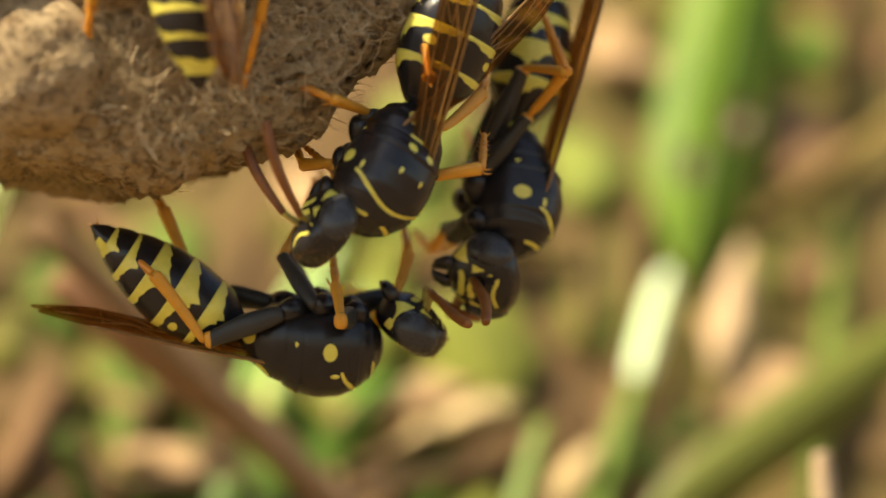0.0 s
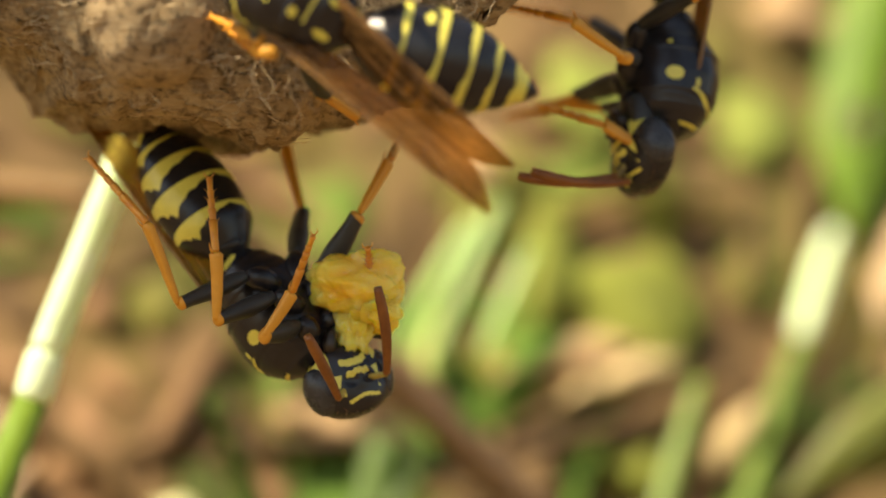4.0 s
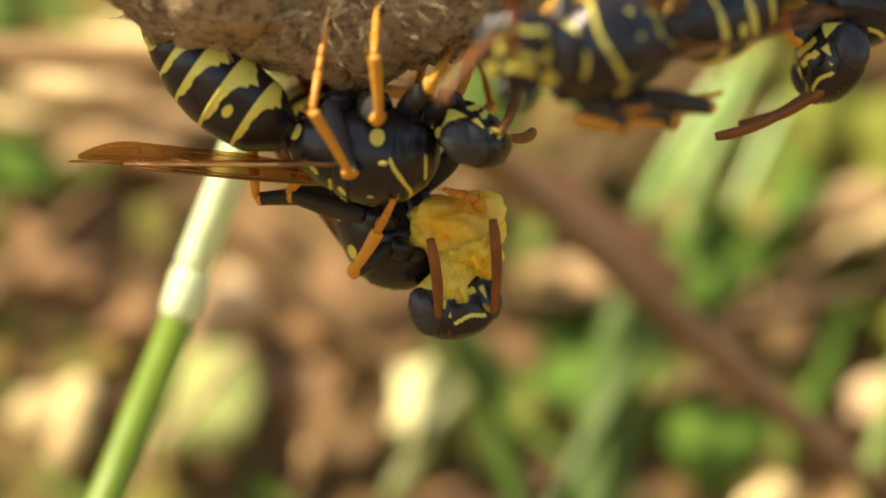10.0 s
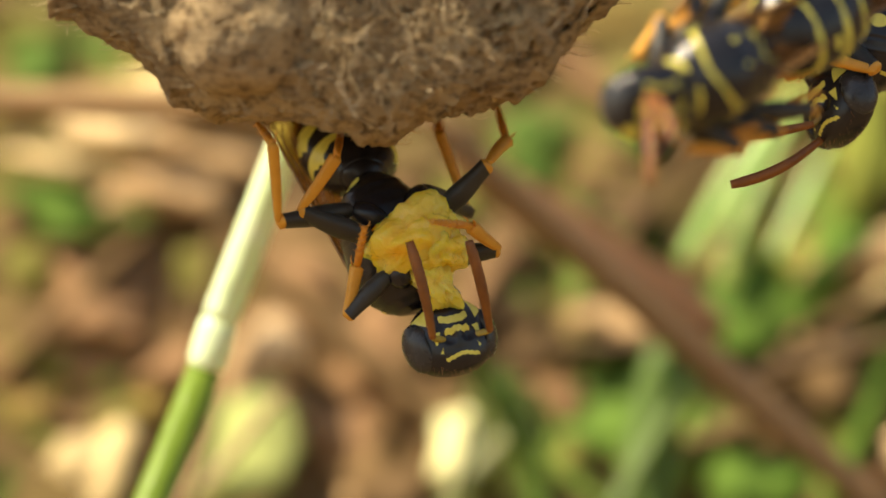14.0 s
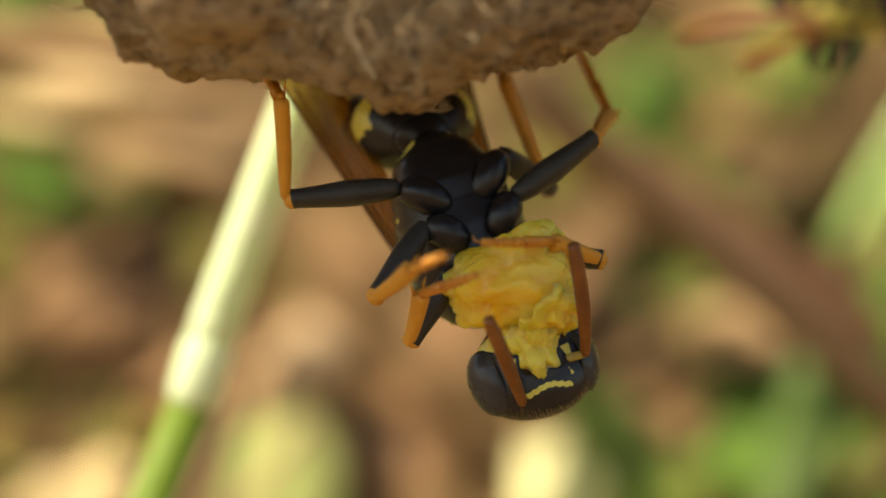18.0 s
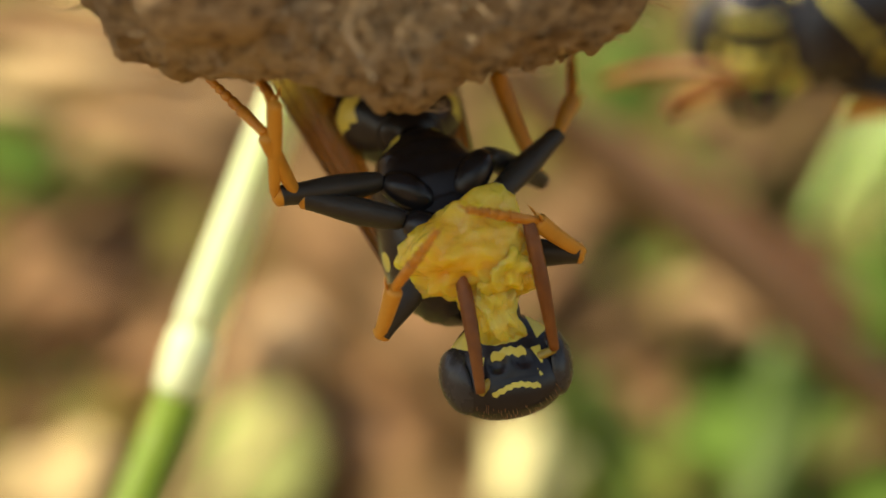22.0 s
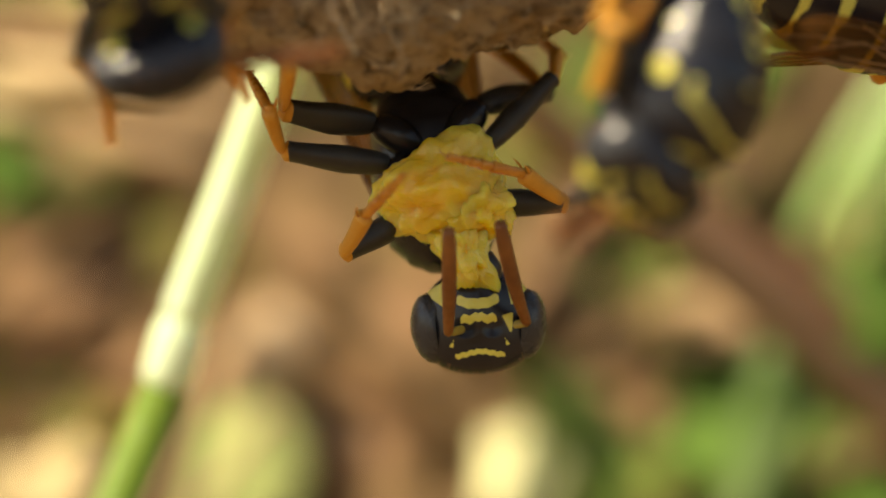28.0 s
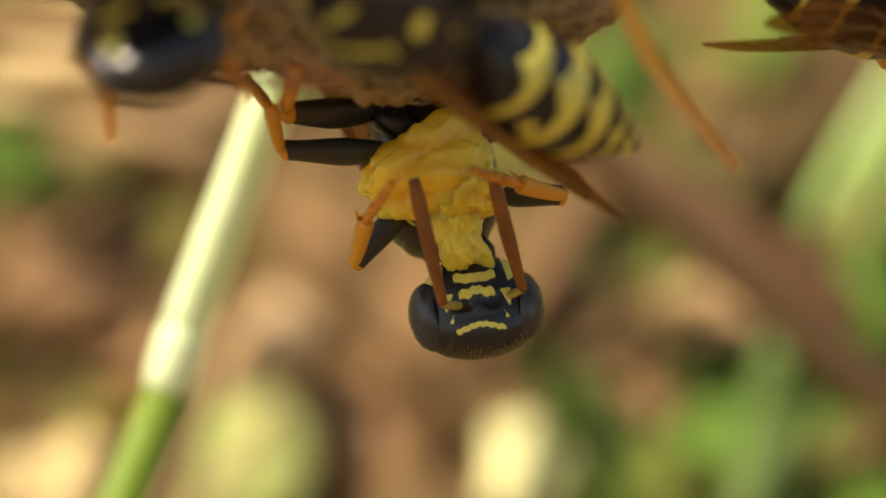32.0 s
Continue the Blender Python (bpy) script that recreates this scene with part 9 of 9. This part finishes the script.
    go(w["wing_r"], [(0, 0.75, -1.35, 0.75, -27, 1, 0), (9, 0.75, -1.35, 0.75, -27, 1, 0), (9.3, 0.75, -1.35, 0.75, -28, -19, 8), (9.5, 0.75, -1.35, 0.75, -30, -35, 44), (10, 0.75, -1.35, 0.75, -27, -5, 4), (10.5, 0.75, -1.35, 0.75, -27, -12, 20), (11, 0.75, -1.35, 0.75, -8, 60, -2), (11.5, 0.75, -1.35, 0.75, -8, 60, -2), (12, 0.75, -1.35, 0.75, -8, 60, -2), (12.5, 0.75, -1.35, 0.75, -8, 44, -2), (13, 0.75, -1.35, 0.75, -8, 44, -2), (13.6, 0.75, -1.35, 0.75, -27, 15, -2), (32, 0.75, -1.35, 0.75, -27, 15, -2)])
    w = WASPS["guard"]
    go(w["root"], [(0, 37.66, -9, 14.88, -10.9, 3.2, -150.3), (8, 16.67, -9, 15.17, -9.8, 5.1, -164.6), (8.6, 3.14, -13, 10.52, -65.3, 14.7, -140.5), (8.8, 4.15, -13, 7.26, -65.3, 14.7, -140.5), (9, 5.66, -13, 5.92, -65.3, 14.7, -140.5), (9.2, 6.34, -13.5, 5.47, -65.3, 14.7, -140.5), (9.5, 6.84, -14, 5.59, -64.8, 11.7, -141.4), (10, 7.44, -16, 5.06, -65.2, 10.6, -140.6), (10.5, 8.34, -16, 5.62, -65.2, 10.6, -140.6), (11, 9.09, -16, 5.53, -64.9, 9.4, -139.7), (11.5, 9.22, -16, 5.72, -64.9, 9.4, -139.7), (12, 8.91, -16, 4.92, -66.5, 16.5, -139.3), (12.5, 9.65, -16, 6, -65.5, 17.4, -138.3), (13, 9.51, -16, 6.13, -65.4, 17.3, -137.5), (13.5, 9.93, -16, 6.19, -65.4, 17.3, -137.5), (14, 10.65, -16, 6.04, -65.6, 20.3, -134.9), (14.5, 10.67, -16, 5.81, -65.7, 22.4, -134.7), (17, 11.34, -16, 6.67, -58.5, 18, -156.8), (18, 12.66, -16, 7.55, -57.3, 17.6, -154.9), (19, 12.91, -16, 7.91, -56.7, 17.4, -154.7), (20, 13.51, -16, 6.86, -58.2, 17.8, -154.5), (21, 9.34, -16, 6.29, -58.6, 18.3, -160), (22, 10.71, -16, 6.54, -58.6, 17.7, -158.3), (23, 11.44, -16, 7.09, -58, 17.6, -157.2), (24, 11.65, -16, 6.9, -58.4, 18.1, -156.8), (25, 9.89, -16, 6.34, -58.2, 18.4, -160.6), (25.5, 7.94, -15, 5.06, -66.5, 22.9, -163.4), (27.5, 6.96, -15.57, 3.9, -125, 61.9, -157), (28, 6.95, -15.71, 3.98, -122, 69.6, -151.7), (28.5, 6.95, -15.86, 4.05, -121.4, 69.6, -151), (29, 6.64, -16, 4.68, -110.8, 69.2, -149.3), (29.5, 5.34, -15, 4.24, -123.2, 40.2, -165.4), (30, 4.16, -14, 3.81, -135.1, 39.4, -167.9), (30.5, 0.06, -13.5, 5.59, 149.6, -4, -159.9), (31, 0.32, -13.5, 5.55, 149.6, -7.9, -152.8), (31.5, 0.36, -13.5, 5.7, 149.6, -7.8, -152.8), (32, -0.61, -13.5, 6.05, 157.5, -18.4, -130)])
    go(w["abdomen"], [(0, -2.5, 0, -0.35, 0, 1, 0), (8, -2.5, 0, -0.35, 0, 5, 2), (8.6, -2.5, 0, -0.35, 0, 3, 2), (9, -2.5, 0, -0.35, 0, -2, 7), (9.5, -2.5, 0, -0.35, 0, 1, 14), (10, -2.5, 0, -0.35, 0, 5, 12), (11, -2.5, 0, -0.35, 0, 6, 14), (12, -2.5, 0, -0.35, 0, 3, 7), (12.5, -2.5, 0, -0.35, 0, 2, 4), (13, -2.5, 0, -0.35, 0, 3, 6), (14, -2.5, 0, -0.35, 0, 2, 4), (14.5, -2.5, 0, -0.35, 0, 2, 3), (17, -2.5, 0, -0.35, 0, -4, 7), (18, -2.5, 0, -0.35, 0, -4, 7), (19, -2.5, 0, -0.35, 0, -4, 7), (20, -2.5, 0, -0.35, 0, -4, 7), (21, -2.5, 0, -0.35, 0, -4, 7), (22, -2.5, 0, -0.35, 0, -4, 7), (23, -2.5, 0, -0.35, 0, -4, 7), (24, -2.5, 0, -0.35, 0, -4, 7), (25, -2.5, 0, -0.35, 0, -4, 7), (25.5, -2.5, 0, -0.35, 0, -8, 2), (27.5, -2.5, 0, -0.35, 0, -26, 29), (28, -2.5, 0, -0.35, 0, -18, 18), (28.5, -2.5, 0, -0.35, 0, -17, 18), (29, -2.5, 0, -0.35, 0, -13, 19), (29.5, -2.5, 0, -0.35, 0, -17, 24), (30, -2.5, 0, -0.35, 0, 15, -10), (30.5, -2.5, 0, -0.35, 0, -6, 0), (31.5, -2.5, 0, -0.35, 0, 8, 0), (32, -2.5, 0, -0.35, 0, 6, 6)])
    go(w["head"], [(0, 4.3, 0, -0.21, 2, -15, 20), (8, 3.28, 0.03, -0.28, 2, -15, 20), (8.6, 3.36, 0.13, -0.29, 25, -29, 26), (9, 3.18, -0.3, -0.12, 34, -32, 30), (9.5, 3.15, -0.36, -0.09, 34, -31, 34), (10, 3.78, -0.45, -0.06, 38, -32, 25), (11, 3.6, -0.4, -0.08, 41, -45, 32), (12, 3.51, -0.15, -0.17, 41, -47, 26), (12.5, 3.58, -0.2, -0.15, 32, -49, 40), (13, 3.63, -0.21, -0.15, 32, -49, 40), (14, 3.37, 0.03, -0.23, 17, -48, 57), (14.5, 3.29, 0.01, -0.22, 16, -48, 56), (17, 3.33, 0.16, 0.02, 20, -28, 44), (18, 3.33, 0.16, 0.02, 20, -28, 44), (20, 3.33, 0.15, 0.02, 20, -28, 44), (21, 3.32, 0.16, 0.03, 20, -28, 44), (22, 3.33, 0.15, 0.03, 20, -28, 44), (23, 3.34, 0.15, 0.02, 20, -28, 44), (24, 3.33, 0.16, 0.03, 20, -28, 44), (25, 3.34, 0.17, 0.02, 20, -28, 44), (25.5, 3.21, 0.19, -0.26, 31, -25, 27), (27.5, 3.06, -0.27, -0.55, 22, -21, -12), (28, 3.01, -0.29, -0.59, 20, -10, -23), (28.5, 2.74, -0.39, -0.7, 20, -10, -23), (29, 2.88, -0.4, -0.62, 26, -8, -29), (29.5, 3.2, -0.14, -0.38, 5, -1, -28), (30, 2.75, -0.36, -0.71, -18, 29, -49), (30.5, 3.3, 0, -0.8, 0, 40, 0), (32, 3.3, 0, -0.8, 0, 40, 0)])
    go(w["scape_l"], [(0, 0.55, 0.32, 0.25, -10, -28, 39), (8.6, 0.55, 0.32, 0.25, -10, -28, 39), (9, 0.55, 0.32, 0.25, -8, 20, -42), (9.5, 0.55, 0.32, 0.25, -8, 20, -42), (10, 0.55, 0.32, 0.25, -3, 9, -44), (11, 0.55, 0.32, 0.25, -3, 9, -44), (12, 0.55, 0.32, 0.25, -18, 32, -57), (12.5, 0.55, 0.32, 0.25, 20, -26, -73), (14.5, 0.55, 0.32, 0.25, 20, -26, -73), (17, 0.55, 0.32, 0.25, -16, 33, -51), (25.5, 0.55, 0.32, 0.25, -16, 33, -51), (27.5, 0.55, 0.32, 0.25, -33, 40, -78), (28, 0.55, 0.32, 0.25, -13, 26, -53), (32, 0.55, 0.32, 0.25, -13, 26, -53)])
    go(w["flagellum_l"], [(0, 1.21, 0.85, 0.69, 8, 34, 25), (8.6, 1.21, 0.85, 0.69, 8, 34, 25), (9, 1.21, -0.28, -0.08, -6, -27, 23), (9.5, 1.21, -0.28, -0.08, -6, -27, 23), (10, 1.23, -0.33, 0.11, 0, -46, -1), (11, 1.23, -0.33, 0.11, 0, -46, -1), (12, 0.99, -0.35, -0.26, 3, -5, -58), (12.5, 0.79, -0.49, 0.67, -1, 9, -16), (14.5, 0.79, -0.49, 0.67, -1, 9, -16), (17, 1.06, -0.3, -0.26, -21, 17, -103), (25.5, 1.06, -0.3, -0.26, -21, 17, -103), (27.5, 0.71, -0.39, -0.37, 12, -32, -41), (28, 1.07, -0.36, -0.16, 5, -17, -31), (32, 1.07, -0.36, -0.16, 5, -17, -31)])
    go(w["scape_r"], [(0, 0.55, -0.32, 0.25, 10, -28, -39), (14.5, 0.55, -0.32, 0.25, 10, -28, -39), (17, 0.55, -0.32, 0.25, 17, 59, 30), (25.5, 0.55, -0.32, 0.25, 17, 59, 30), (27.5, 0.55, -0.32, 0.25, 2, -12, -22), (28, 0.55, -0.32, 0.25, -1, 21, -8), (32, 0.55, -0.32, 0.25, -1, 21, -8)])
    go(w["flagellum_r"], [(0, 1.21, -0.85, 0.69, -8, 34, -25), (14.5, 1.21, -0.85, 0.69, -8, 34, -25), (17, 0.98, -0.08, -0.56, -70, 34, -133), (25.5, 0.98, -0.08, -0.56, -70, 34, -133), (27.5, 1.41, -0.68, 0.44, 8, -19, -43), (28, 1.43, -0.44, -0.08, 5, -15, -40), (32, 1.43, -0.44, -0.08, 5, -15, -40)])
    go(w["femur_lf"], [(0, 1.3, 0.95, -1.4, -3, -8, 46), (9, 1.3, 0.95, -1.4, 0, -7.3, 129.8), (30, 1.3, 0.95, -1.4, 0, -7.3, 129.8), (30.5, 1.3, 0.95, -1.4, 0, 48.2, 26.6), (32, 1.3, 0.95, -1.4, 0, 48.2, 26.6)])
    go(w["tibia_lf"], [(0, 2.87, 2.6, -1.09, -3, 58, -6), (9, -0.16, 2.7, -1.11, -0, 13.9, -29.7), (30, -0.16, 2.7, -1.11, -0, 13.9, -29.7), (30.5, 2.67, 1.64, -3.11, -38.4, 64.5, -35.5), (32, 2.67, 1.64, -3.11, -38.4, 64.5, -35.5)])
    go(w["tarsus_lf"], [(0, 3.88, 2.5, -2.69, -12, 60, -20), (9, 1.44, 1.79, -1.57, 0, -18.2, 170.5), (30, 1.44, 1.79, -1.57, 0, -18.2, 170.5), (30.5, 3.34, 1.16, -4.83, 19.4, 71.6, 18.4), (32, 3.34, 1.16, -4.83, 19.4, 71.6, 18.4)])
    go(w["femur_rf"], [(0, 1.3, -0.95, -1.4, 3, -8, -46), (9, 1.3, -0.95, -1.4, 0, -7.3, -129.8), (30, 1.3, -0.95, -1.4, 0, -7.3, -129.8), (30.5, 1.3, -0.95, -1.4, -0, 48.2, -26.6), (32, 1.3, -0.95, -1.4, -0, 48.2, -26.6)])
    go(w["tibia_rf"], [(0, 2.87, -2.6, -1.09, 3, 58, 6), (9, -0.16, -2.7, -1.11, 0, 13.9, 29.7), (30, -0.16, -2.7, -1.11, 0, 13.9, 29.7), (30.5, 2.67, -1.64, -3.11, 38.4, 64.5, 35.5), (32, 2.67, -1.64, -3.11, 38.4, 64.5, 35.5)])
    go(w["tarsus_rf"], [(0, 3.88, -2.5, -2.69, 12, 60, 20), (9, 1.44, -1.79, -1.57, 0, -18.2, -170.5), (30, 1.44, -1.79, -1.57, 0, -18.2, -170.5), (30.5, 3.34, -1.16, -4.83, -19.4, 71.6, -18.4), (32, 3.34, -1.16, -4.83, -19.4, 71.6, -18.4)])
    go(w["femur_lm"], [(0, -0.05, 1.25, -1.65, -18, -15, 99), (9, -0.05, 1.25, -1.65, 0, -6.1, 148), (30, -0.05, 1.25, -1.65, 0, -6.1, 148), (30.5, -0.05, 1.25, -1.65, 0, 44.7, 45), (32, -0.05, 1.25, -1.65, 0, 44.7, 45)])
    go(w["tibia_lm"], [(0, -0.47, 4.02, -0.89, 159, 82, 162), (9, -2.5, 2.78, -1.34, -0, 11.9, -18.4), (30, -2.5, 2.78, -1.34, -0, 11.9, -18.4), (30.5, 1.41, 2.71, -3.69, -0, -30.5, -11.3), (32, 1.41, 2.71, -3.69, -0, -30.5, -11.3)])
    go(w["tarsus_lm"], [(0, -0.81, 4.13, -3.37, -142, 82, -146), (9, -0.17, 2, -1.86, 0, -6.3, 173.7), (30, -0.17, 2, -1.86, 0, -6.3, 173.7), (30.5, 3.52, 2.28, -2.42, 0, -17.5, 18.4), (32, 3.52, 2.28, -2.42, 0, -17.5, 18.4)])
    go(w["femur_rm"], [(0, -0.05, -1.25, -1.65, 18, -15, -99), (9, -0.05, -1.25, -1.65, 0, -6.1, -148), (30, -0.05, -1.25, -1.65, 0, -6.1, -148), (30.5, -0.05, -1.25, -1.65, -0, 44.7, -45), (32, -0.05, -1.25, -1.65, -0, 44.7, -45)])
    go(w["tibia_rm"], [(0, -0.47, -4.02, -0.89, -159, 82, -162), (9, -2.5, -2.78, -1.34, 0, 11.9, 18.4), (30, -2.5, -2.78, -1.34, 0, 11.9, 18.4), (30.5, 1.41, -2.71, -3.69, 0, -30.5, 11.3), (32, 1.41, -2.71, -3.69, 0, -30.5, 11.3)])
    go(w["tarsus_rm"], [(0, -0.81, -4.13, -3.37, 142, 82, 146), (9, -0.17, -2, -1.86, 0, -6.3, -173.7), (30, -0.17, -2, -1.86, 0, -6.3, -173.7), (30.5, 3.52, -2.28, -2.42, -0, -17.5, -18.4), (32, 3.52, -2.28, -2.42, -0, -17.5, -18.4)])
    go(w["femur_lh"], [(0, -1.3, 1.45, -1.45, -27, -8, 148), (9, -1.3, 1.45, -1.45, 0, -8.7, 156), (30, -1.3, 1.45, -1.45, 0, -8.7, 156), (30.5, -1.3, 1.45, -1.45, 0, 49.5, 141.3), (32, -1.3, 1.45, -1.45, 0, 49.5, 141.3)])
    go(w["tibia_lh"], [(0, -3.89, 3.09, -1.02, 180, 58, 180), (9, -4.1, 2.69, -0.98, -0, 11.9, -18.4), (30, -4.1, 2.69, -0.98, -0, 11.9, -18.4), (30.5, -2.87, 2.71, -3.81, 0, -36.3, 144), (32, -2.87, 2.71, -3.81, 0, -36.3, 144)])
    go(w["tarsus_lh"], [(0, -5.61, 3.09, -3.72, -167, 51, -174), (9, -1.13, 1.7, -1.64, 0, -6.3, 173.7), (30, -1.13, 1.7, -1.64, 0, -6.3, 173.7), (30.5, -4.96, 4.22, -1.91, 0, -18.2, 170.5), (32, -4.96, 4.22, -1.91, 0, -18.2, 170.5)])
    go(w["femur_rh"], [(0, -1.3, -1.45, -1.45, 27, -8, -148), (9, -1.3, -1.45, -1.45, 0, -8.7, -156), (30, -1.3, -1.45, -1.45, 0, -8.7, -156), (30.5, -1.3, -1.45, -1.45, 0, 49.5, -141.3), (32, -1.3, -1.45, -1.45, 0, 49.5, -141.3)])
    go(w["tibia_rh"], [(0, -3.89, -3.09, -1.02, 180, 58, 180), (9, -4.1, -2.69, -0.98, 0, 11.9, 18.4), (30, -4.1, -2.69, -0.98, 0, 11.9, 18.4), (30.5, -2.87, -2.71, -3.81, 0, -36.3, -144), (32, -2.87, -2.71, -3.81, 0, -36.3, -144)])
    go(w["tarsus_rh"], [(0, -5.61, -3.09, -3.72, 167, 51, 174), (9, -1.13, -1.7, -1.64, 0, -6.3, -173.7), (30, -1.13, -1.7, -1.64, 0, -6.3, -173.7), (30.5, -4.96, -4.22, -1.91, 0, -18.2, -170.5), (32, -4.96, -4.22, -1.91, 0, -18.2, -170.5)])
    go(w["wing_l"], [(0, 0.75, 1.35, 0.75, 26, 1, -6), (8.6, 0.75, 1.35, 0.75, 26, 1, -6), (9, 0.75, 1.35, 0.75, 26, -2, -11), (9.5, 0.75, 1.35, 0.75, 27, 3, 4), (10, 0.75, 1.35, 0.75, 27, -2, 3), (11, 0.75, 1.35, 0.75, 26, 0, 8), (12, 0.75, 1.35, 0.75, 27, -2, 2), (12.5, 0.75, 1.35, 0.75, 27, -2, 3), (13, 0.75, 1.35, 0.75, 26, -1, 5), (14, 0.75, 1.35, 0.75, 26, -1, 5), (14.5, 0.75, 1.35, 0.75, 26, -1, 5), (25, 0.75, 1.35, 0.75, 26, -1, 5), (25.5, 0.75, 1.35, 0.75, 27, -3, -1), (27.5, 0.75, 1.35, 0.75, 22, -30, 34), (28, 0.75, 1.35, 0.75, 24, -26, 27), (28.5, 0.75, 1.35, 0.75, 24, -26, 27), (29, 0.75, 1.35, 0.75, 23, -25, 31), (29.5, 0.75, 1.35, 0.75, 23, -11, 29), (30, 0.75, 1.35, 0.75, 27, 7, 11), (30.5, 0.75, 1.35, 0.75, 26, 8, 3), (32, 0.75, 1.35, 0.75, 26, 6, 3)])
    go(w["wing_r"], [(0, 0.75, -1.35, 0.75, -26, 1, 6), (8.6, 0.75, -1.35, 0.75, -26, 1, 6), (9, 0.75, -1.35, 0.75, -25, -6, -18), (9.5, 0.75, -1.35, 0.75, -26, -2, -7), (10, 0.75, -1.35, 0.75, -27, 3, -3), (11, 0.75, -1.35, 0.75, -27, 3, -2), (12, 0.75, -1.35, 0.75, -26, 1, -9), (12.5, 0.75, -1.35, 0.75, -26, 2, -7), (13, 0.75, -1.35, 0.75, -27, 2, -5), (14, 0.75, -1.35, 0.75, -27, 2, -6), (14.5, 0.75, -1.35, 0.75, -26, 2, -6), (25.5, 0.75, -1.35, 0.75, -26, 2, -6), (27.5, 0.75, -1.35, 0.75, -27, -18, -6), (28, 0.75, -1.35, 0.75, -26, -13, -11), (28.5, 0.75, -1.35, 0.75, -26, -12, -12), (29, 0.75, -1.35, 0.75, -26, -11, -13), (29.5, 0.75, -1.35, 0.75, -27, -9, 0), (30, 0.75, -1.35, 0.75, -27, 15, -20), (30.5, 0.75, -1.35, 0.75, -26, 8, -3), (32, 0.75, -1.35, 0.75, -26, 6, -3)])
    go(FOOD, [(0, 7.4, 4, -0.27, 65.9, -1.2, -65.7), (1, 7.13, 4, -0.38, 60.3, 0.4, -68.5), (2, 5.83, 2, 0.26, 43, 35.9, -55), (2.5, 4.37, -0.25, -0.33, 43.2, 60.1, -50.1), (3, 4.08, -0.25, 0.05, 18.2, 68.2, -73.4), (3.5, 3.16, -0.85, -0.25, 0.2, 76.7, -93.7), (4, 2.57, -1.35, -1.17, -61.2, 86.3, -159), (7, 3.1, -1.55, -0.01, 85.3, 72, -2.2), (8, 2.38, -1.55, -1.25, 93.2, 68.8, 5.6), (9, 2.05, -1.55, -0.83, 91.6, 65.9, 3.9), (9.5, 1.63, -1.55, -1.04, 89.7, 62.9, 2.6), (10, 2.62, -1.55, -1.04, -29.6, 81, -120.9), (11, 1.88, -1.55, -0.05, 74.2, 67.2, -14.5), (12, 1.1, -1.55, 0.16, 76.9, 58.2, -12), (12.5, 0.11, -1.55, 1.19, 78.6, 58.1, -9.8), (13, 0.88, -1.55, 0.61, 72, 59, -16.1), (14, 0.44, -1.55, 0.43, 75.8, 62.1, -12.3), (17, 1.44, -1.75, -0.22, 90, 77, 4.9), (18, 1.9, -1.75, -0.73, 90.1, 70.9, 7.8), (19, 1.89, -1.75, -0.18, 90.3, 81, 6.1), (20, 1.47, -1.75, -0.22, 88.5, 56, 9.6), (21, 1.13, -1.75, 0.24, 89.2, 72, 5.8), (22, 0.82, -1.75, 0.14, 88.1, 66.1, 6), (23, 0.38, -1.75, 0.27, 84.7, 68, 1), (24, 0.24, -1.75, -0.34, 66.9, 71.1, -19.7), (25, 0.11, -1.75, 0.14, 60.9, 72, -26.1), (28, 0.57, -1.75, 1.17, 64.3, 67.4, -20.9), (29, 0.34, -1.75, 1.44, 66.2, 66.4, -19.3), (30, 0.3, -1.75, 1.76, 83.2, 71.1, -1.1), (31, 0.45, -1.75, 1.42, 65.3, 65.3, -18.8), (32, 0.27, -1.75, 1.96, 82.3, 65.1, -0.8)])


motions()
